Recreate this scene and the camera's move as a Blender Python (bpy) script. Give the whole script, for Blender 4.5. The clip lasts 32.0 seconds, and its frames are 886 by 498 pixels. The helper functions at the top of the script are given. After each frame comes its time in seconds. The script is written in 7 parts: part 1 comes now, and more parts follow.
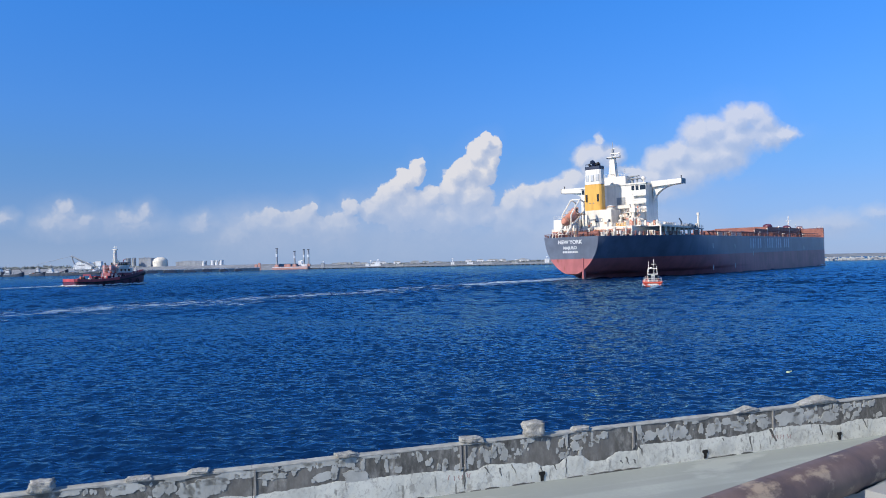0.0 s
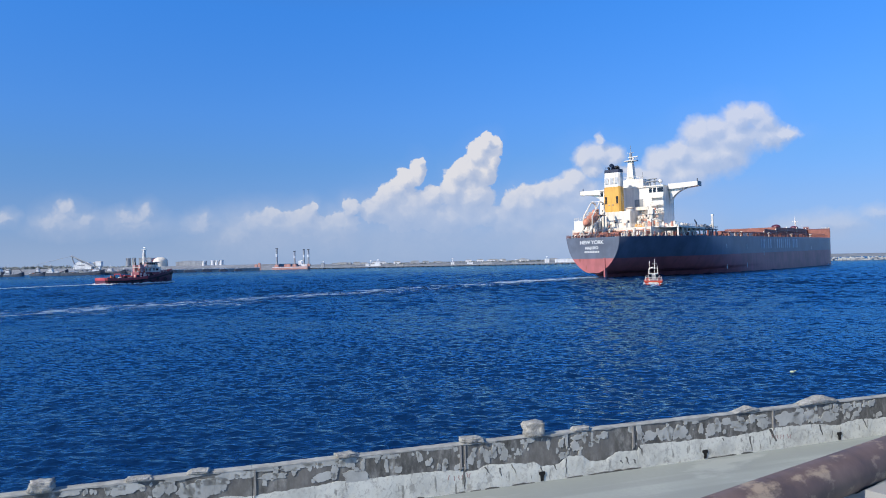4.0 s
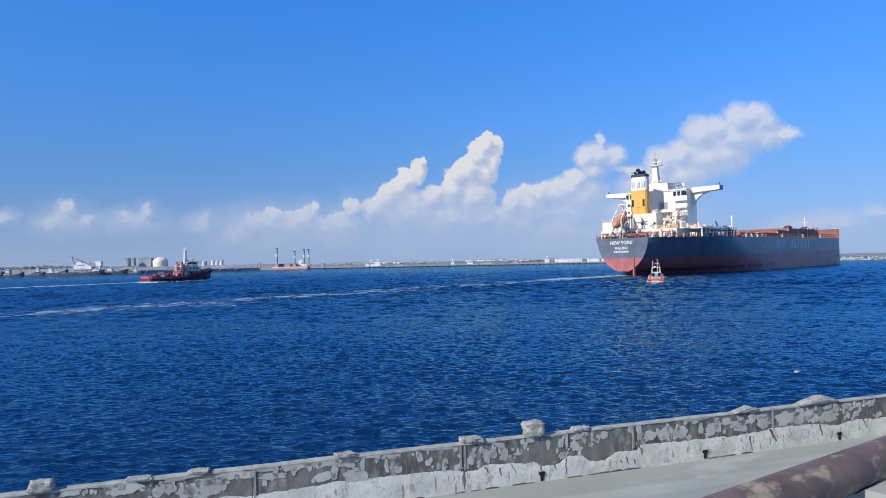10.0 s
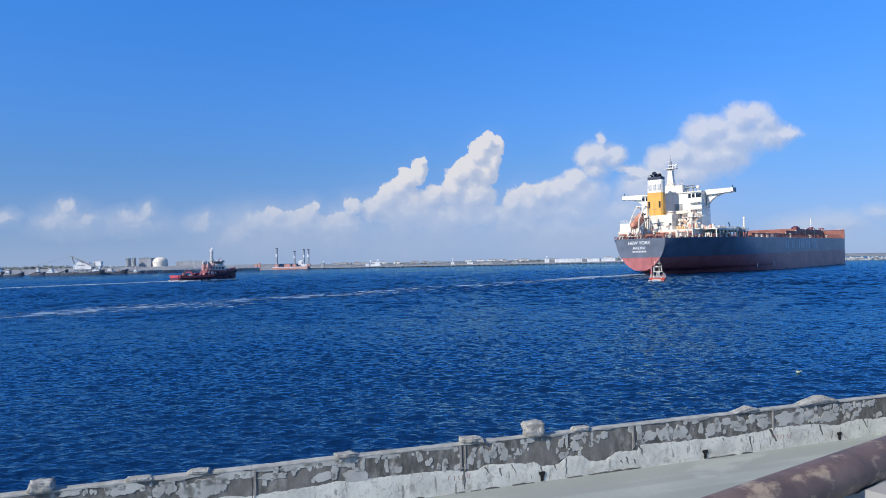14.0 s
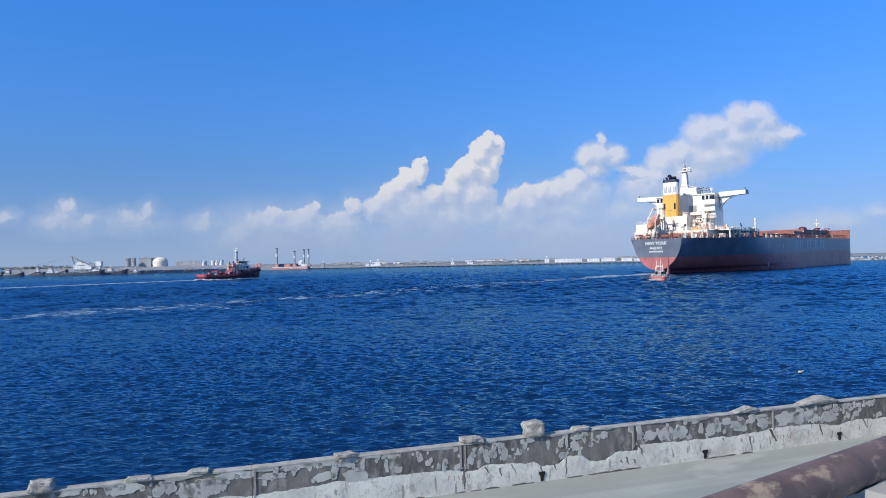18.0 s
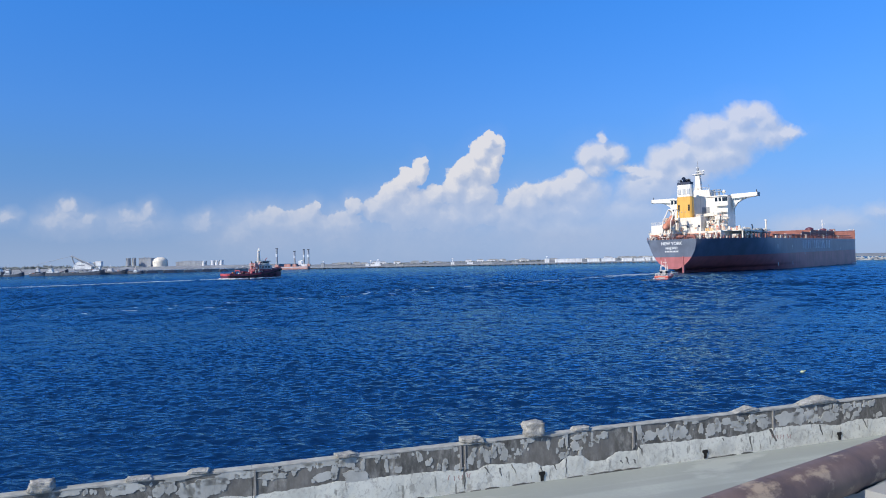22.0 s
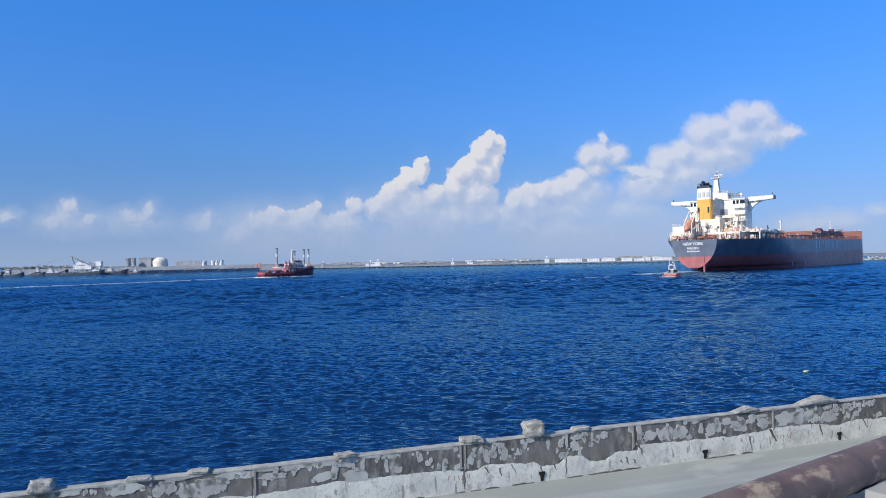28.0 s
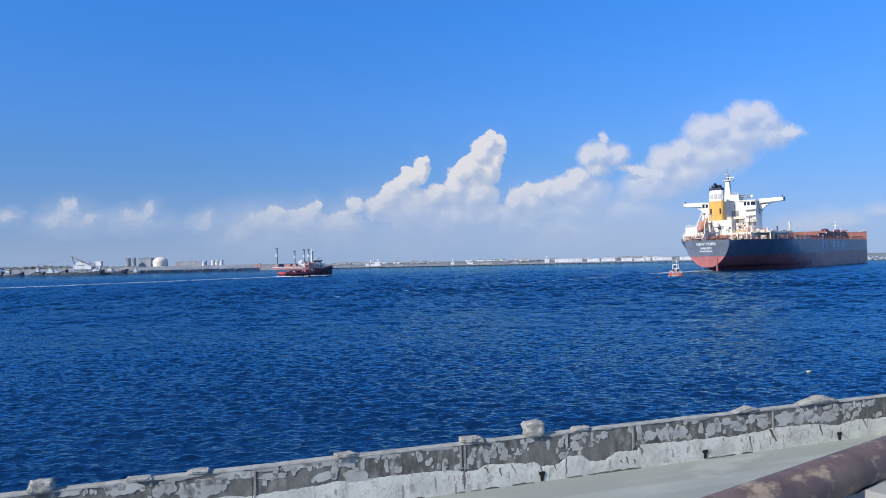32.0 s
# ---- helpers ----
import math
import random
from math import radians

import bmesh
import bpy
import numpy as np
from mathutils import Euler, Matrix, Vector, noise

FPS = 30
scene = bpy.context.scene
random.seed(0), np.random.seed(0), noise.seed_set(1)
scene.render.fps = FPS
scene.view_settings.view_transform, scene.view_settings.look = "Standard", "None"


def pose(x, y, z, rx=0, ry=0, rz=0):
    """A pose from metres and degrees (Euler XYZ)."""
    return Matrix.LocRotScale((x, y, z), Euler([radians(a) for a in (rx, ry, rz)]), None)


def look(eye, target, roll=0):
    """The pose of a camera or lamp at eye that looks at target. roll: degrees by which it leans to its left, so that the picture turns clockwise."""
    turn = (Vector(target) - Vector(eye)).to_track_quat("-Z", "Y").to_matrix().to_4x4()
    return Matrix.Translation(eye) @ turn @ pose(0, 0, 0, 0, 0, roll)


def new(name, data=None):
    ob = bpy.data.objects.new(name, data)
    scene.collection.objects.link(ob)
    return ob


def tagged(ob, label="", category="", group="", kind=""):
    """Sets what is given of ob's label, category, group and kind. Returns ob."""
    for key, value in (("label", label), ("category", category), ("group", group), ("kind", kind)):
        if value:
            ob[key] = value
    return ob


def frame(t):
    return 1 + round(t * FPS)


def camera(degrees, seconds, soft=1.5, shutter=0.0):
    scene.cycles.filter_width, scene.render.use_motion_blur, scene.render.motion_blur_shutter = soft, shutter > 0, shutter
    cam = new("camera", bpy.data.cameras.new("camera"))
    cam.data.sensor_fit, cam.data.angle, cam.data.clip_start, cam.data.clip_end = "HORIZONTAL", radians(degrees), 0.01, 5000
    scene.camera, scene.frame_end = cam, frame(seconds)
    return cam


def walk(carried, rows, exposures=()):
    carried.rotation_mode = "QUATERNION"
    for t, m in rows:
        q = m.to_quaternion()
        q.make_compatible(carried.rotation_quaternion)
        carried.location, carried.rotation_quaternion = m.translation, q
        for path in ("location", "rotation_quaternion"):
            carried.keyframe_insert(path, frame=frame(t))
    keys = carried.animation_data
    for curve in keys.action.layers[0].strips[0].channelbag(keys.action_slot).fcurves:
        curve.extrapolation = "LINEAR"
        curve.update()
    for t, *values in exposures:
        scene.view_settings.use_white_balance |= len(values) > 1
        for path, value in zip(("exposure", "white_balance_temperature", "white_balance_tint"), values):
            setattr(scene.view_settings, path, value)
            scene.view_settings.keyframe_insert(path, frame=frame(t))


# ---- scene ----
CAM_EYE = (0.0, 0.0, 6.14)
cam = camera(65.26, 32.0, soft=1.0)
STAND = look(CAM_EYE, (0.0, 100.0, 8.124), -1.23)
walk(cam, [(0.0, STAND), (32.0, STAND)], exposures=[(0.0, 0.0), (32.0, 0.0)])

# ---- world and sun ----
SUN_FROM = Vector((-0.80, -0.60, 0.0)).normalized()
SUN_HEIGHT = radians(36)
AIR = [(0.005, (0.40, 0.58, 1.24)), (0.035, (0.40, 0.56, 1.10)), (0.087, (0.43, 0.63, 1.09)), (0.139, (0.45, 0.74, 1.20)),
       (0.208, (0.45, 0.89, 1.52)), (0.342, (0.39, 1.10, 1.98)), (0.643, (0.80, 1.20, 1.60)), (0.996, (1.05, 1.20, 1.40))]
world = bpy.data.worlds.new("sky")
scene.world = world
world.use_nodes = True
wn, wl = world.node_tree.nodes, world.node_tree.links
wn.clear()
sky = wn.new("ShaderNodeTexSky")
sky.sky_type = "NISHITA"
sky.sun_disc = False
sky.sun_elevation = SUN_HEIGHT
sky.sun_rotation = math.atan2(SUN_FROM.x, SUN_FROM.y)
sky.air_density, sky.dust_density, sky.ozone_density = 1.0, 0.1, 3.0
# the sea air takes the red out of the high sky and greys the horizon, all the way round
height = wn.new("ShaderNodeSeparateXYZ")
wl.new(wn.new("ShaderNodeTexCoord").outputs["Generated"], height.inputs[0])
air = wn.new("ShaderNodeValToRGB")
while len(air.color_ramp.elements) < 8:
    air.color_ramp.elements.new(0.5)
for stop, (at_z, tint) in zip(air.color_ramp.elements, AIR):
    stop.position, stop.color = at_z, (*[c / 2.4 for c in tint], 1.0)
wl.new(height.outputs["Z"], air.inputs["Fac"])
lift = wn.new("ShaderNodeVectorMath")
lift.operation = "MULTIPLY"
lift.inputs[1].default_value = (2.4, 2.4, 2.4)
wl.new(air.outputs["Color"], lift.inputs[0])
sat = wn.new("ShaderNodeVectorMath")
sat.operation = "MULTIPLY"
bg = wn.new("ShaderNodeBackground")
bg.inputs["Strength"].default_value = 0.1
wout = wn.new("ShaderNodeOutputWorld")
wl.new(sky.outputs[0], sat.inputs[0])
wl.new(lift.outputs[0], sat.inputs[1])
# below the horizon there is only deep water
under = wn.new("ShaderNodeMath")
under.operation = "LESS_THAN"
under.inputs[1].default_value = -0.001
wl.new(height.outputs["Z"], under.inputs[0])
whole = wn.new("ShaderNodeMix")
whole.data_type = "VECTOR"
wl.new(under.outputs[0], whole.inputs[0])
wl.new(sat.outputs[0], whole.inputs[4])
whole.inputs[5].default_value = (0.04, 0.25, 1.0)
wl.new(whole.outputs[1], bg.inputs["Color"])
wl.new(bg.outputs[0], wout.inputs[0])
sun = new("sun", bpy.data.lights.new("sun", "SUN"))
sun.data.energy, sun.data.angle, sun.data.color = 5.0, radians(0.53), (1.0, 0.92, 0.79)
sun_way = Vector((SUN_FROM.x * math.cos(SUN_HEIGHT), SUN_FROM.y * math.cos(SUN_HEIGHT), math.sin(SUN_HEIGHT)))
sun.matrix_world = look(sun_way * 50, (0, 0, 0))


# ---- materials ----
def nodes_of(name):
    m = bpy.data.materials.new(name)
    m.use_nodes = True
    n, l = m.node_tree.nodes, m.node_tree.links
    return m, n, l, n["Principled BSDF"]


def noise_node(n, l, scale, detail=6.0, rough=0.55, where=None, stretch=None):
    tex = n.new("ShaderNodeTexNoise")
    tex.inputs["Scale"].default_value, tex.inputs["Detail"].default_value = scale, detail
    tex.inputs["Roughness"].default_value = rough
    if where is None:
        where = n.new("ShaderNodeTexCoord").outputs["Object"]
    if stretch:
        mp = n.new("ShaderNodeMapping")
        mp.inputs["Scale"].default_value = stretch
        l.new(where, mp.inputs["Vector"])
        where = mp.outputs[0]
    l.new(where, tex.inputs["Vector"])
    return tex.outputs["Fac"]


def ramp(n, l, fac, stops):
    r = n.new("ShaderNodeValToRGB")
    els = r.color_ramp.elements
    while len(els) < len(stops):
        els.new(0.5)
    for e, (pos, col) in zip(els, stops):
        e.position, e.color = pos, (*col, 1.0) if len(col) == 3 else col
    l.new(fac, r.inputs["Fac"])
    return r.outputs["Color"]


def mixed(n, l, fac, a, b, kind="MIX"):
    mx = n.new("ShaderNodeMix")
    mx.data_type, mx.blend_type = "RGBA", kind
    for sock, v in (("Factor", fac), ("A", a), ("B", b)):
        s = [i for i in mx.inputs if i.name == sock and (sock == "Factor" and i.type == "VALUE" or sock != "Factor" and i.type == "RGBA")][0]
        if isinstance(v, (int, float)):
            s.default_value = v
        elif isinstance(v, tuple):
            s.default_value = (*v, 1.0)
        else:
            l.new(v, s)
    return [o for o in mx.outputs if o.type == "RGBA"][0]


def arith(n, l, op, a, b=0.0, c=None, clamp=False):
    m = n.new("ShaderNodeMath")
    m.operation, m.use_clamp = op, clamp
    for i, v in enumerate((a, b, c)):
        if v is None:
            continue
        if isinstance(v, (int, float)):
            m.inputs[i].default_value = v
        else:
            l.new(v, m.inputs[i])
    return m.outputs[0]


def bump(n, l, b, height, strength=0.3, dist=0.02):
    bp = n.new("ShaderNodeBump")
    bp.inputs["Strength"].default_value, bp.inputs["Distance"].default_value = strength, dist
    l.new(height, bp.inputs["Height"])
    l.new(bp.outputs[0], b.inputs["Normal"])


def paint(name, col, rough=0.45, metal=0.0, wear=0.12, scale=0.6, rust=None, rust_at=0.68, streak=True):
    """Weathered paint: broad fading, fine grime, vertical run-off and optional rust spots."""
    m, n, l, b = nodes_of(name)
    big = noise_node(n, l, scale, 4.0)
    run = noise_node(n, l, scale * 3.0, 5.0, stretch=(1.0, 1.0, 0.12) if streak else None)
    dark = tuple(c * (1.0 - 2.2 * wear) for c in col)
    pale = tuple(min(1.0, c * (1.0 + wear) + 0.03 * wear) for c in col)
    c1 = ramp(n, l, big, [(0.3, dark), (0.5, col), (0.72, pale)])
    c2 = mixed(n, l, ramp(n, l, run, [(0.45, (0, 0, 0)), (0.75, (1, 1, 1))]), c1, tuple(c * 0.72 for c in col))
    if rust:
        spots = noise_node(n, l, scale * 2.2, 8.0, 0.65, stretch=(1.0, 1.0, 0.35))
        c2 = mixed(n, l, ramp(n, l, spots, [(rust_at, (0, 0, 0)), (rust_at + 0.06, (1, 1, 1))]), c2, rust)
    l.new(c2, b.inputs["Base Color"])
    b.inputs["Roughness"].default_value, b.inputs["Metallic"].default_value = rough, metal
    bump(n, l, b, run, 0.15, 0.01)
    return m


RUST = (0.16, 0.055, 0.025)
M_HULL = paint("navy_black_hull_paint", (0.118, 0.138, 0.190), 0.42, wear=0.16, scale=0.12, rust=(0.075, 0.05, 0.045), rust_at=0.72)
M_BOOT = paint("red_bottom_paint", (0.42, 0.125, 0.125), 0.5, wear=0.14, scale=0.15, rust=(0.27, 0.08, 0.06), rust_at=0.62)
M_DECK = paint("red_oxide_deck_paint", (0.27, 0.10, 0.075), 0.6, wear=0.2, scale=0.3, rust=RUST, streak=False)
M_WHITE = paint("white_ship_paint", (0.82, 0.775, 0.70), 0.4, wear=0.05, scale=0.3, rust=(0.45, 0.28, 0.17), rust_at=0.76)
M_CREAM = paint("aged_cream_paint", (0.80, 0.73, 0.62), 0.45, wear=0.08, scale=0.4, rust=RUST, rust_at=0.72)
M_YELLOW = paint("ochre_funnel_paint", (0.74, 0.40, 0.075), 0.42, wear=0.06, scale=0.3)
M_NAVY = paint("dark_blue_paint", (0.015, 0.025, 0.06), 0.45, wear=0.15, scale=0.5)
M_ORANGE = paint("orange_lifeboat_paint", (0.66, 0.17, 0.08), 0.4, wear=0.1, scale=0.6)
M_SALMON = paint("sun_faded_orange_paint", (0.62, 0.25, 0.16), 0.5, wear=0.12, scale=0.6)
M_VERMILION = paint("orange_red_launch_paint", (0.60, 0.085, 0.045), 0.45, wear=0.12, scale=0.8)
M_RED = paint("red_boat_paint", (0.50, 0.075, 0.085), 0.42, wear=0.15, scale=0.5, rust=RUST, rust_at=0.74)
M_TAN = paint("sun_baked_tan_paint", (0.46, 0.31, 0.23), 0.6, wear=0.15, scale=0.8, rust=RUST, rust_at=0.68)
M_DARKRED = paint("dark_red_hull_paint", (0.105, 0.026, 0.050), 0.45, wear=0.2, scale=0.4, rust=(0.06, 0.03, 0.025), rust_at=0.7)
M_MAROON = paint("maroon_house_paint", (0.30, 0.095, 0.105), 0.5, wear=0.15, scale=0.5, rust=(0.30, 0.26, 0.22), rust_at=0.66)
M_PINK = paint("sun_bleached_red_paint", (0.52, 0.25, 0.25), 0.55, wear=0.15, scale=0.8, rust=(0.6, 0.55, 0.5), rust_at=0.62)
M_GREY = paint("grey_steel_paint", (0.30, 0.31, 0.32), 0.5, wear=0.12, scale=0.5, rust=RUST, rust_at=0.74)
M_BLACK = paint("black_rubber", (0.015, 0.015, 0.016), 0.75, wear=0.2, scale=2.0, streak=False)
M_MARK = paint("faded_white_marking", (0.62, 0.63, 0.64), 0.55, wear=0.12, scale=1.5)
M_FADED = paint("faded_blue_lettering", (0.48, 0.53, 0.60), 0.5, wear=0.2, scale=1.0)
for mat in (M_HULL, M_BOOT, M_FADED):
    gloss = mat.node_tree.nodes["Principled BSDF"]
    gloss.inputs["Coat Weight"].default_value, gloss.inputs["Coat Roughness"].default_value = 0.16, 0.3
M_SHED = paint("white_cladding", (0.74, 0.75, 0.76), 0.5, wear=0.06, scale=0.2)
M_CONC = paint("weathered_far_concrete", (0.37, 0.38, 0.38), 0.85, wear=0.12, scale=0.15)
M_DARKSTEEL = paint("dark_moored_hull", (0.075, 0.085, 0.11), 0.55, wear=0.2, scale=0.2, rust=RUST, rust_at=0.7)
M_RIGRED = paint("rig_red_paint", (0.56, 0.30, 0.25), 0.55, wear=0.15, scale=0.3)
M_TANKPALE = paint("pale_grey_louvre_paint", (0.52, 0.53, 0.54), 0.55, wear=0.1, scale=0.5)
M_TANK = paint("grey_tank_steel", (0.33, 0.35, 0.38), 0.5, wear=0.12, scale=0.1)


def glass_material():
    m, n, l, b = nodes_of("dark_window_glass")
    b.inputs["Base Color"].default_value = (0.012, 0.016, 0.022, 1)
    b.inputs["Roughness"].default_value = 0.07
    b.inputs["Specular IOR Level"].default_value = 0.42
    b.inputs["Coat Weight"].default_value = 0.6
    return m


M_GLASS = glass_material()


def water_material():
    """Deep water: blue light from below, and a sky sheen that grows towards grazing sight."""
    m, n, l, b = nodes_of("sea_water")
    n.remove(b)
    where = n.new("ShaderNodeTexCoord").outputs["Object"]
    patch = noise_node(n, l, 0.012, 4.0, where=where)
    gust = noise_node(n, l, 0.05, 3.0, where=where, stretch=(0.4, 1.0, 1.0))
    col = ramp(n, l, patch, [(0.3, (0.0021, 0.0170, 0.0620)), (0.7, (0.0028, 0.0218, 0.080))])
    fine = noise_node(n, l, 4.6, 2.0, 0.5, where=where, stretch=(0.5, 1.0, 1.0))
    mid = noise_node(n, l, 2.3, 2.0, 0.5, where=where, stretch=(0.5, 1.0, 1.0))
    both = arith(n, l, "ADD", arith(n, l, "MULTIPLY", fine, 0.05), arith(n, l, "MULTIPLY", mid, 0.115))
    both = arith(n, l, "MULTIPLY", both, arith(n, l, "MULTIPLY_ADD", gust, 0.9, 0.6))
    bp = n.new("ShaderNodeBump")
    bp.inputs["Strength"].default_value, bp.inputs["Distance"].default_value = 1.0, 1.0
    l.new(both, bp.inputs["Height"])
    deep, sheen, fres = n.new("ShaderNodeBsdfDiffuse"), n.new("ShaderNodeBsdfGlossy"), n.new("ShaderNodeFresnel")
    l.new(col, deep.inputs["Color"])
    sheen.inputs["Color"].default_value = (0.44, 0.82, 1.0, 1)
    sheen.inputs["Roughness"].default_value = 0.075
    fres.inputs["IOR"].default_value = 1.333
    for node in (deep, sheen, fres):
        l.new(bp.outputs[0], node.inputs["Normal"])
    mx = n.new("ShaderNodeMixShader")
    l.new(arith(n, l, "MINIMUM", fres.outputs[0], 0.56), mx.inputs[0])
    l.new(deep.outputs[0], mx.inputs[1])
    l.new(sheen.outputs[0], mx.inputs[2])
    l.new(mx.outputs[0], n["Material Output"].inputs["Surface"])
    return m


M_SEA = water_material()


def foam_material(name, amount, thick):
    """Broken white foam: lacy patches with clear water between them."""
    m, n, l, b = nodes_of(name)
    where = n.new("ShaderNodeTexCoord").outputs["Object"]
    lace = noise_node(n, l, 0.5, 6.0, 0.7, where=where, stretch=(0.6, 1.0, 1.0))
    gaps = noise_node(n, l, 0.085, 4.0, where=where, stretch=(0.6, 1.0, 1.0))
    edge = n.new("ShaderNodeSeparateXYZ")
    uv = n.new("ShaderNodeUVMap")
    l.new(uv.outputs[0], edge.inputs[0])
    across = arith(n, l, "ABSOLUTE", arith(n, l, "SUBTRACT", edge.outputs["Y"], 0.5))
    fall = arith(n, l, "SUBTRACT", 0.22, arith(n, l, "MULTIPLY", across, 0.42))
    along = arith(n, l, "MULTIPLY", arith(n, l, "SUBTRACT", edge.outputs["X"], 0.5), 0.06)
    total = arith(n, l, "ADD", arith(n, l, "ADD", arith(n, l, "MULTIPLY_ADD", lace, 2.0, -0.5), arith(n, l, "MULTIPLY", gaps, 0.55)), arith(n, l, "ADD", fall, along))
    a = arith(n, l, "MULTIPLY", arith(n, l, "SUBTRACT", total, 1.10 - amount), 6.0, clamp=True)
    a = arith(n, l, "MULTIPLY", a, thick)
    b.inputs["Base Color"].default_value = (0.50, 0.68, 0.82, 1)
    b.inputs["Roughness"].default_value = 0.8
    l.new(a, b.inputs["Alpha"])
    return m


M_FOAM = foam_material("old_wake_foam", 0.13, 0.44)
M_WASH = foam_material("fresh_wash_foam", 0.27, 0.72)
M_CHURN = foam_material("churned_stern_foam", 0.20, 0.6)
M_FROTH = paint("white_froth", (0.80, 0.82, 0.83), 0.8, wear=0.03, scale=1.0, streak=False)


def concrete_road():
    m, n, l, b = nodes_of("dusty_concrete_road")
    big = noise_node(n, l, 0.5, 5.0)
    fine = noise_node(n, l, 14.0, 6.0, 0.7)
    c = ramp(n, l, big, [(0.3, (0.265, 0.295, 0.275)), (0.55, (0.315, 0.35, 0.33)), (0.75, (0.37, 0.405, 0.38))])
    c = mixed(n, l, ramp(n, l, fine, [(0.35, (0, 0, 0)), (0.7, (0.5, 0.5, 0.5))]), c, (0.29, 0.30, 0.28))
    track = noise_node(n, l, 1.5, 4.0, 0.55, stretch=(0.035, 1.0, 1.0))
    c = mixed(n, l, ramp(n, l, track, [(0.46, (0, 0, 0)), (0.56, (0.55, 0.55, 0.55))]), c, (0.23, 0.255, 0.24))
    spill = noise_node(n, l, 0.8, 6.0, 0.6, stretch=(0.4, 1.0, 1.0))
    c = mixed(n, l, ramp(n, l, spill, [(0.60, (0, 0, 0)), (0.66, (0.45, 0.45, 0.45))]), c, (0.42, 0.45, 0.43))
    l.new(c, b.inputs["Base Color"])
    b.inputs["Roughness"].default_value = 0.9
    bump(n, l, b, fine, 0.3, 0.006)
    return m


M_ROAD = concrete_road()


def wall_material():
    """Old parapet: grey mould-stained concrete with ragged islands of pale peeling limewash."""
    m, n, l, b = nodes_of("peeling_parapet_concrete")
    where = n.new("ShaderNodeTexCoord").outputs["Object"]
    streaks = noise_node(n, l, 5.5, 8.0, 0.68, where=where, stretch=(1.25, 1.0, 0.62))
    blot = noise_node(n, l, 1.3, 4.0, 0.5, where=where)
    base = ramp(n, l, streaks, [(0.34, (0.050, 0.050, 0.045)), (0.5, (0.140, 0.138, 0.124)), (0.60, (0.27, 0.265, 0.24)), (0.68, (0.40, 0.395, 0.355))])
    base = mixed(n, l, ramp(n, l, blot, [(0.4, (0, 0, 0)), (0.65, (0.7, 0.7, 0.7))]), base, (0.20, 0.19, 0.17))
    warp = n.new("ShaderNodeTexNoise")
    warp.inputs["Scale"].default_value, warp.inputs["Detail"].default_value = 6.0, 4.0
    l.new(where, warp.inputs["Vector"])
    vm = n.new("ShaderNodeVectorMath")
    vm.operation = "MULTIPLY_ADD"
    l.new(warp.outputs["Color"], vm.inputs[0])
    vm.inputs[1].default_value = (0.07, 0.07, 0.07)
    l.new(where, vm.inputs[2])
    isle = noise_node(n, l, 7.5, 2.0, 0.45, where=vm.outputs[0], stretch=(1.0, 1.0, 0.8))
    isle2 = noise_node(n, l, 0.75, 2.0, 0.5, where=vm.outputs[0])
    peel = ramp(n, l, arith(n, l, "ADD", isle, arith(n, l, "MULTIPLY", isle2, 0.75)), [(1.03, (0, 0, 0)), (1.05, (1, 1, 1))])
    tint = ramp(n, l, noise_node(n, l, 9.0, 5.0, where=where), [(0.3, (0.38, 0.385, 0.34)), (0.7, (0.57, 0.575, 0.51))])
    l.new(mixed(n, l, peel, base, tint), b.inputs["Base Color"])
    b.inputs["Roughness"].default_value = 0.92
    hgt = arith(n, l, "ADD", arith(n, l, "MULTIPLY", peel, 1.0), arith(n, l, "MULTIPLY", noise_node(n, l, 30.0, 5.0, where=where), 0.5))
    bump(n, l, b, hgt, 0.55, 0.012)
    return m


M_WALL = wall_material()


def crack_lines(n, l, where, scale, width):
    """Thin wandering cracks: edges of warped cells."""
    warp = n.new("ShaderNodeTexNoise")
    warp.inputs["Scale"].default_value, warp.inputs["Detail"].default_value = 5.0, 4.0
    l.new(where, warp.inputs["Vector"])
    vm = n.new("ShaderNodeVectorMath")
    vm.operation = "MULTIPLY_ADD"
    l.new(warp.outputs["Color"], vm.inputs[0])
    vm.inputs[1].default_value = (0.35, 0.35, 0.35)
    l.new(where, vm.inputs[2])
    cell = n.new("ShaderNodeTexVoronoi")
    cell.feature = "DISTANCE_TO_EDGE"
    cell.inputs["Scale"].default_value = scale
    l.new(vm.outputs[0], cell.inputs["Vector"])
    return ramp(n, l, cell.outputs["Distance"], [(width * 0.4, (1, 1, 1)), (width, (0, 0, 0))])


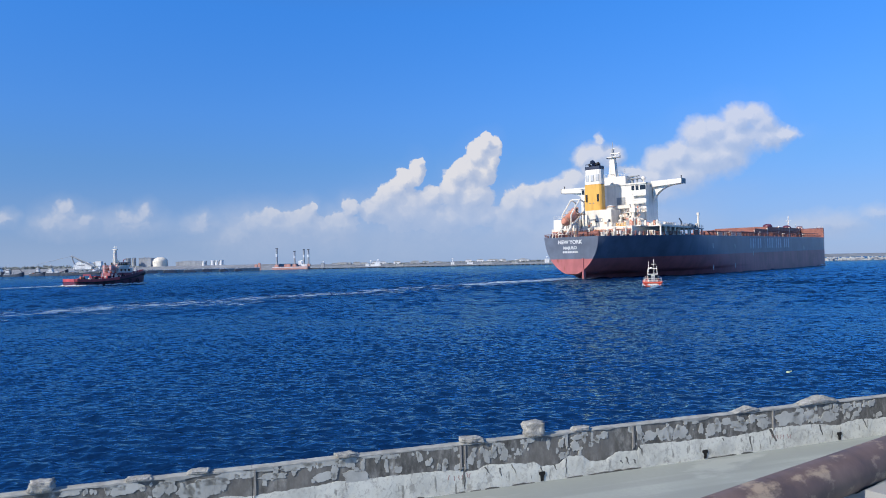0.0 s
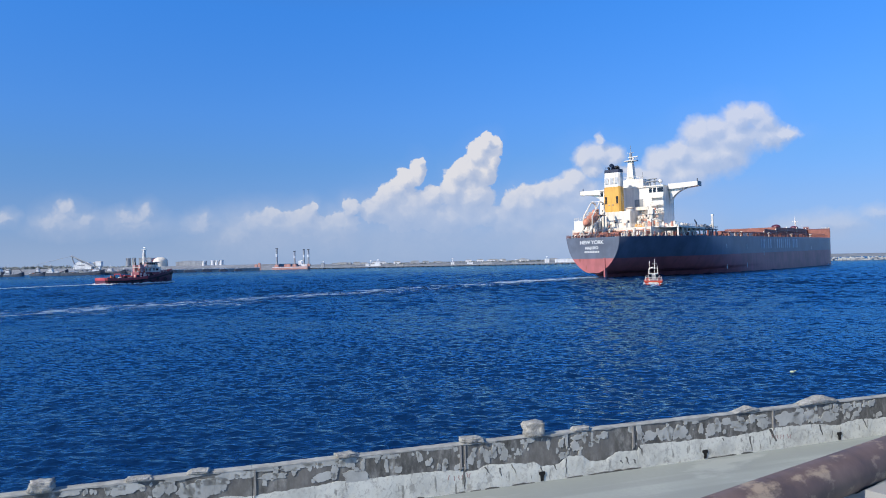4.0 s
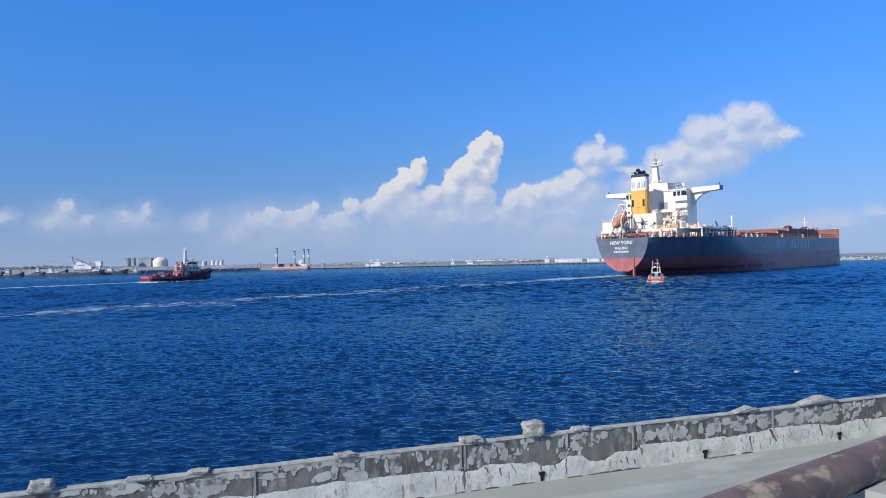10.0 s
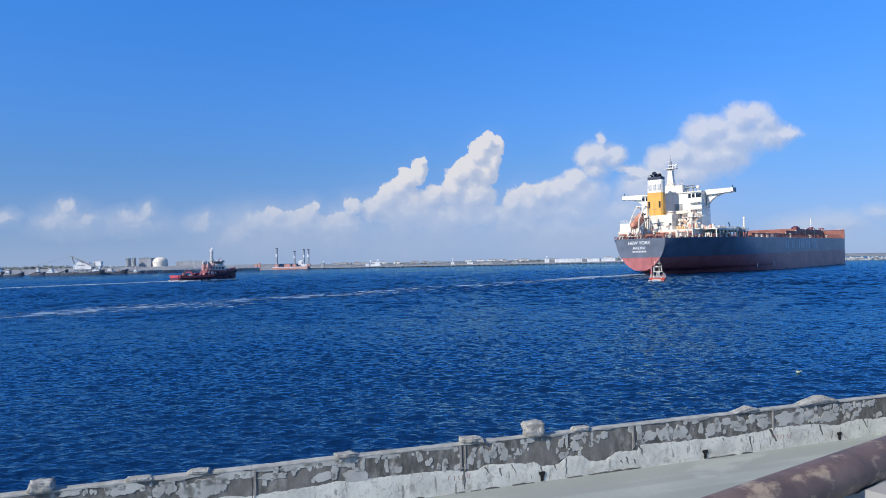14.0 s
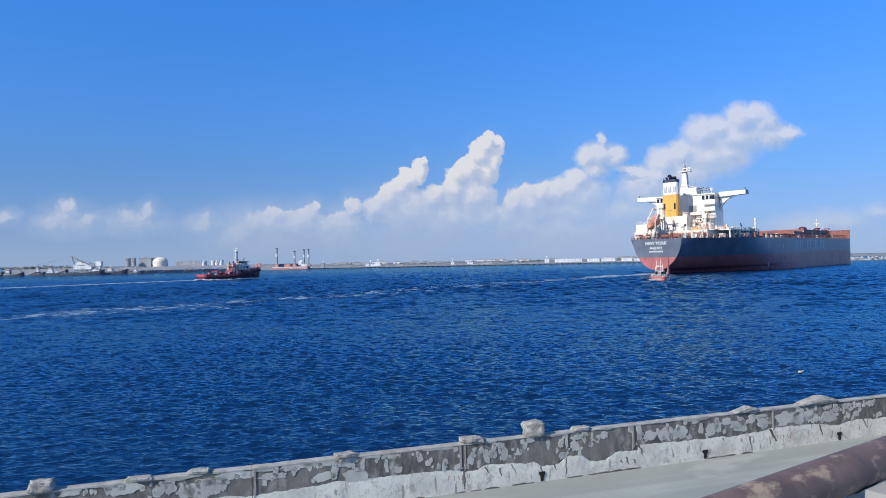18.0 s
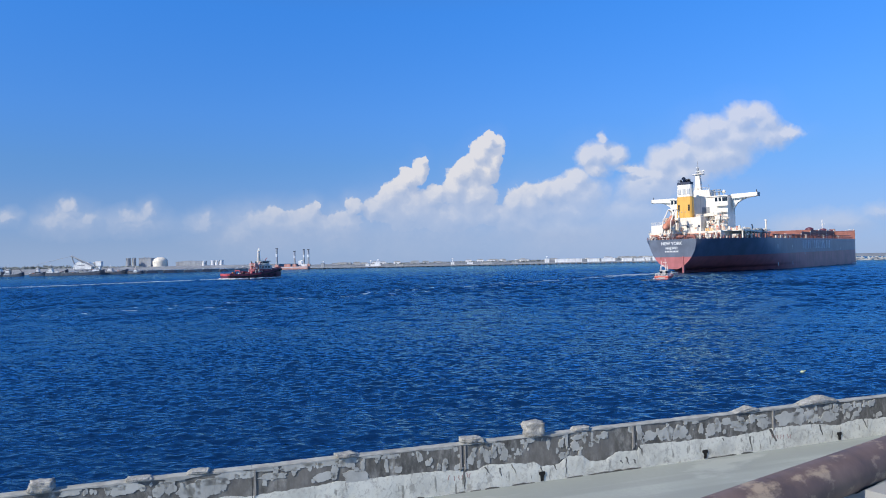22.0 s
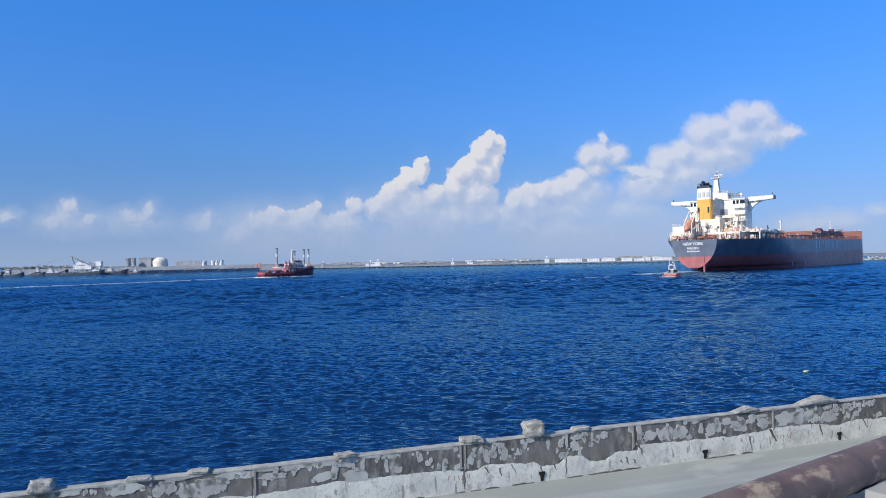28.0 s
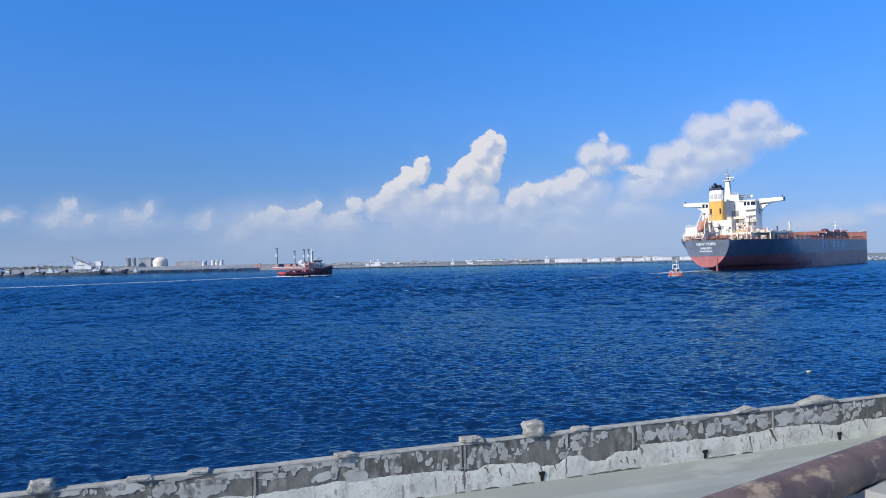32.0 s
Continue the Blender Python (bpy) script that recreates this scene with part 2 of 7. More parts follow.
def plaster_material():
    m, n, l, b = nodes_of("pale_rough_render_coat")
    where = n.new("ShaderNodeTexCoord").outputs["Object"]
    big = noise_node(n, l, 2.2, 7.0, 0.65, where=where)
    speck = noise_node(n, l, 18.0, 6.0, 0.7, where=where)
    run = noise_node(n, l, 7.0, 6.0, 0.6, where=where, stretch=(2.0, 1.2, 0.45))
    c = ramp(n, l, big, [(0.28, (0.46, 0.465, 0.415)), (0.5, (0.65, 0.66, 0.59)), (0.72, (0.73, 0.74, 0.665))])
    c = mixed(n, l, ramp(n, l, run, [(0.60, (0, 0, 0)), (0.65, (0.8, 0.8, 0.8))]), c, (0.20, 0.20, 0.175))
    c = mixed(n, l, ramp(n, l, speck, [(0.52, (0, 0, 0)), (0.68, (0.65, 0.65, 0.65))]), c, (0.33, 0.32, 0.29))
    blotch = noise_node(n, l, 5.0, 7.0, 0.7, where=where, stretch=(1.0, 1.0, 0.8))
    c = mixed(n, l, ramp(n, l, blotch, [(0.57, (0, 0, 0)), (0.64, (0.7, 0.7, 0.7))]), c, (0.29, 0.285, 0.255))
    lines = crack_lines(n, l, where, 0.8, 0.010)
    c = mixed(n, l, arith(n, l, "MULTIPLY", lines, 0.18), c, (0.20, 0.19, 0.17))
    l.new(c, b.inputs["Base Color"])
    b.inputs["Roughness"].default_value = 0.93
    hgt = arith(n, l, "ADD", arith(n, l, "ADD", big, arith(n, l, "MULTIPLY", speck, 0.35)), arith(n, l, "MULTIPLY", lines, -0.2))
    bump(n, l, b, hgt, 0.3, 0.02)
    return m


M_PLASTER = plaster_material()


def stone_material():
    m, n, l, b = nodes_of("broken_coral_concrete")
    v = noise_node(n, l, 9.0, 7.0, 0.65)
    speck = noise_node(n, l, 32.0, 5.0, 0.7)
    c = ramp(n, l, v, [(0.3, (0.16, 0.155, 0.14)), (0.46, (0.36, 0.355, 0.325)), (0.7, (0.50, 0.495, 0.455))])
    c = mixed(n, l, ramp(n, l, speck, [(0.53, (0, 0, 0)), (0.62, (0.75, 0.75, 0.75))]), c, (0.17, 0.165, 0.15))
    l.new(c, b.inputs["Base Color"])
    b.inputs["Roughness"].default_value = 0.95
    bump(n, l, b, arith(n, l, "MULTIPLY_ADD", speck, -0.5, v), 0.9, 0.035)
    return m


M_STONE = stone_material()
# dark tone of the coat's cracks, also the painted shade along the foot
M_CRACK_AND_SHADE = paint("dark_crack_and_gap_shade", (0.13, 0.128, 0.115), 0.95, wear=0.3, scale=9.0, streak=False)


def lime_material():
    m, n, l, b = nodes_of("pale_peeling_limewash")
    where = n.new("ShaderNodeTexCoord").outputs["Object"]
    big = noise_node(n, l, 3.0, 6.0, 0.6, where=where)
    run = noise_node(n, l, 8.0, 6.0, 0.65, where=where, stretch=(2.0, 1.2, 0.5))
    c = ramp(n, l, big, [(0.3, (0.33, 0.335, 0.31)), (0.55, (0.49, 0.495, 0.455)), (0.75, (0.57, 0.575, 0.53))])
    c = mixed(n, l, ramp(n, l, run, [(0.58, (0, 0, 0)), (0.68, (0.6, 0.6, 0.6))]), c, (0.21, 0.21, 0.19))
    l.new(c, b.inputs["Base Color"])
    b.inputs["Roughness"].default_value = 0.93
    bump(n, l, b, run, 0.3, 0.01)
    return m


M_LIME = lime_material()


def pipe_material():
    m, n, l, b = nodes_of("rusted_red_pipe_paint")
    big = noise_node(n, l, 1.6, 6.0, 0.6)
    fl = noise_node(n, l, 2.4, 7.0, 0.62, stretch=(0.6, 1.0, 1.0))
    c = ramp(n, l, big, [(0.3, (0.074, 0.056, 0.052)), (0.5, (0.138, 0.094, 0.080)), (0.7, (0.192, 0.134, 0.110))])
    c = mixed(n, l, ramp(n, l, fl, [(0.56, (0, 0, 0)), (0.64, (1, 1, 1))]), c, (0.36, 0.28, 0.20))
    l.new(c, b.inputs["Base Color"])
    b.inputs["Roughness"].default_value = 0.6
    bump(n, l, b, fl, 0.4, 0.01)
    return m


M_PIPE = pipe_material()
M_RIM = paint("dark_drain_mouth", (0.012, 0.012, 0.011), 0.9, streak=False, scale=6.0)
M_OCHRE_RED = paint("red_spray_mark", (0.42, 0.28, 0.25), 0.8, scale=8.0, streak=False)
M_COPING = paint("pale_mortar_coping", (0.345, 0.35, 0.325), 0.92, wear=0.18, scale=3.0, streak=False)
M_STAIN = paint("rust_run_stain", (0.33, 0.31, 0.28), 0.9, scale=6.0)
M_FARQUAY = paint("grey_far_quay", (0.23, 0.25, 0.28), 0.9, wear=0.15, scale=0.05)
# distance haze is mixed into the land and scrub colours themselves
M_LAND = paint("haze_greyed_land", (0.205, 0.225, 0.245), 0.95, wear=0.2, scale=0.02, streak=False)
M_BUSH = paint("haze_paled_scrub", (0.25, 0.275, 0.27), 0.95, wear=0.3, scale=0.1, streak=False)


# ---- building tools ----
class Shape:
    """Collects vertices and faces of one part."""

    def __init__(self):
        self.v, self.f = [], []

    def add(self, verts, faces):
        k = len(self.v)
        self.v += [tuple(p) for p in verts]
        self.f += [tuple(i + k for i in f) for f in faces]
        return self

    def box(self, x0, x1, y0, y1, z0, z1):
        v = [(x, y, z) for z in (z0, z1) for y in (y0, y1) for x in (x0, x1)]
        return self.add(v, [(0, 2, 3, 1), (4, 5, 7, 6), (0, 1, 5, 4), (2, 6, 7, 3), (0, 4, 6, 2), (1, 3, 7, 5)])

    def slab(self, poly, lo, hi, axis="z"):
        """A polygon pushed along an axis."""
        put = {"z": lambda a, b, c: (a, b, c), "y": lambda a, b, c: (a, c, b), "x": lambda a, b, c: (c, a, b)}[axis]
        n = len(poly)
        v = [put(a, b, lo) for a, b in poly] + [put(a, b, hi) for a, b in poly]
        f = [tuple(range(n))[::-1], tuple(range(n, 2 * n))] + [(i, (i + 1) % n, n + (i + 1) % n, n + i) for i in range(n)]
        return self.add(v, f)

    def tube(self, a, b, r, r2=None, n=8):
        a, b = Vector(a), Vector(b)
        r2 = r if r2 is None else r2
        q = (b - a).to_track_quat("Z", "Y")
        v = []
        for p, rad in ((a, r), (b, r2)):
            v += [p + q @ Vector((rad * math.cos(6.28319 * i / n), rad * math.sin(6.28319 * i / n), 0)) for i in range(n)]
        f = [tuple(range(n))[::-1], tuple(range(n, 2 * n))] + [(i, (i + 1) % n, n + (i + 1) % n, n + i) for i in range(n)]
        return self.add(v, f)

    def way(self, pts, r, n=6):
        for a, b in zip(pts, pts[1:]):
            self.tube(a, b, r, n=n)
        return self

    def loft(self, rings, closed=True, caps=True):
        n, k = len(rings[0]), len(rings)
        v = [p for r in rings for p in r]
        f = []
        for j in range(k - 1):
            for i in range(n if closed else n - 1):
                f.append((j * n + i, j * n + (i + 1) % n, (j + 1) * n + (i + 1) % n, (j + 1) * n + i))
        if caps:
            f += [tuple(range(n))[::-1], tuple(range((k - 1) * n, k * n))]
        return self.add(v, f)

    def dome(self, c, r, h, n=20, m=6, low=0.0):
        rings = [[(c[0] + r * math.cos(a) * math.cos(6.28319 * i / n), c[1] + r * math.cos(a) * math.sin(6.28319 * i / n), c[2] + h * math.sin(a))
                  for i in range(n)] for a in [low + (1.55 - low) * j / m for j in range(m + 1)]]
        return self.loft(rings)

    def moved(self, m):
        self.v = [tuple(m @ Vector(p)) for p in self.v]
        return self


def mesh_of(name, shape, mat, smooth=False):
    me = bpy.data.meshes.new(name)
    me.from_pydata(shape.v, [], shape.f)
    me.materials.append(mat)
    bm = bmesh.new()
    bm.from_mesh(me)
    bmesh.ops.remove_doubles(bm, verts=bm.verts, dist=0.0005)
    bmesh.ops.recalc_face_normals(bm, faces=bm.faces)
    bm.to_mesh(me)
    bm.free()
    if smooth:
        me.polygons.foreach_set("use_smooth", [True] * len(me.polygons))
        me.set_sharp_from_angle(angle=radians(38))
    me.update()
    return me


def part(name, shape, mat, parent, label="", smooth=False):
    ob = new(name, mesh_of(name, shape, mat, smooth))
    ob.parent = parent
    if label:
        tagged(ob, label)
    return ob


def twin(ob, m, parent=None):
    """Another object on the same mesh, under the same parent."""
    o = new(ob.name.split(".")[0], ob.data)
    o.parent = parent or ob.parent
    o.matrix_basis = m
    return o


def thing(name, label, category, m=None, group="", kind=""):
    ob = new(name)
    ob.empty_display_size = 0.5
    if m is not None:
        ob.matrix_basis = m
    return tagged(ob, label, category, group, kind)


def solid(name, shape, mat, label, category, m=None, group="", kind="", smooth=False):
    ob = new(name, mesh_of(name, shape, mat, smooth))
    if m is not None:
        ob.matrix_basis = m
    return tagged(ob, label, category, group, kind)


# ---- sea ----
CHOP = 0.051


def wave_height(x, y, spacing):
    """Wind chop: many small wave trains about one wind direction; trains too short for the spacing fade out."""
    rng = np.random.RandomState(7)
    # gusts: the chop is livelier in some patches than in others
    gust = np.zeros_like(x)
    for i in range(10):
        ang, lam = rng.uniform(0, 6.283), 9.0 * (70.0 / 9.0) ** (i / 9.0)
        gust += np.sin(6.283 / lam * (x * math.cos(ang) * 0.6 + y * math.sin(ang)) + rng.uniform(0, 6.283))
    gust = np.clip(1.0 + 0.07 * gust, 0.8, 1.2)
    z = np.zeros_like(x)
    count = 120
    for i in range(count):
        lam = 0.42 * (5.0 / 0.42) ** (i / (count - 1.0))
        ang = rng.normal(0.0, 0.52) + radians(262)
        steep = CHOP * math.exp(-0.5 * (math.log(lam / 0.70) / 0.5) ** 2) * rng.uniform(0.6, 1.4)
        k = 6.283 / lam
        keep = np.clip((lam / spacing - 1.9) / 1.4, 0, 1)
        q = k * (x * math.cos(ang) + y * math.sin(ang)) + rng.uniform(0, 6.283)
        s = 0.5 + 0.5 * np.sin(q + 0.35 * np.sin(q))
        z += keep * (steep / k) * (2.0 * s ** 1.4 - 0.9)
    # longer chop in the open fairway, away from the quay's lee
    open_water = np.clip((np.hypot(x, y) - 60.0) / 110.0, 0, 1)
    for i in range(40):
        lam = 1.8 * (6.5 / 1.8) ** (i / 39.0)
        ang = rng.normal(0.0, 0.55) + radians(262)
        k = 6.283 / lam
        keep = np.clip((lam / spacing - 2.0) / 1.5, 0, 1)
        q = k * (x * math.cos(ang) + y * math.sin(ang)) + rng.uniform(0, 6.283)
        s = 0.5 + 0.5 * np.sin(q + 0.4 * np.sin(q))
        z += open_water * keep * 0.016 * lam ** 0.8 * (2.0 * s ** 1.5 - 0.88)
    return z * gust


def build_sea():
    fine = np.radians(np.arange(-36.0, 36.01, 0.1))
    rest = np.radians(np.concatenate([np.arange(42.0, 321.0, 6.0)]))
    ang = np.concatenate([fine, rest])
    rad = [7.0]
    while rad[-1] < 650:
        rad.append(rad[-1] * 1.0037)
    while rad[-1] < 4900:
        rad.append(rad[-1] * 1.12)
    rad = np.array(rad)
    R, A = np.meshgrid(rad, ang, indexing="ij")
    X, Y = R * np.sin(A), R * np.cos(A)
    step = np.gradient(rad)[:, None] * np.ones_like(R)
    step = np.where(np.abs(np.degrees(A)) <= 36.5, step, 50.0)
    Z = wave_height(X, Y, np.maximum(step, R * 0.0018))
    n, m = R.shape
    co = np.stack([X, Y, Z], -1).reshape(-1, 3)
    co = np.vstack([co, [[0.0, 0.0, 0.0]]])
    i, j = np.meshgrid(np.arange(n - 1), np.arange(m), indexing="ij")
    j2 = (j + 1) % m
    quads = np.stack([i * m + j, i * m + j2, (i + 1) * m + j2, (i + 1) * m + j], -1).reshape(-1, 4)
    c = len(co) - 1
    jj = np.arange(m)
    tris = np.stack([np.full(m, c), (jj + 1) % m, jj], -1)
    me = bpy.data.meshes.new("water")
    me.vertices.add(len(co))
    me.vertices.foreach_set("co", co.ravel())
    loops = np.concatenate([quads.ravel(), tris.ravel()])
    me.loops.add(len(loops))
    me.loops.foreach_set("vertex_index", loops.astype(np.int32))
    starts = np.concatenate([np.arange(len(quads)) * 4, len(quads) * 4 + np.arange(m) * 3])
    me.polygons.add(len(starts))
    me.polygons.foreach_set("loop_start", starts.astype(np.int32))
    me.polygons.foreach_set("use_smooth", [True] * len(starts))
    me.update(calc_edges=True)
    me.validate()
    me.materials.append(M_SEA)
    return tagged(new("water", me), "deep blue choppy sea reaching the horizon", "sea", kind="structure")


sea = build_sea()


def ribbon(name, length, width0, width1, mat, label, m, rag=0.5, z=0.45):
    """A long low foam sheet that follows its own x axis backwards from the stern."""
    nx, ny = 90, 6
    v, f, uv = [], [], []
    for i in range(nx + 1):
        t = i / nx
        w = width0 + (width1 - width0) * t
        off = rag * math.sin(9.0 * t + 1.0) * t
        for j in range(ny + 1):
            s = j / ny
            v.append((-length * t, off + (s - 0.5) * w, z + 0.05 * math.sin(2.1 * i + 1.7 * j)))
            uv.append((1.0 - t, s))
    for i in range(nx):
        for j in range(ny):
            a = i * (ny + 1) + j
            f.append((a, a + 1, a + ny + 2, a + ny + 1))
    me = bpy.data.meshes.new(name)
    me.from_pydata(v, [], f)
    lay = me.uv_layers.new(name="UVMap")
    for lp in me.loops:
        lay.data[lp.index].uv = uv[lp.vertex_index]
    me.materials.append(mat)
    ob = new(name, me)
    if m is not None:
        ob.matrix_basis = m
    return tagged(ob, label, "foam", kind="stuff")


# ---- quay road, parapet and pipe ----
ROAD_Z, WALL_SLOPE, WALL_Y0, WALL_H, WALL_T = 2.84, 0.347, 9.94, 0.68, 0.14
WALL_TURN = math.degrees(math.atan(WALL_SLOPE))
WALL_FRAME = pose(0.0, WALL_Y0, ROAD_Z, 0, 0, WALL_TURN)
# in the wall's own space x runs along the front face, y to the sea, z up from the road


def build_quay():
    s = Shape()
    s.box(-420, 420, -260, WALL_T + 0.25, -7.0, 0.0)
    road = solid("road", s, M_ROAD, "dusty pale concrete quay road beside the sea", "road", WALL_FRAME, kind="structure")
    return road


build_quay()


FLAKES_A = [(-4.80, 0.64, 0.24, 0.09), (-4.20, 0.61, 0.34, 0.14), (-4.37, 0.66, 0.16, 0.08), (-3.81, 0.54, 0.13, 0.14), (-3.68, 0.56, 0.12, 0.18), (-3.75, 0.61, 0.17, 0.06), (-3.50, 0.47, 0.20, 0.18), (-3.28, 0.48, 0.41, 0.24), (-3.16, 0.57, 0.32, 0.11), (-2.95, 0.62, 0.35, 0.12), (-2.74, 0.60, 0.18, 0.09), (-2.56, 0.64, 0.32, 0.04)]
FLAKES_B = [(-2.42, 0.54, 0.32, 0.09), (-2.54, 0.48, 0.06, 0.10), (-2.12, 0.64, 0.34, 0.13), (-1.95, 0.66, 0.15, 0.09), (-1.72, 0.64, 0.24, 0.09), (-1.77, 0.46, 0.27, 0.11), (-1.62, 0.50, 0.09, 0.20), (-1.34, 0.41, 0.34, 0.20), (-1.43, 0.62, 0.28, 0.14), (-1.23, 0.56, 0.06, 0.17), (-1.09, 0.66, 0.29, 0.05), (-0.85, 0.63, 0.27, 0.07), (-0.90, 0.53, 0.06, 0.22), (-0.73, 0.43, 0.11, 0.09), (-0.65, 0.62, 0.15, 0.04), (-0.41, 0.56, 0.07, 0.14), (-0.44, 0.61, 0.05, 0.08), (-0.29, 0.47, 0.08, 0.09), (-0.03, 0.46, 0.08, 0.10), (-0.13, 0.40, 0.05, 0.05), (-0.03, 0.65, 0.26, 0.03)]
FLAKES_C = [(0.35, 0.44, 0.11, 0.13), (0.29, 0.36, 0.07, 0.08), (0.53, 0.56, 0.07, 0.11), (0.61, 0.47, 0.12, 0.20), (0.72, 0.57, 0.07, 0.18), (0.78, 0.62, 0.13, 0.06), (0.89, 0.47, 0.10, 0.20), (0.81, 0.52, 0.05, 0.07), (1.23, 0.56, 0.07, 0.09), (1.31, 0.63, 0.14, 0.08), (1.61, 0.54, 0.06, 0.17), (1.82, 0.53, 0.10, 0.14), (1.92, 0.57, 0.05, 0.26), (2.07, 0.46, 0.14, 0.15), (2.11, 0.59, 0.22, 0.08), (2.36, 0.57, 0.05, 0.14), (2.46, 0.50, 0.06, 0.07), (2.57, 0.57, 0.14, 0.11), (1.84, 0.34, 0.10, 0.10), (1.10, 0.48, 0.05, 0.10)]
FLAKES_D = [(3.22, 0.58, 0.09, 0.30), (3.41, 0.47, 0.24, 0.15), (3.71, 0.48, 0.32, 0.23), (3.99, 0.47, 0.28, 0.20), (4.15, 0.38, 0.13, 0.07), (4.40, 0.50, 0.10, 0.17), (4.60, 0.46, 0.18, 0.20), (4.74, 0.51, 0.13, 0.19), (4.27, 0.61, 0.09, 0.07), (4.92, 0.56, 0.21, 0.11), (5.11, 0.49, 0.26, 0.14), (5.23, 0.55, 0.16, 0.13), (5.22, 0.45, 0.31, 0.17)]
FLAKES_E = [(5.45, 0.56, 0.13, 0.15), (5.70, 0.47, 0.29, 0.19), (5.62, 0.58, 0.24, 0.08), (6.19, 0.50, 0.50, 0.23), (6.47, 0.50, 0.28, 0.25), (6.70, 0.51, 0.20, 0.20), (6.80, 0.44, 0.18, 0.16), (7.14, 0.43, 0.39, 0.17), (7.30, 0.54, 0.13, 0.09), (7.57, 0.59, 0.21, 0.10), (7.66, 0.54, 0.11, 0.08), (7.86, 0.58, 0.14, 0.09), (7.79, 0.43, 0.14, 0.09), (7.59, 0.42, 0.11, 0.10), (8.15, 0.58, 0.14, 0.11), (8.35, 0.38, 0.11, 0.08), (7.09, 0.60, 0.13, 0.08)]
COAT_EDGE = [(-12.0, 0.24), (-4.0, 0.22), (-3.06, 0.36), (-2.67, 0.33), (-2.31, 0.35), (-1.98, 0.35), (-1.56, 0.37), (-1.17, 0.36), (-0.77, 0.36), (-0.36, 0.35), (0.07, 0.33), (0.28, 0.29), (0.46, 0.29), (0.59, 0.35), (0.86, 0.32), (1.00, 0.34), (1.36, 0.30), (1.48, 0.23), (1.65, 0.22), (1.79, 0.23), (1.91, 0.32), (2.18, 0.31), (2.33, 0.21), (2.58, 0.20), (2.78, 0.29), (3.17, 0.28), (3.21, 0.36), (3.57, 0.35), (4.17, 0.34), (4.50, 0.33), (5.08, 0.31), (5.55, 0.34), (5.98, 0.36), (6.41, 0.36), (6.92, 0.33), (7.31, 0.27), (7.58, 0.32), (7.92, 0.33), (8.19, 0.31), (8.51, 0.32), (16.0, 0.34)]
FOOT_GAPS = [(0.11, 0.25), (0.33, 0.49), (0.56, 0.78), (0.99, 1.35), (1.90, 2.17), (2.27, 3.21), (4.51, 5.07), (5.18, 5.42), (-0.86, -0.60), (-0.49, -0.37), (-1.26, -1.06)]
CRACKS = [(5.38, 0.27, 5.42, 0.03, 0.036), (5.82, 0.35, 5.94, 0.13, 0.061), (6.92, 0.32, 6.97, 0.14, 0.039), (7.95, 0.32, 8.02, 0.16, 0.027), (3.20, 0.35, 3.26, 0.24, 0.031), (1.47, 0.22, 1.50, 0.11, 0.019), (1.69, 0.23, 1.73, 0.14, 0.019), (1.90, 0.29, 1.89, 0.07, 0.019), (0.99, 0.31, 1.06, 0.18, 0.018), (0.80, 0.28, 0.82, 0.16, 0.027), (2.96, 0.20, 3.00, 0.08, 0.031), (3.10, 0.15, 3.12, 0.08, 0.031), (2.85, 0.16, 2.89, 0.11, 0.031), (0.25, 0.29, 0.25, 0.04, 0.026), (0.57, 0.32, 0.64, 0.22, 0.027), (4.82, 0.30, 4.85, 0.25, 0.023)]


def coat_top(x):
    """Height of the render coat's ragged upper edge."""
    for (x0, z0), (x1, z1) in zip(COAT_EDGE, COAT_EDGE[1:]):
        if x0 <= x <= x1:
            return z0 + (z1 - z0) * (x - x0) / max(1e-6, x1 - x0)
    return 0.3


def coat_y(x, z, t):
    """How far the render coat's face stands before the wall, at height z under its edge t."""
    d = 0.006 * noise.fractal(Vector((x * 3.0, 7.0, z * 3.0)), 1.0, 2.0, 4)
    return (-0.010 + d - 0.012 * (1 - z / t)) * (1 - 0.85 * (z / t) ** 6)


def coat_mark(x0, z0, x1, z1, w0, w1):
    """A thin mark that follows the coat's face from one point down to another."""
    rings = []
    for k in range(7):
        u = k / 6.0
        x, z = x0 + (x1 - x0) * u + 0.006 * math.sin(9 * u + 40 * x0), z0 + (z1 - z0) * u
        w = 0.5 * (w0 + (w1 - w0) * u)
        t = max(0.12, coat_top(x), z + 0.02)
        ring = [(a, coat_y(a, z, t) + off, z) for a, off in ((x - w, 0.006), (x - w, -0.0012), (x, -0.0018), (x + w, -0.0012), (x + w, 0.006))]
        rings.append(ring)
    return Shape().loft(rings)


def flake(x, z, w, h, seed):
    """A thin island of limewash with a ragged rim, proud of the wall."""
    rim = []
    n = 56
    for i in range(n):
        a = 6.28319 * i / n
        ca, sa = math.cos(a), math.sin(a)
        r = 1.0 + 0.46 * noise.fractal(Vector((1.3 * ca + seed * 3.7, 1.3 * sa, seed * 1.3)), 1.0, 2.1, 5)
        r += 0.13 * noise.noise(Vector((5.5 * ca + seed, 5.5 * sa, seed * 2.1)))
        sq = 1.0 / max(abs(ca), abs(sa)) ** 0.2
        rim.append((x + 0.5 * w * r * sq * ca, min(z + 0.5 * h * r * sq * sa, WALL_H - 0.015)))
    return Shape().slab(rim, -0.0046, 0.012, "y")


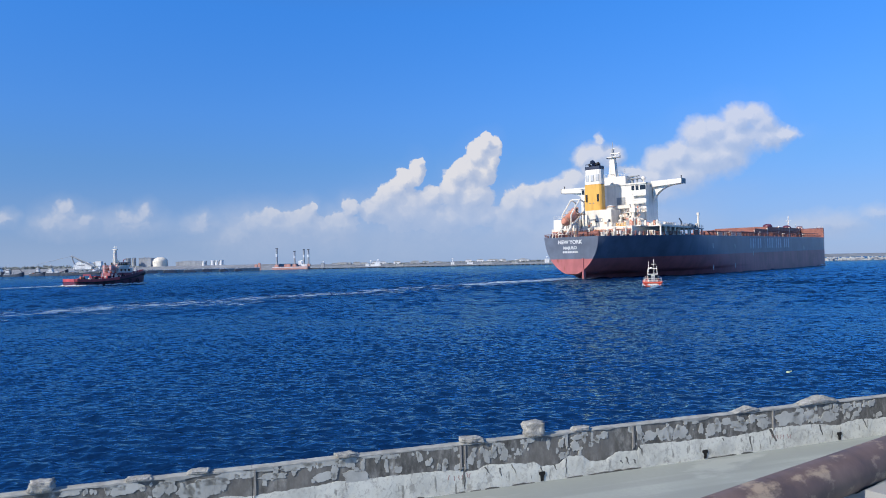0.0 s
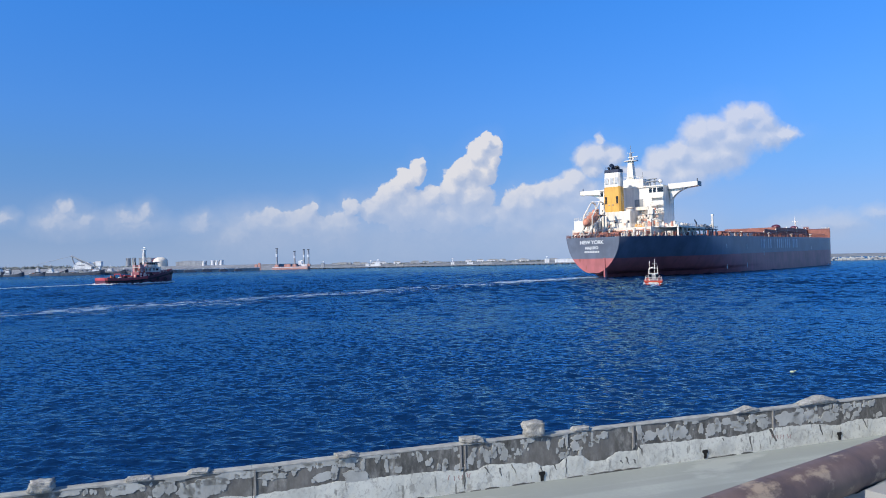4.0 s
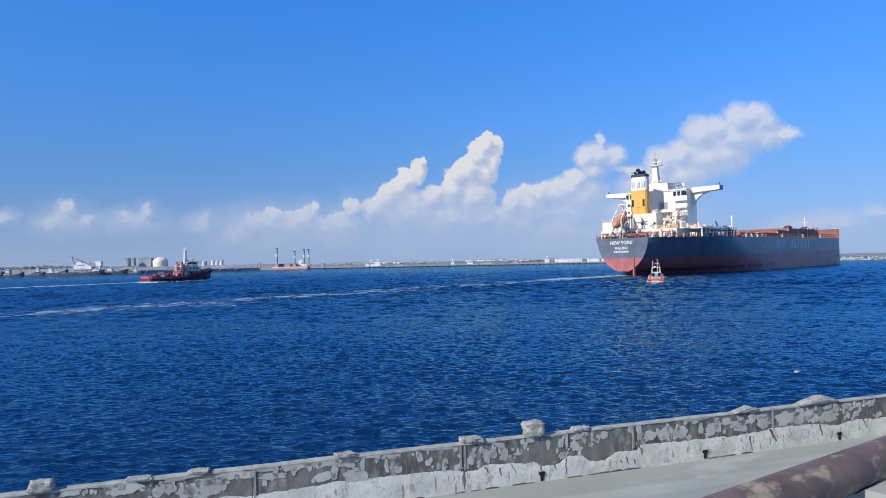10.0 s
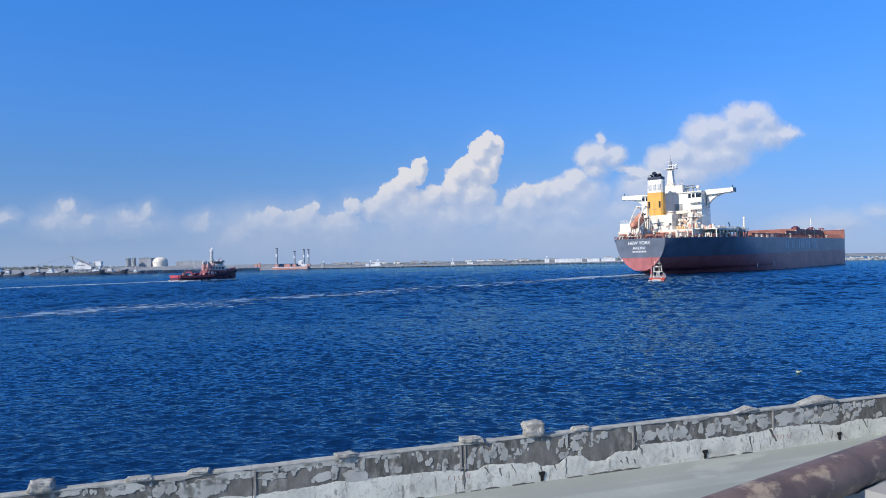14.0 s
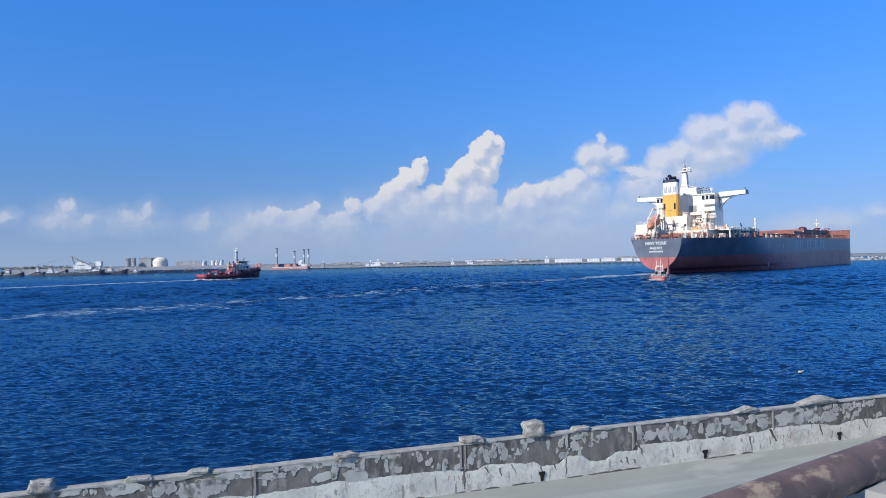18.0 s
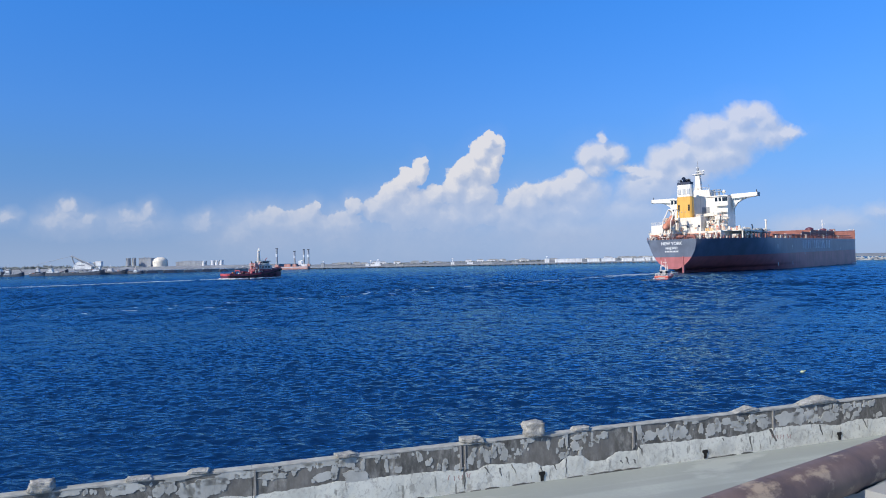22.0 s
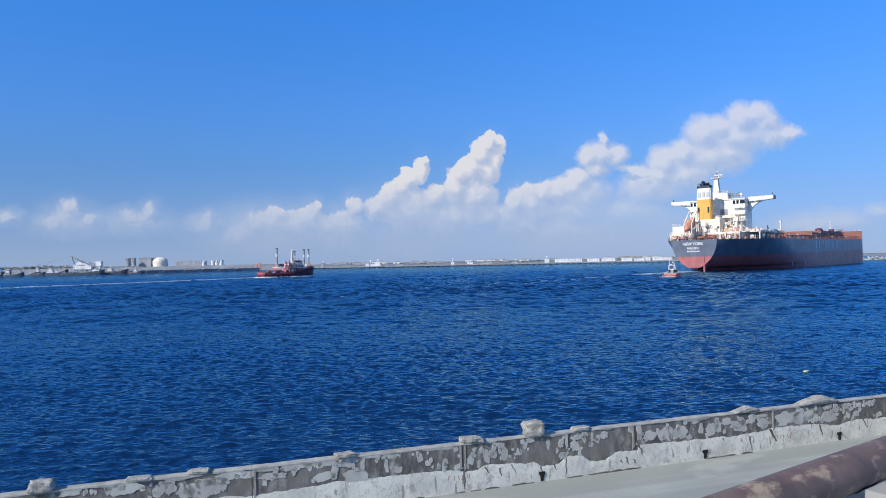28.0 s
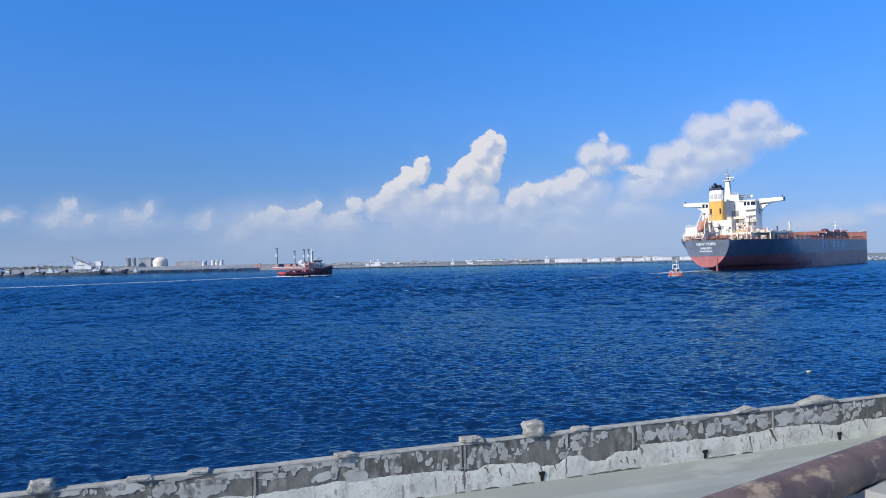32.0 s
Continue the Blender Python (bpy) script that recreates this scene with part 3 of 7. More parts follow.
def build_wall():
    wall = thing("quay_wall", "low weathered concrete parapet with peeling limewash along the quay", "wall", WALL_FRAME, kind="structure")
    rng = random.Random(4)
    length = 2.93
    first = 0.235 - length * 9
    for k in range(20):
        x0, x1 = first + k * length + 0.003, first + (k + 1) * length - 0.003
        near = -10 < x0 < 14
        nx, nz, ny = (70, 10, 6) if near else (6, 3, 2)
        rings = []
        for i in range(nx + 1):
            x = x0 + (x1 - x0) * i / nx
            prof = []
            for j in range(nz + 1):
                z = (WALL_H - 0.012) * j / nz
                prof.append((x, 0.0, z))
            for j in range(ny + 1):
                y = 0.014 + (WALL_T - 0.028) * j / ny
                prof.append((x, y, WALL_H))
            prof.append((x, WALL_T, WALL_H - 0.012))
            prof.append((x, WALL_T, -1.0))
            if near:
                out = []
                for (a, b, c) in prof:
                    d = noise.fractal(Vector((a * 2.3, b * 2.3 + 5, c * 2.3)), 1.0, 2.0, 4)
                    e = noise.noise(Vector((a * 0.9, 3.0, 1.0)))
                    out.append((a, b + 0.006 * d * (1 if b < 0.1 else -1), c + (0.007 * d + 0.006 * e if c > 0.6 else 0)))
                prof = out
            rings.append(prof)
        part("panel", Shape().loft(rings), M_WALL, wall)
        if near:
            rings = []
            for i in range(141):
                x = x0 + (x1 - x0) * i / 140
                e = noise.fractal(Vector((x * 4.0, 9.0, 0.0)), 0.9, 2.0, 4)
                e2 = noise.fractal(Vector((x * 1.3, 4.0, 0.0)), 0.9, 2.0, 3)
                front, drop = -0.007 - 0.003 * e, 0.012 + 0.016 * max(0.0, e) + 0.07 * max(0.0, e2 - 0.05)
                top = WALL_H + 0.006 + 0.005 * e + 0.006 * noise.noise(Vector((x * 0.9, 3.0, 1.0)))
                rings.append([(x, front, WALL_H - drop), (x, front + 0.003, top - 0.006), (x, 0.02, top), (x, 0.07, top + 0.003), (x, WALL_T, top), (x, WALL_T + 0.01, WALL_H - 0.03)])
            part("coping", Shape().loft(rings), M_COPING, wall, "thin pale mortar coping")
        # the render coat on the lower half, with a ragged upper edge
        if near:
            s = Shape()
            m = 160
            top = []
            for i in range(m + 1):
                x = x0 + (x1 - x0) * i / m
                t = coat_top(x) + 0.014 * noise.fractal(Vector((x * 9.0, 2.0, 0.0)), 0.8, 2.0, 4)
                top.append((x, max(0.12, t)))
            rings = []
            for x, t in top:
                prof = []
                for j in range(9):
                    z = t * j / 8
                    prof.append((x, coat_y(x, z, t), z - 0.004))
                prof.append((x, 0.006, t + 0.004))
                prof.append((x, 0.006, -0.004))
                rings.append(prof)
            s.loft(rings)
            part("render_coat", s, M_PLASTER, wall, "pale rough render coat with ragged edge")
    seed = 0
    for rows in (FLAKES_A, FLAKES_B, FLAKES_C, FLAKES_D, FLAKES_E):
        for x, z, w, h in rows:
            seed += 1
            part("limewash_flake", flake(x, z, w, h, seed), M_LIME, wall, "pale flake of old limewash")
    # crumbs of limewash left between the larger flakes, thickest where those lie
    crumbs = random.Random(52)
    large = FLAKES_A + FLAKES_B + FLAKES_C + FLAKES_D + FLAKES_E
    for k in range(150):
        x, z, w, h = crumbs.choice(large)
        cx = x + crumbs.choice((-1, 1)) * (0.5 * w + crumbs.uniform(0.0, 0.14))
        cz = min(WALL_H - 0.06, max(coat_top(cx) + 0.03, z + crumbs.uniform(-0.8, 0.8) * h))
        cw = crumbs.uniform(0.025, 0.075)
        part("limewash_flake", flake(cx, cz, cw, cw * crumbs.uniform(0.7, 1.8), 200 + k), M_LIME, wall)
    # cracks and missing slivers in the render coat
    for x0, z0, x1, z1, w in CRACKS:
        part("crack", coat_mark(x0, z0, x1, z1, w, 0.5 * w), M_CRACK_AND_SHADE, wall, "dark crack in the render coat")
    # broken gaps between coat and road: their shade is painted as dark slabs
    chips = random.Random(31)
    for x0, x1 in FOOT_GAPS:
        n = max(3, int((x1 - x0) / 0.06))
        rim = [(x0 + (x1 - x0) * i / n, 0.010 + 0.016 * chips.random() * (1 if 0 < i < n else 0)) for i in range(n + 1)]
        s = Shape().slab([(x0, -0.004)] + rim[::1] + [(x1, -0.004)], -0.0345, -0.012, "y")
        part("foot_gap_shade", s, M_CRACK_AND_SHADE, wall, "painted shade of a broken gap at the wall foot")
    # drain mouths at the foot
    for x in (1.48, 4.45, 7.35, -1.55, -4.5):
        s = Shape()
        s.slab([(x - 0.022, 0.01), (x + 0.026, 0.015), (x + 0.030, 0.09), (x + 0.052, 0.105), (x + 0.048, 0.15), (x - 0.045, 0.145), (x - 0.05, 0.11), (x - 0.026, 0.09)], -0.03, 0.01, "y")
        part("drain_mouth", s, M_RIM, wall, "dark drain hole at the wall foot")
    # red spray strokes and rust runs beside the joints
    rng = random.Random(9)
    for x0, count, z0 in ((0.02, 6, 0.20), (5.85, 7, 0.17)):
        for k in range(count):
            x, z = x0 + 0.065 * k + rng.uniform(-0.015, 0.015), z0 + rng.uniform(-0.02, 0.03)
            lean = rng.uniform(-0.03, 0.03)
            part("spray_stroke", coat_mark(x, z + 0.065, x + lean, z, 0.013, 0.011), M_OCHRE_RED, wall, "red spray-paint stroke")
    for x in (0.20, 0.27, 5.9, 3.1, -2.66):
        w = rng.uniform(0.012, 0.022)
        s = Shape().slab([(x - w, 0.30), (x + w, 0.34), (x + 0.7 * w, WALL_H - 0.02), (x - 0.7 * w, WALL_H - 0.02)], -0.0105, 0.01, "y")
        part("rust_run", s, M_STAIN, wall, "pale rust run down the joint")
    return wall


wall = build_wall()


def lump(x, w, d, h, seed, label, chunky=False, peak=False):
    """A piece of broken concrete lying on the parapet's top."""
    rng = random.Random(seed)
    bm = bmesh.new()
    bmesh.ops.create_cube(bm, size=1.0)
    bmesh.ops.subdivide_edges(bm, edges=bm.edges[:], cuts=7, use_grid_fill=True)
    for v in bm.verts:
        p = v.co.copy()
        r = p.normalized() * 0.62
        k = 0.16 if chunky else 0.34
        p = p.lerp(r, k)
        n1 = noise.fractal(p * 2.3 + Vector((seed, 0, 0)), 1.0, 2.0, 4)
        n2 = noise.fractal(p * 7.0 + Vector((0, seed, 0)), 0.8, 2.0, 4)
        p += p.normalized() * ((0.12 if chunky else 0.12) * n1 + 0.075 * n2)
        if peak:
            p.z = (p.z + 0.5) * max(0.05, 1.0 - 1.5 * abs(p.x - 0.1)) - 0.5
        elif not chunky:
            p.x += 0.18 * (p.z + 0.5) * (1 if seed % 2 else -1)
        v.co = Vector((p.x * w, p.y * d, (p.z + 0.47) * h))
    me = bpy.data.meshes.new("concrete_lump")
    bm.to_mesh(me)
    bm.free()
    me.materials.append(M_STONE)
    me.polygons.foreach_set("use_smooth", [True] * len(me.polygons))
    ob = new("concrete_lump", me)
    ob.matrix_basis = WALL_FRAME @ pose(x, 0.07, WALL_H + 0.0, 0, 0, rng.uniform(-12, 12))
    return tagged(ob, label, "rubble", "rubble on the parapet")


for args in ((1.40, 0.29, 0.20, 0.205, 3, "pale blocky lump of broken concrete on the parapet", True),
             (0.43, 0.32, 0.18, 0.075, 4, "flat chip of broken concrete on the parapet"),
             (-5.12, 0.25, 0.20, 0.12, 5, "squarish broken concrete lump on the parapet", True),
             (-1.42, 0.28, 0.18, 0.05, 6, "thin mortar scrap on the parapet"),
             (-3.37, 0.24, 0.16, 0.045, 7, "thin mortar scrap on the parapet"),
             (-4.02, 0.28, 0.18, 0.03, 8, "thin mortar scrap on the parapet"),
             (2.17, 0.26, 0.16, 0.05, 9, "small white mortar scrap on the parapet"),
             (5.37, 0.50, 0.17, 0.085, 10, "low rounded heap of mortar on the parapet", False, True),
             (6.93, 0.86, 0.18, 0.14, 11, "wide low heap of mortar on the parapet", False, True)):
    lump(*args)


def build_pipe():
    """The pipeline lies on low saddles beside the road; its near end runs past the camera."""
    a, b = Vector((-1.44, 4.48, 3.32)), Vector((12.64, 14.02, 3.32))
    way = (b - a).normalized()
    rz = math.degrees(math.atan2(way.y, way.x))
    m = pose(a.x, a.y, ROAD_Z, 0, 0, rz)
    pipe = thing("pipeline", "rusty dark red steel pipeline lying along the quay", "pipe", m)
    length, r, zc = (b - a).length, 0.255, 0.515
    rings = []
    n = 40
    for i in range(120 + 1):
        x = length * i / 120
        rings.append([(x, r * math.cos(6.28319 * j / n) * (1 + 0.004 * noise.noise(Vector((x, j * 0.3, 0)))), zc + r * math.sin(6.28319 * j / n)) for j in range(n)])
    part("pipe_run", Shape().loft(rings), M_PIPE, pipe, smooth=True)
    for x in (6.15, 11.2):
        s = Shape().tube((x - 0.03, 0, zc), (x + 0.03, 0, zc), r + 0.0015, n=36)
        part("weld_band", s, M_PIPE, pipe)
    for x in (2.0, 8.15, 15.5):
        s = Shape().slab([(-1.0, 0.0), (0.45, 0.0), (0.42, 0.36), (0.235, 0.36), (0.14, 0.28), (-0.14, 0.28), (-0.235, 0.36), (-0.55, 0.36), (-0.8, 0.36), (-0.95, 0.25)], x - 0.3, x + 0.3, "x")
        part("saddle", s, M_CONC, pipe, "pale concrete saddle")
    return pipe


build_pipe()


# ---- bulk carrier ----
DECK, TRIM, BEAM = 13.3, 0.0105, 22.5
LEVELS_LOW = [-7.0, -4.0, -1.5, 0.0, 0.9, 1.33, 1.42, 1.58, 1.8, 2.4, 3.2, 4.2, 5.3, 6.4]
LEVELS_UP = [6.4, 7.6, 8.8, 10.2, 11.8, 13.3]


def hull_point(u, z):
    """Half-breadth and station of the hull at share u of its length and height z."""
    k = min(max((z - 1.3) / (DECK - 1.3), 0.0), 1.0)
    xs = 0.0 if z >= 1.8 else 5.5 * (1 - max(z, -4.0) / 1.8) ** 0.8
    xe = 284.0 + 5.0 * k + (2.0 if z < -2 else 0.0)
    x = xs + (xe - xs) * u
    w0 = max(0.25, 9.45 * (1 - (1 - k) ** 2) ** 0.60)
    run = 44.0 + 34.0 * (1 - k)
    t = min(max((x - xs) / run, 0.0), 1.0)
    b = w0 + (BEAM - w0) * math.sin(t * math.pi / 2) ** (0.85 + 0.5 * (1 - k))
    ent = 46.0 + 8.0 * k
    e = min(max((x - (xe - ent)) / ent, 0.0), 1.0)
    b *= math.sqrt(max(0.0, 1 - e ** 2.2)) if e > 0 else 1.0
    if z < -5:
        b *= 0.9
    return x, max(b, 0.02)


def hull_shell(levels, deck=False, caps=True):
    us = [0, .004, .01, .018, .028, .04, .055, .075, .1, .13, .17, .22, .3, .4, .5, .6, .7, .78, .82, .85, .88, .905, .925, .945, .96, .972, .982, .99, .996, 1.0]
    s = Shape()
    rings = []
    for u in us:
        ring = []
        for z in levels[::-1]:
            x, b = hull_point(u, z)
            ring.append((x, -b, z + TRIM * x))
        for z in levels:
            x, b = hull_point(u, z)
            ring.append((x, b, z + TRIM * x))
        rings.append(ring)
    s.loft(rings, closed=True, caps=False)
    n = len(levels)
    for r in (rings[0], rings[-1]):
        for i in range(n - 1):
            s.add([r[i], r[i + 1], r[2 * n - 2 - i], r[2 * n - 1 - i]], [(0, 1, 2, 3)])
    return s


def rail(s, pts, h=1.1, bars=3, step=2.4, r=0.035):
    """A ship's rail: stanchions and bars along a line."""
    for a, b in zip(pts, pts[1:]):
        a, b = Vector(a), Vector(b)
        for k in range(1, bars + 1):
            dz = Vector((0, 0, h * k / bars))
            s.tube(a + dz, b + dz, r, n=4)
        n = max(1, int((b - a).length / step))
        for i in range(n + 1):
            p = a.lerp(b, i / n)
            s.tube(p, p + Vector((0, 0, h)), r, n=4)
    return s


def letters(text, size, parent, m, mat, name="lettering", label=""):
    cu = bpy.data.curves.new(name, "FONT")
    cu.body, cu.size, cu.extrude, cu.align_x = text, size, 0.02, "CENTER"
    cu.offset = 0.032 * size
    tmp = bpy.data.objects.new("tmp", cu)
    scene.collection.objects.link(tmp)
    bpy.context.view_layer.update()
    me = bpy.data.meshes.new_from_object(tmp.evaluated_get(bpy.context.evaluated_depsgraph_get()))
    bpy.data.objects.remove(tmp)
    me.materials.clear()
    me.materials.append(mat)
    ob = new(name, me)
    ob.parent = parent
    ob.matrix_basis = m
    return tagged(ob, label) if label else ob


def build_carrier():
    ship = thing("bulk_carrier", "large dark-hulled bulk carrier with white deckhouse and ochre funnel under way", "ship")
    part("hull", hull_shell(LEVELS_UP), M_HULL, ship, "navy-black upper hull plating", True)
    part("bottom", hull_shell(LEVELS_LOW), M_BOOT, ship, "dull red anti-fouling bottom", True)
    # rudder and skeg at the stern
    s = Shape().slab([(3.6, -5.0), (9.6, -5.0), (9.8, 0.8), (5.0, 0.8), (3.8, 0.2)], -0.35, 0.35, "y")
    part("rudder", s, M_BOOT, ship, "red rudder blade under the counter")
    part("stern_guard", Shape().box(-0.3, 0.9, -4.35, -3.85, -0.6, 6.6), M_BOOT, ship, "pale red upright guard on the transom")
    # the names on the transom, read from astern
    aft = Matrix(((0, 0, -1, 0), (-1, 0, 0, 0), (0, 1, 0, 0), (0, 0, 0, 1)))
    letters("NEW YORK", 1.6, ship, Matrix.Translation((-0.03, 0.35, 11.2)) @ aft, M_MARK, "name_lettering", "white ship name lettering")
    letters("MAJURO", 1.25, ship, Matrix.Translation((-0.03, 0.35, 9.5)) @ aft, M_MARK, "port_lettering", "white home port lettering")
    s = Shape()
    for k in range(9):
        s.box(-0.05, 0.0, -2.3 + k * 0.6, -1.86 + k * 0.6, 8.3, 8.9)
    part("number_bars", s, M_MARK, ship, "small white number bars")
    # stern rail, bollards and rollers
    zd = DECK + 0.02
    s = Shape()
    edge = [hull_point(u, DECK) for u in (0.0, 0.01, 0.018, 0.028, 0.04, 0.055, 0.075, 0.1, 0.13)]
    rail(s, [(0.15, y, zd) for y in (-9.2, -3, 3, 9.2)])
    for sg in (-1, 1):
        rail(s, [(x, sg * (b - 0.15), zd + TRIM * x) for x, b in edge])
    part("stern_rail", s, M_DECK, ship, "red oxide painted stern rail")
    rng = random.Random(3)
    for k in range(16):
        y = -8.6 + k * 1.15
        s = Shape().tube((1.0, y, zd), (1.0, y, zd + rng.uniform(0.7, 1.3)), 0.16, n=8).tube((1.0, y + 0.5, zd), (1.0, y + 0.5, zd + 0.8), 0.16, n=8)
        part("bollard", s, M_NAVY if k % 3 else M_DECK, ship)
    for k in range(20):
        u = 0.008 + 0.0055 * k
        x, b = hull_point(u, DECK)
        s = Shape().tube((x, -b + 0.7, zd), (x, -b + 0.7, zd + rng.uniform(0.9, 1.9)), 0.18, n=7)
        s.box(x - 0.5, x + 0.5, -b + 0.4, -b + 1.2, zd, zd + rng.uniform(0.3, 0.7))
        part("fairlead", s, M_DECK if k % 2 else M_CREAM, ship)
    for y in (-5.5, -1.5, 6.5):
        s = Shape().tube((5.5, y - 1.3, zd + 1.0), (5.5, y + 1.3, zd + 1.0), 0.75, n=14)
        s.box(4.8, 6.2, y - 1.6, y - 1.35, zd, zd + 1.6).box(4.8, 6.2, y + 1.35, y + 1.6, zd, zd + 1.6)
        part("mooring_winch", s, M_DECK, ship, "red oxide mooring winch")

    # aft deckhouse and engine casing
    def house(name, x0, x1, y0, y1, z0, z1, mat, label=""):
        return part(name, Shape().box(x0, x1, y0, y1, z0, z1), mat, ship, label)

    house("poop_house", 13.0, 46.0, -14.5, 14.5, DECK - 0.05, 16.6, M_CREAM, "cream lower deckhouse")
    house("boat_house", 14.0, 22.0, 6.5, 14.3, 16.6, 19.8, M_WHITE)
    casing = house("casing", 19.0, 25.5, -4.6, 6.1, 16.6, 22.6, M_CREAM, "cream engine casing")
    house("deck_slab", 16.0, 46.0, -16.0, 15.0, 16.4, 16.7, M_WHITE)
    # openings on the casing's aft face
    s = Shape().box(18.93, 19.05, -1.4, 0.5, 18.5, 20.0)
    part("vent_louvre", s, M_GREY, casing, "grey louvred vent")
    for y in (-3.4, 3.6):
        part("casing_door", Shape().box(18.94, 19.05, y - 0.4, y + 0.4, 16.75, 18.7), M_GREY, casing)
    # funnel in three bands, leaning in slightly towards its top
    def funnel_band(z0, z1, grow=0.0):
        def ring(z):
            k = (z - 22.6) / 14.0
            xa, xb, ya, yb = 19.1 + 0.4 * k - grow, 22.9 - 0.4 * k + grow, -0.95 + 0.1 * k - grow, 5.55 - 0.5 * k + grow
            c = 0.5
            return [(xa + c, ya, z), (xb - c, ya, z), (xb, ya + c, z), (xb, yb - c, z), (xb - c, yb, z), (xa + c, yb, z), (xa, yb - c, z), (xa, ya + c, z)]
        return Shape().loft([ring(z0), ring(z1)])
    funnel = part("funnel", funnel_band(22.6, 31.4), M_YELLOW, ship, "ochre yellow funnel casing")
    part("white_band", funnel_band(31.4, 36.4, 0.01), M_WHITE, funnel, "white upper funnel band")
    part("funnel_cap", funnel_band(36.4, 37.5, 0.06), M_NAVY, funnel, "dark blue funnel cap")
    for x, y, h in ((20.4, 0.1, 0.4), (21.6, 3.9, 0.4), (21.7, 0.6, 0.6), (21.8, 1.4, 0.5)):
        pipe = Shape().tube((x, y, 37.4), (x, y, 37.5 + h), 0.42, n=10).tube((x, y, 37.5 + h), (x - 0.9, y, 38.0 + h), 0.42, n=10)
        part("exhaust_pipe", pipe, M_BLACK, funnel, "sooty black exhaust pipe")
    bend = [(21.6, 2.5, 37.2), (21.6, 2.5, 38.1), (21.2, 2.5, 38.8), (20.6, 2.5, 39.1), (19.9, 2.5, 38.9)]
    part("exhaust_hood", Shape().way(bend, 0.66, 12).dome((21.6, 2.5, 37.9), 0.85, 0.8, 12, 4, -0.6), M_NAVY, funnel, "dark blue curved exhaust hood", True)
    part("cap_rail", rail(Shape(), [(19.8, -0.7, 37.5), (19.8, 4.7, 37.5)], 0.9, 2, 1.2, 0.05), M_NAVY, funnel)
    for y in (0.25, 2.1, 3.95):
        part("funnel_vent", Shape().box(19.15, 19.6, y - 0.55, y + 0.55, 32.5, 34.6), M_TANKPALE, funnel, "pale grey vent panel")
    for y in (0.15, 4.35):
        part("side_slot", Shape().box(19.05, 19.6, y - 0.34, y + 0.34, 25.5, 28.0), M_BLACK, funnel, "dark upright louvre slot")
    for y in (1.5, 2.9):
        part("lower_vent", Shape().box(19.02, 19.4, y, y + 0.5, 24.9, 25.2), M_GREY, funnel)

    # accommodation tower with wheelhouse
    tower = house("tower", 30.0, 39.6, -12.0, 12.2, 16.6, 31.3, M_WHITE, "white accommodation tower")
    house("wheelhouse_top", 29.6, 39.8, -12.2, 12.4, 31.3, 31.75, M_WHITE)
    house("monkey_island", 30.4, 37.5, -4.6, 6.0, 31.75, 34.6, M_WHITE)
    for y in (9.9, 11.4, -7.4, -8.9, -10.4, -11.4):
        part("window_pane", Shape().box(29.93, 30.05, y - 0.52, y + 0.52, 29.3, 30.9), M_GLASS, tower, "dark wheelhouse window")
    for z in (18.2, 20.9, 23.6, 26.3):
        part("porthole", Shape().box(29.95, 30.05, 10.6, 11.3, z, z + 0.75), M_GLASS, tower)
    for z in (24.7, 27.4):
        deck = part("balcony", Shape().box(28.8, 30.0, -11.8, -7.6, z - 0.14, z), M_WHITE, tower)
        part("balcony_rail", rail(Shape(), [(28.9, -11.7, z), (28.9, -7.7, z)], 1.0, 2, 1.3, 0.05), M_WHITE, deck)
    # thin grey panel laid on the tower's aft face, nothing cut in
    part("grey_panel", Shape().box(29.92, 30.05, -4.6, -1.4, 24.6, 27.2), M_GREY, tower, "flat grey panel beside the funnel")
    part("ledge", Shape().box(27.6, 30.0, -7.4, -2.9, 23.2, 23.5), M_CREAM, tower)
    part("ledge_bulwark", Shape().box(27.5, 27.62, -7.4, -2.9, 23.2, 24.3), M_CREAM, tower)
    # bridge wings with curved brackets
    for sg in (-1, 1):
        poly = [(sg * 12.2, 32.3), (sg * 22.5, 32.4), (sg * 22.5, 30.95), (sg * 20.8, 30.75), (sg * 12.2, 30.3)]
        wing = part("bridge_wing", Shape().slab(poly, 34.0, 37.6, "x"), M_WHITE, ship, "white open bridge wing")
        part("wing_end", Shape().box(33.9, 37.7, min(sg * 22.5, sg * 22.62), max(sg * 22.5, sg * 22.62), 30.8, 32.5), M_GREY, wing)
        arc = [(12.2, 30.3)]
        for k in range(11):
            a = k / 10.0 * math.pi / 2
            arc.append((20.8 - 8.2 * math.sin(a), 30.75 - 6.4 * (1 - math.cos(a)) * 0.9))
        poly = [(sg * 12.2, 30.3), (sg * 20.8, 30.74)] + [(sg * a, b - 0.05) for a, b in arc[2:]]
        part("wing_bracket", Shape().slab(poly, 35.0, 36.8, "x"), M_WHITE, wing, "curved white wing bracket")
        part("wing_lamp", Shape().tube((35.5, sg * 22.0, 32.4), (35.5, sg * 22.0, 33.5), 0.16, n=8), M_BLACK, wing)
    # monkey island rail, domes and signal gear
    s = rail(Shape(), [(30.6, -4.5, 34.6), (30.6, 5.9, 34.6)], 1.0, 2, 1.2, 0.05)
    part("top_rail", s, M_WHITE, ship)
    for y in (-5.9, -7.7):
        s = Shape().tube((33.0, y, 31.7), (33.0, y, 33.4), 0.35, n=10)
        s.box(32.2, 33.8, y - 0.9, y + 0.9, 33.4, 33.7).box(32.4, 33.6, y - 0.7, y + 0.7, 34.3, 34.55).tube((33, y, 33.6), (33, y, 34.3), 0.12, n=6)
        part("search_platform", s, M_GREY, ship, "grey compass and lamp platform")
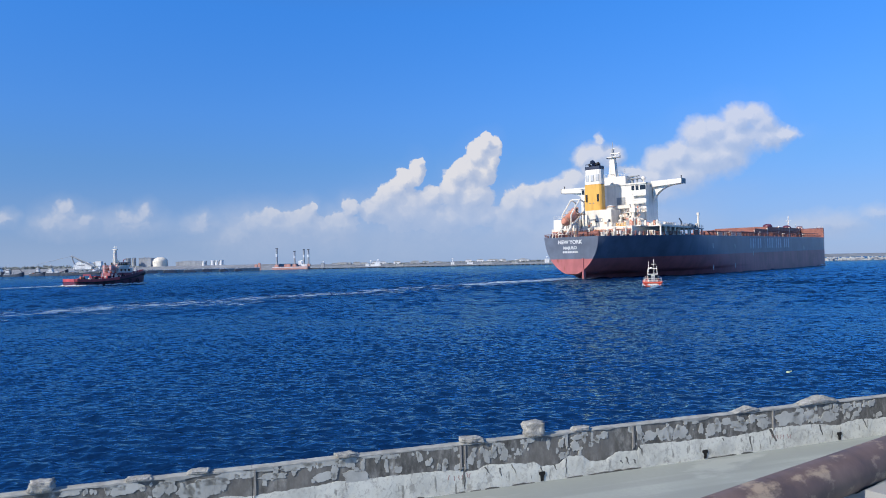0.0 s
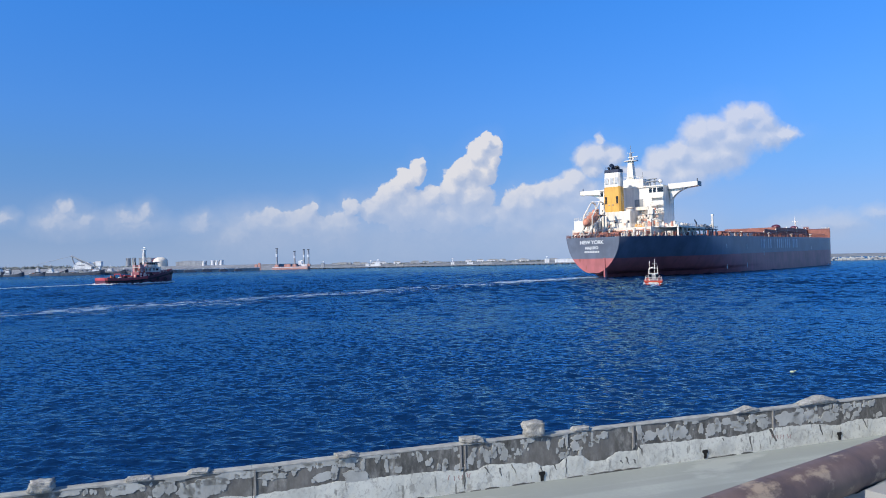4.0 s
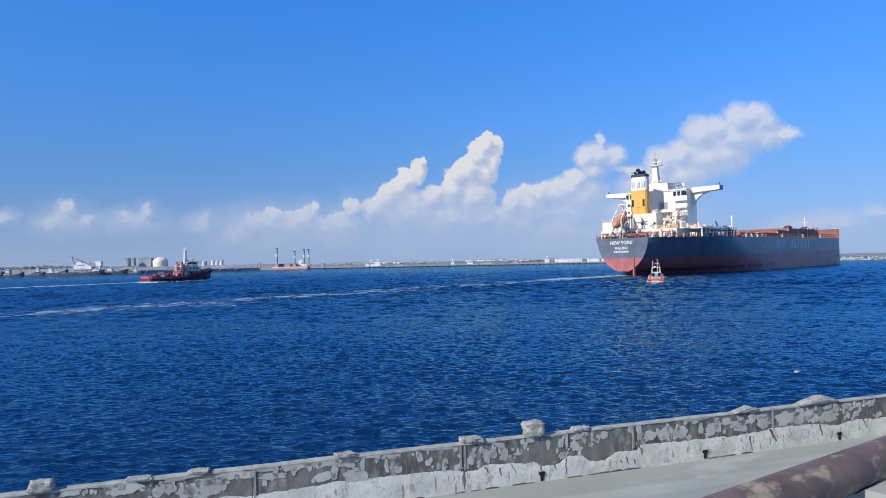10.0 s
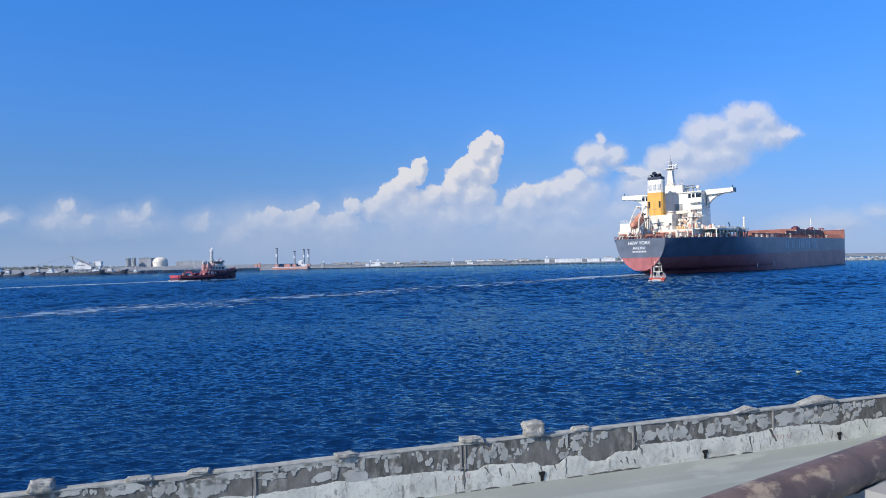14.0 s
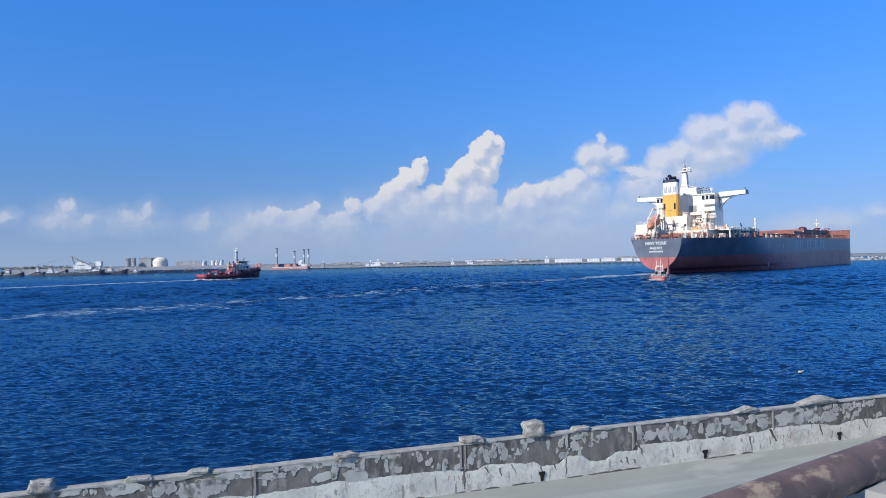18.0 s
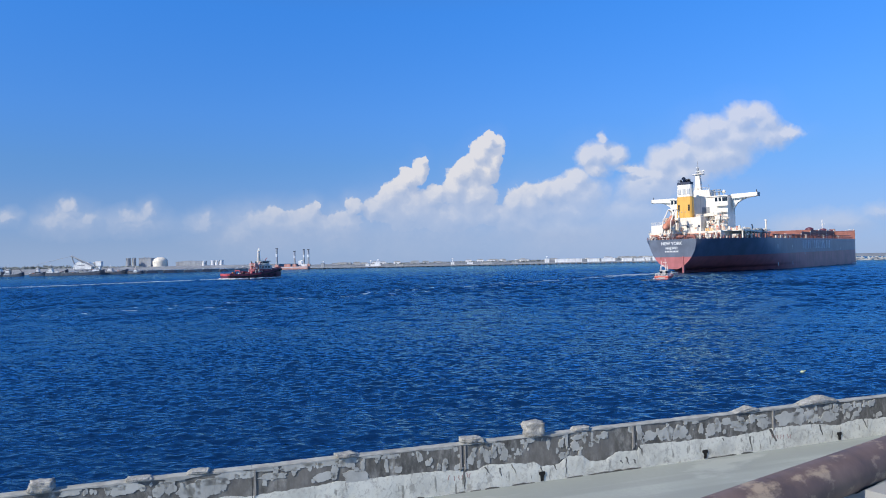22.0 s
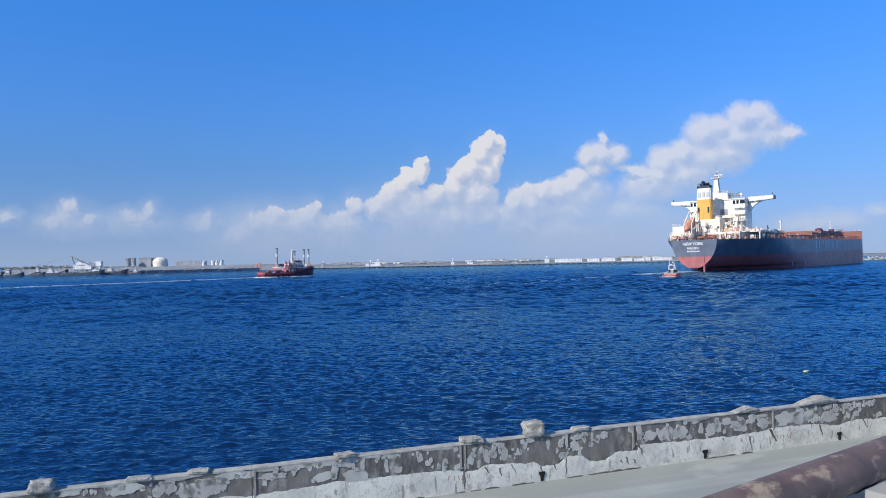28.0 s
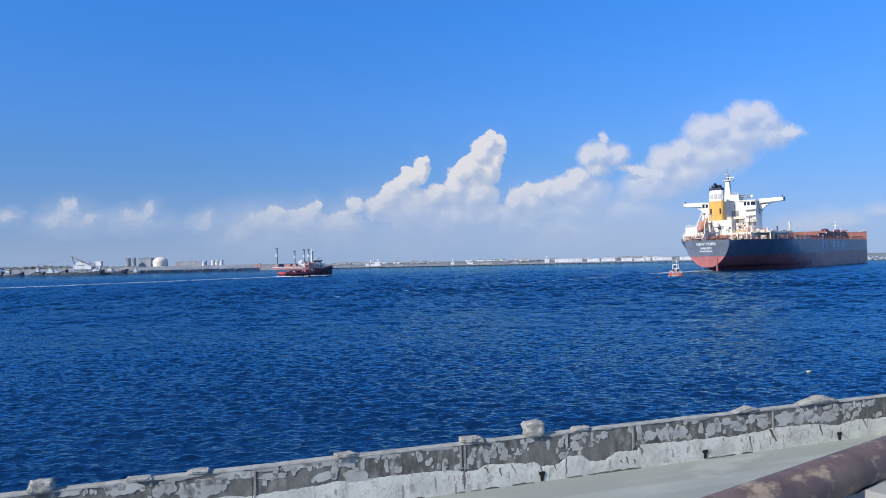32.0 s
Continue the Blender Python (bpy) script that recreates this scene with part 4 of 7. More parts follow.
    part("signal_pole", Shape().tube((31.5, -4.0, 34.6), (31.5, -4.0, 37.0), 0.09, n=6), M_GREY, ship)
    part("satcom_dome", Shape().tube((35.0, -9.0, 31.7), (35.0, -9.0, 33.2), 0.2, n=8).dome((35.0, -9.0, 33.6), 0.8, 0.8, 14, 5, -1.2), M_WHITE, ship, "white satellite dome", True)
    # main mast
    s = Shape().loft([[(32.0 + a * 1.7, 0.5 + b * 1.9, 31.7) for a, b in ((-1, -1), (1, -1), (1, 1), (-1, 1))],
                      [(32.0 + a * 1.15, 0.5 + b * 1.2, 36.0) for a, b in ((-1, -1), (1, -1), (1, 1), (-1, 1))],
                      [(32.0 + a * 0.8, 0.6 + b * 0.8, 41.4) for a, b in ((-1, -1), (1, -1), (1, 1), (-1, 1))]])
    mast = part("mast", s, M_CREAM, ship, "tapered cream radar mast")
    part("mast_platform", Shape().slab([(30.4, -0.9), (31.2, -1.9), (33.0, -1.9), (33.6, 0.7), (33.0, 2.9), (31.2, 2.9), (30.4, 1.9)], 41.4, 41.7), M_WHITE, mast)
    part("platform_rail", rail(Shape(), [(30.5, -0.8, 41.7), (31.2, -1.8, 41.7), (33.0, -1.8, 41.7)], 0.9, 2, 1.0, 0.05), M_WHITE, mast)
    part("radar_scanner", Shape().box(31.2, 31.6, -2.4, 1.2, 42.7, 43.0).tube((31.4, -0.6, 41.7), (31.4, -0.6, 42.8), 0.25), M_WHITE, mast, "white radar scanner bar")
    part("mast_pole", Shape().tube((32.0, 0.6, 41.5), (32.0, 0.6, 44.4), 0.62, 0.5).tube((32.0, 0.6, 44.4), (32.0, 0.6, 47.2), 0.12, 0.07), M_GREY, mast)
    part("mast_yard", Shape().tube((32.0, -0.6, 44.6), (32.0, 2.0, 44.6), 0.07, n=6), M_CREAM, mast)

    # free-fall lifeboat on its slipway
    rings = []
    for k in range(13):
        t = k / 12.0
        r = 1.42 * (1 - abs(2 * t - 1) ** 3.0) ** 0.5 + 0.05
        c = Vector((1.9 + 10.0 * t, 3.8, 17.6 + 4.0 * t))
        rings.append([(c.x - 0.5 * r * math.sin(a), c.y + r * math.cos(a), c.z + r * (1.1 if math.sin(a) > 0 else 0.85) * math.sin(a)) for a in [6.28319 * i / 14 for i in range(14)]])
    boat = part("lifeboat", Shape().loft(rings), M_SALMON, ship, "sun-faded orange enclosed free-fall lifeboat", True)
    part("lifeboat_cockpit", Shape().slab([(8.6, 21.2), (11.0, 22.2), (10.8, 23.4), (9.0, 22.8)], 3.0, 4.6, "y"), M_SALMON, boat)
    for k in range(4):
        x, z = 3.6 + 1.9 * k, 18.3 + 0.76 * k
        part("boat_band", Shape().loft([[(x + dx - 0.5 * 1.44 * math.sin(a), 3.8 + 1.44 * math.cos(a), z + 1.44 * (1.1 if math.sin(a) > 0 else 0.85) * math.sin(a)) for a in [6.28319 * i / 14 for i in range(14)]] for dx in (0.0, 0.22)]), M_TAN, boat)
    for k in range(3):
        part("boat_window", Shape().box(8.9 + 0.6 * k, 9.3 + 0.6 * k, 2.92, 3.02, 22.0 + 0.2 * k, 22.5 + 0.2 * k), M_GLASS, boat)
    for y in (2.2, 5.4):
        s = Shape().way([(1.0, y, 14.2), (13.2, y, 22.4)], 0.28).way([(13.2, y, 16.6), (13.2, y, 25.2), (10.4, y, 25.8), (4.6, y, 20.6), (4.2, y, 16.4)], 0.26)
        s.way([(4.2, y, 13.3), (4.2, y, 16.4)], 0.2).way([(8.2, y, 13.3), (8.2, y, 19.0)], 0.2)
        part("launch_frame", s, M_CREAM, boat, "cream steel slipway frame")
    for x, z in ((1.2, 14.3), (3.6, 15.9), (6.2, 17.6), (8.8, 19.4), (11.6, 21.3), (10.4, 25.8)):
        part("cross_beam", Shape().tube((x, 2.2, z), (x, 5.4, z), 0.18, n=6), M_WHITE, boat)
    # stair beside the boat, up to the house top
    s = Shape()
    for y in (-1.2, 0.6):
        s.tube((10.6, y, 13.3), (13.0, y, 16.6), 0.1, n=5).tube((10.6, y, 14.2), (13.0, y, 17.5), 0.05, n=4)
    for k in range(11):
        s.box(10.5 + 0.22 * k, 10.85 + 0.22 * k, -1.2, 0.6, 13.5 + 0.3 * k, 13.56 + 0.3 * k)
    part("poop_stair", s, M_GREY, ship, "grey steel stair to the house top")

    # starboard and port boat decks on pillars
    for sg in (-1, 1):
        y0, y1 = (-20.2, -12.0) if sg < 0 else (12.0, 19.0)
        deck = part("boat_deck", Shape().box(22.0, 47.0, y0, y1, 16.45, 16.72), M_WHITE, ship, "white boat deck on pillars")
        part("boat_deck_edge", Shape().box(22.0, 47.0, y0 - 0.06 if sg < 0 else y1, y0 if sg < 0 else y1 + 0.06, 16.35, 16.95), M_CREAM, deck)
        for x in (22.5, 26.5, 30.5, 34.5, 38.5, 42.5, 46.5):
            y = y0 + 0.4 if sg < 0 else y1 - 0.4
            part("pillar", Shape().box(x - 0.22, x + 0.22, y - 0.22, y + 0.22, 13.3 + TRIM * x, 16.45), M_CREAM, deck)
        yy = y0 + 0.2 if sg < 0 else y1 - 0.2
        part("deck_rail", rail(Shape(), [(22.2, yy, 16.7), (46.8, yy, 16.7)], 1.1, 3, 2.0, 0.045), M_WHITE, deck)
        part("deck_rail", rail(Shape(), [(22.2, y0 + 0.2, 16.7), (22.2, y1 - 0.2, 16.7)], 1.1, 3, 2.0, 0.045), M_WHITE, deck)
    # provision crane, vents, raft canisters and tanks on the starboard boat deck
    s = Shape().tube((24.5, -9.8, 16.7), (24.5, -9.8, 22.6), 0.75, 0.6, 12).way([(24.5, -9.8, 22.2), (26.4, -12.0, 22.9), (27.4, -13.2, 21.8)], 0.3)
    s.box(23.6, 25.4, -10.7, -8.9, 21.4, 23.0)
    part("provision_crane", s, M_CREAM, ship, "cream provisions crane")
    for x, y, z in ((21.8, -6.4, 18.9), (22.6, -8.0, 18.4), (24.0, -5.6, 20.6)):
        s = Shape().tube((x, y, 16.7), (x, y, z), 0.36, n=12).dome((x, y, z - 0.2), 0.66, 0.55, 14, 5, -0.3)
        part("mushroom_vent", s, M_CREAM, ship, "cream mushroom ventilator", True)
    for k in range(4):
        s = Shape().tube((27.0 + 2.0 * k, -19.2, 17.6), (28.4 + 2.0 * k, -19.2, 17.6), 0.45, n=12).box(27.2 + 2.0 * k, 28.2 + 2.0 * k, -19.5, -18.9, 16.7, 17.3)
        part("raft_canister", s, M_WHITE, ship, "white life raft canister")
    # starboard side house, ladders, drums and pipes beside the casing
    side = house("side_house", 25.2, 29.9, -11.6, -6.4, 16.7, 21.4, M_CREAM, "cream stores house beside the casing")
    part("side_house_roof", Shape().box(24.7, 30.0, -12.1, -6.2, 21.4, 21.6), M_WHITE, side)
    part("roof_rail", rail(Shape(), [(24.8, -6.3, 21.6), (24.8, -12.0, 21.6), (29.9, -12.0, 21.6)], 1.0, 3, 1.2, 0.05), M_CREAM, side)
    for y, z in ((-7.6, 17.0), (-10.4, 17.0)):
        part("house_door", Shape().box(25.1, 25.25, y - 0.45, y + 0.45, z, z + 1.9), M_GREY, side)
    for y in (-8.4, -9.3):
        part("porthole", Shape().box(25.12, 25.25, y - 0.28, y + 0.28, 19.6, 20.2), M_GLASS, side)
    s = Shape()
    for y in (-8.0, -8.9):
        s.tube((24.6, y, 16.8), (24.6, y - 2.6, 21.5), 0.1, n=5)
    for j in range(10):
        s.box(24.3, 24.9, -8.9 - 0.26 * j, -8.0 - 0.26 * j, 17.0 + 0.47 * j, 17.08 + 0.47 * j)
    part("inclined_ladder", s, M_GREY, side, "grey inclined ladder")
    # pipes, boxes and brackets that crowd the aft faces
    crowd = random.Random(21)
    mats = (M_TAN, M_CREAM, M_GREY, M_SALMON, M_TAN, M_NAVY)
    for k in range(26):
        y = -12.0 + 6.0 * crowd.random()
        z = 16.8 + 4.2 * crowd.random()
        w, h = crowd.uniform(0.15, 0.55), crowd.uniform(0.3, 1.3)
        part("junction_box", Shape().box(24.75 + 0.3 * crowd.random(), 25.22, y - w, y + w, z, min(21.3, z + h)), mats[k % 6], side)
    for k in range(9):
        y = -11.8 + 0.95 * k + crowd.uniform(-0.2, 0.2)
        s = Shape().tube((29.7, y, 21.6), (29.7, y, 23.0 + 2.0 * crowd.random()), crowd.uniform(0.1, 0.24), n=8)
        part("vent_pipe", s, mats[k % 4], side)
    for k in range(9):
        y, z = -4.4 + 10.2 * crowd.random(), 16.9 + 2.2 * crowd.random()
        w, h = crowd.uniform(0.12, 0.4), crowd.uniform(0.3, 1.0)
        part("junction_box", Shape().box(18.75, 19.02, y - w, y + w, z, min(22.4, z + h)), mats[(k * 5) % 6], casing)
    for z in (19.2, 21.7):
        part("tower_walk", Shape().box(28.7, 30.0, -12.0, -11.62, z - 0.12, z), M_TAN, tower)
    for k in range(22):
        y = -14.2 + 28.4 * crowd.random()
        w, h = crowd.uniform(0.12, 0.6), crowd.uniform(0.4, 1.8)
        z = DECK + 0.2 + 1.2 * crowd.random()
        part("wall_fitting", Shape().box(12.7, 13.02, y - w, y + w, z, min(16.4, z + h)), mats[(k * 7) % 6], ship)
    # tangle of slipway gear round the lifeboat
    for k in range(10):
        x = 2.0 + 1.1 * k
        y = 2.0 if k % 2 else 5.6
        part("slip_brace", Shape().tube((x, y, 13.4), (x + 1.6, y, 15.4 + 0.62 * x), 0.14, n=6), M_TAN if k % 3 else M_WHITE, ship)
    part("boat_platform", Shape().box(9.0, 13.0, 1.4, 7.4, 21.0, 21.2), M_TAN, ship)
    part("platform_rail", rail(Shape(), [(9.1, 7.3, 21.2), (9.1, 5.7, 21.2)], 1.0, 2, 0.8, 0.05), M_WHITE, ship)
    part("davit_winch", Shape().tube((12.0, 5.8, 22.0), (12.0, 7.2, 22.0), 0.6, n=12).box(11.4, 12.6, 5.6, 7.3, 21.2, 21.7), M_TAN, ship)
    tank = part("header_tank", Shape().tube((22.4, -2.9, 22.6), (22.4, -2.9, 23.7), 1.35, n=18).dome((22.4, -2.9, 23.7), 1.35, 0.45, 18, 5), M_CREAM, ship, "cream domed header tank", True)
    part("tank_rim", Shape().tube((22.4, -2.9, 23.5), (22.4, -2.9, 23.75), 1.55, n=18), M_TAN, tank)
    for k in range(4):
        part("yellow_drum", Shape().tube((18.2, -7.0 - 0.9 * k, 16.72), (18.2, -7.0 - 0.9 * k, 17.9), 0.4, n=12), M_YELLOW, ship, "ochre yellow drum")
    part("kingpost", Shape().tube((21.2, -10.6, 13.3), (21.2, -10.6, 18.9), 0.75, 0.7, 14), M_SALMON, ship, "sun-bleached salmon kingpost", True)
    s = Shape().way([(21.2, -10.6, 18.6), (22.2, -12.0, 19.6), (23.6, -13.6, 18.9)], 0.26).box(20.6, 21.8, -11.3, -9.9, 18.4, 19.5)
    part("stores_crane", s, M_CREAM, ship, "cream stores crane")
    # fittings on the aft face of the lower house and on the poop
    for y in (-12.6, -9.0, -5.4, -2.0, 8.8, 12.4):
        part("house_door", Shape().box(12.9, 13.05, y - 0.45, y + 0.45, DECK + 0.1, DECK + 2.1), M_GREY, ship)
    for y in (-10.8, -7.2, 10.6):
        part("porthole", Shape().box(12.92, 13.05, y - 0.25, y + 0.25, DECK + 1.5, DECK + 2.0), M_GLASS, ship)
    for k in range(13):
        y = -13.4 + 2.1 * k
        h = rng.uniform(1.0, 2.9)
        if k % 3 == 0:
            s = Shape().tube((10.8, y, zd), (10.8, y, zd + h), 0.3, n=10).dome((10.8, y, zd + h), 0.55, 0.4, 10, 4, -0.3)
            part("poop_vent", s, M_CREAM, ship, "cream mushroom vent on the poop", True)
        elif k % 3 == 1:
            part("rope_locker", Shape().box(10.0, 11.8, y - 0.7, y + 0.7, zd, zd + 0.6 * h), M_WHITE, ship)
        else:
            part("vent_trunk", Shape().box(11.2, 12.0, y - 0.35, y + 0.35, zd, zd + h).box(10.9, 12.2, y - 0.5, y + 0.5, zd + h, zd + h + 0.25), M_CREAM, ship)
    s = Shape().way([(12.6, -14.2, 15.6), (12.6, 14.2, 15.6)], 0.14).way([(12.6, -14.2, 15.1), (12.6, 14.2, 15.1)], 0.09)
    for y in range(-12, 13, 4):
        s.box(12.5, 13.0, y - 0.06, y + 0.06, 14.95, 15.75)
    part("pipe_run", s, M_SALMON, ship, "salmon pipes along the house front")
    part("house_rail", rail(Shape(), [(13.2, -14.4, 16.6), (13.2, -7.0, 16.6)], 1.1, 3, 1.4, 0.05), M_WHITE, ship)
    part("house_rail", rail(Shape(), [(14.1, 6.4, 19.8), (14.1, 14.2, 19.8)], 1.1, 3, 1.4, 0.05), M_WHITE, ship)
    for k in range(7):
        y = -14.6 - 0.75 * k
        part("boat_deck_gear", Shape().box(22.6 + 0.4 * (k % 2), 23.8 + 0.4 * (k % 2), y - 0.3, y + 0.3, 16.7, 17.3 + rng.uniform(0.0, 1.4)), (M_CREAM, M_SALMON, M_WHITE)[k % 3], ship)
    # catwalk trunk and cream gear on the low forward hatches
    for x, h in ((70.0, 2.6), (79.0, 1.9), (96.0, 2.4), (104.0, 2.2), (113.0, 2.4), (121.0, 2.0)):
        part("hatch_gear", Shape().box(x, x + rng.uniform(2.0, 7.0), -13.6, -12.9, DECK + TRIM * x, DECK + TRIM * x + h), M_CREAM if x > 90 else M_DECK, ship)
    for k in range(9):
        x = 21.0 + 2.9 * k
        h = rng.uniform(0.9, 2.4)
        part("deck_locker", Shape().box(x, x + rng.uniform(1.0, 2.0), -17.8, -16.6, 13.3 + TRIM * x, 13.3 + TRIM * x + h), (M_CREAM, M_DECK, M_GREY, M_WHITE)[k % 4], ship)
    # hose deck ahead of the house
    fore = part("hose_deck", Shape().box(47.0, 60.0, -20.5, 20.5, 16.25, 16.5), M_GREY, ship, "grey deck ahead of the tower")
    for x in (48.0, 52.0, 56.0, 59.5):
        part("pillar", Shape().box(x - 0.2, x + 0.2, -20.1, -19.7, 13.4 + TRIM * x, 16.25), M_GREY, fore)
        part("pillar", Shape().box(x - 0.2, x + 0.2, -8.2, -7.8, 13.4 + TRIM * x, 16.25), M_GREY, fore)
    part("deck_rail", rail(Shape(), [(47.2, -20.3, 16.5), (59.8, -20.3, 16.5)], 1.1, 3, 1.6, 0.05), M_GREY, fore)
    for k in range(6):
        x = 48.5 + 1.9 * k
        s = Shape().tube((x, -18.5, 16.5), (x, -18.5, 17.4 + rng.uniform(0, 0.9)), 0.4, n=8).box(x - 0.7, x + 0.7, -17.5, -16.3, 16.5, 17.2 + rng.uniform(0, 0.8))
        part("deck_fitting", s, (M_GREY, M_NAVY, M_CREAM)[k % 3], fore)
    s = Shape().tube((58.6, -19.0, 16.5), (58.6, -19.0, 21.4), 0.42, 0.34, 10).box(58.2, 59.0, -19.4, -18.6, 21.4, 22.2)
    part("crane_post", s, M_WHITE, ship, "white hose crane post")
    s = Shape().way([(53.0, -15.0, 16.5), (53.0, -15.0, 19.0), (48.5, -16.0, 19.8)], 0.26)
    part("hose_crane", s, M_GREY, ship)

    # hatches down the deck
    for k in range(9):
        x0 = 66.0 + 21.2 * k
        zb = DECK + TRIM * x0
        hh = (1.2, 1.3, 1.6, 2.7, 4.2, 5.4, 5.5, 5.5, 5.5)[k]
        w = 12.5 if 0 < k < 8 else 9.5
        hatch = part("hatch_coaming", Shape().box(x0, x0 + 20.2, -w, w, zb, zb + hh * 0.62), M_DECK, ship, "red oxide hatch coaming")
        for sg in (-1, 1):
            c = part("hatch_cover", Shape().box(x0 - 0.3, x0 + 20.5, sg * (w / 2) - w / 2 - 0.2 + (0.22 if sg > 0 else 0), sg * (w / 2) + w / 2 + 0.2 - (0.22 if sg < 0 else 0), zb + hh * 0.62 + 0.05, zb + hh), M_DECK, hatch)
            for j in range(8):
                part("stiffener", Shape().box(x0 + 1.0 + 2.6 * j, x0 + 1.25 + 2.6 * j, sg * w - 0.12, sg * w + 0.12, zb, zb + hh * 0.6), M_DECK, hatch)
        part("hatch_wheel", Shape().tube((x0 + 20.8, -w, zb), (x0 + 20.8, -w, zb + hh + 0.7), 0.25, n=8), M_CREAM, hatch)
        part("vent_head", Shape().tube((x0 + 19.6, -15.0, zb), (x0 + 19.6, -15.0, zb + 2.2), 0.45, n=8).dome((x0 + 19.6, -15.0, zb + 2.0), 0.8, 0.7, 10, 4), M_CREAM if k % 2 else M_DECK, hatch)
    s = Shape()
    rail(s, [(x, -22.2, DECK + TRIM * x) for x in range(62, 243, 12)], 1.15, 3, 2.0, 0.05)
    part("side_rail", s, M_DECK, ship, "red oxide side rail")
    s = Shape()
    for x in range(64, 240, 8):
        s.box(x, x + 0.5, -21.0, -20.5, DECK + TRIM * x, DECK + TRIM * x + 1.5)
    s.way([(62.0, -20.7, DECK + 2.2), (242.0, -20.7, DECK + 4.5)], 0.22)
    part("deck_pipe", s, M_DECK, ship, "red oxide deck service pipes")
    # raised forecastle follows the bow
    outline = []
    for k in range(25):
        u = 0.872 + 0.128 * k / 24.0
        outline.append(hull_point(u, DECK))
    ring0 = [(x, -b, DECK + TRIM * x) for x, b in outline] + [(x, b, DECK + TRIM * x) for x, b in outline[::-1]]
    ring1 = [(x, y * 0.998, z + 5.75 - 1.0 * max(0.0, (258.0 - x) / 8.0)) for x, y, z in ring0]
    fc = part("forecastle", Shape().loft([ring0, ring1]), M_DECK, ship, "red oxide raised forecastle")
    part("foremast", Shape().tube((266.0, 0, 21.6), (266.0, 0, 30.2), 0.42, 0.16, 8).tube((266.0, -1.6, 27.0), (266.0, 1.6, 27.0), 0.1), M_WHITE, fc, "slim white foremast")
    part("foremast_light", Shape().tube((274.0, -2, 21.6), (274.0, -2, 25.0), 0.12, n=6), M_WHITE, fc)
    for x, y in ((262.0, -7.0), (270.0, -5.0), (262.0, 6.0)):
        s = Shape().tube((x, y - 1.4, 22.5), (x, y + 1.4, 22.5), 0.8, n=12).box(x - 0.9, x + 0.9, y - 1.8, y + 1.8, 21.5, 22.1)
        part("windlass", s, M_DARKRED, fc, "dark red windlass")
    for x, y in ((186.0, -9.0), (228.0, -8.0)):
        zt = DECK + TRIM * x + 5.4
        part("hatch_hood", Shape().tube((x, y, zt), (x, y, zt + 0.5), 2.2, n=14).dome((x, y, zt + 0.5), 2.2, 1.3, 14, 5), M_DARKRED, ship, "dark red ventilator hood", True)
    part("forecastle_rail", rail(Shape(), [(258.0, -20.2, 21.5), (268.0, -17.8, 21.6), (278.0, -12.0, 21.8)], 1.0, 2, 2.0, 0.06), M_CREAM, fc)
    part("bow_mark", Shape().box(258.6, 260.0, -20.35, -20.15, 17.6, 18.9), M_MARK, fc)

    # company lettering stands as faded bars along the side
    slot = 0
    for count in (5, 8, 3):
        for k in range(count):
            x = 108.0 + 3.55 * slot
            part("letter_bar", Shape().box(x, x + (1.5, 1.9, 0.5, 1.7)[slot % 4], -22.56, -22.49, 8.2 + TRIM * x, 12.4 + TRIM * x), M_FADED, ship, "faded lettering bar on the hull side")
            slot += 1
        slot += 1
    for x, z in ((63.0, 9.3), (63.0, 1.6), (88.0, 9.3), (88.0, 1.8), (112.0, 6.4), (200.0, 9.0)):
        part("draught_mark", Shape().box(x - 0.35, x + 0.35, -22.56, -22.49, z, z + 1.7), M_MARK, ship, "small white draught mark")
    return ship


carrier = build_carrier()


# ---- harbour tug ----
def boat_hull(stations, levels):
    """Loft of a small hull. stations: x, half-breadth at deck, keel depth, deck height."""
    rings = []
    for x, b, k, d in stations:
        side = []
        for t in levels:
            z = k + (d - k) * t
            side.append((x, b * min(1.0, 0.15 + 1.15 * t ** 0.55), z))
        rings.append([(a, -y, c) for a, y, c in side[::-1]] + side)
    return rings


TUG_ST = [(-15.6, 3.9, -1.2, 2.0), (-15.0, 4.6, -1.6, 1.9), (-10, 5.1, -2.2, 1.75), (-4, 5.2, -2.5, 1.8), (2, 5.2, -2.5, 2.3), (7, 5.0, -2.4, 3.1), (11, 4.2, -2.0, 3.9), (13.8, 2.8, -1.2, 4.5), (15.4, 1.4, 0.2, 4.9), (16.2, 0.3, 1.6, 5.1)]


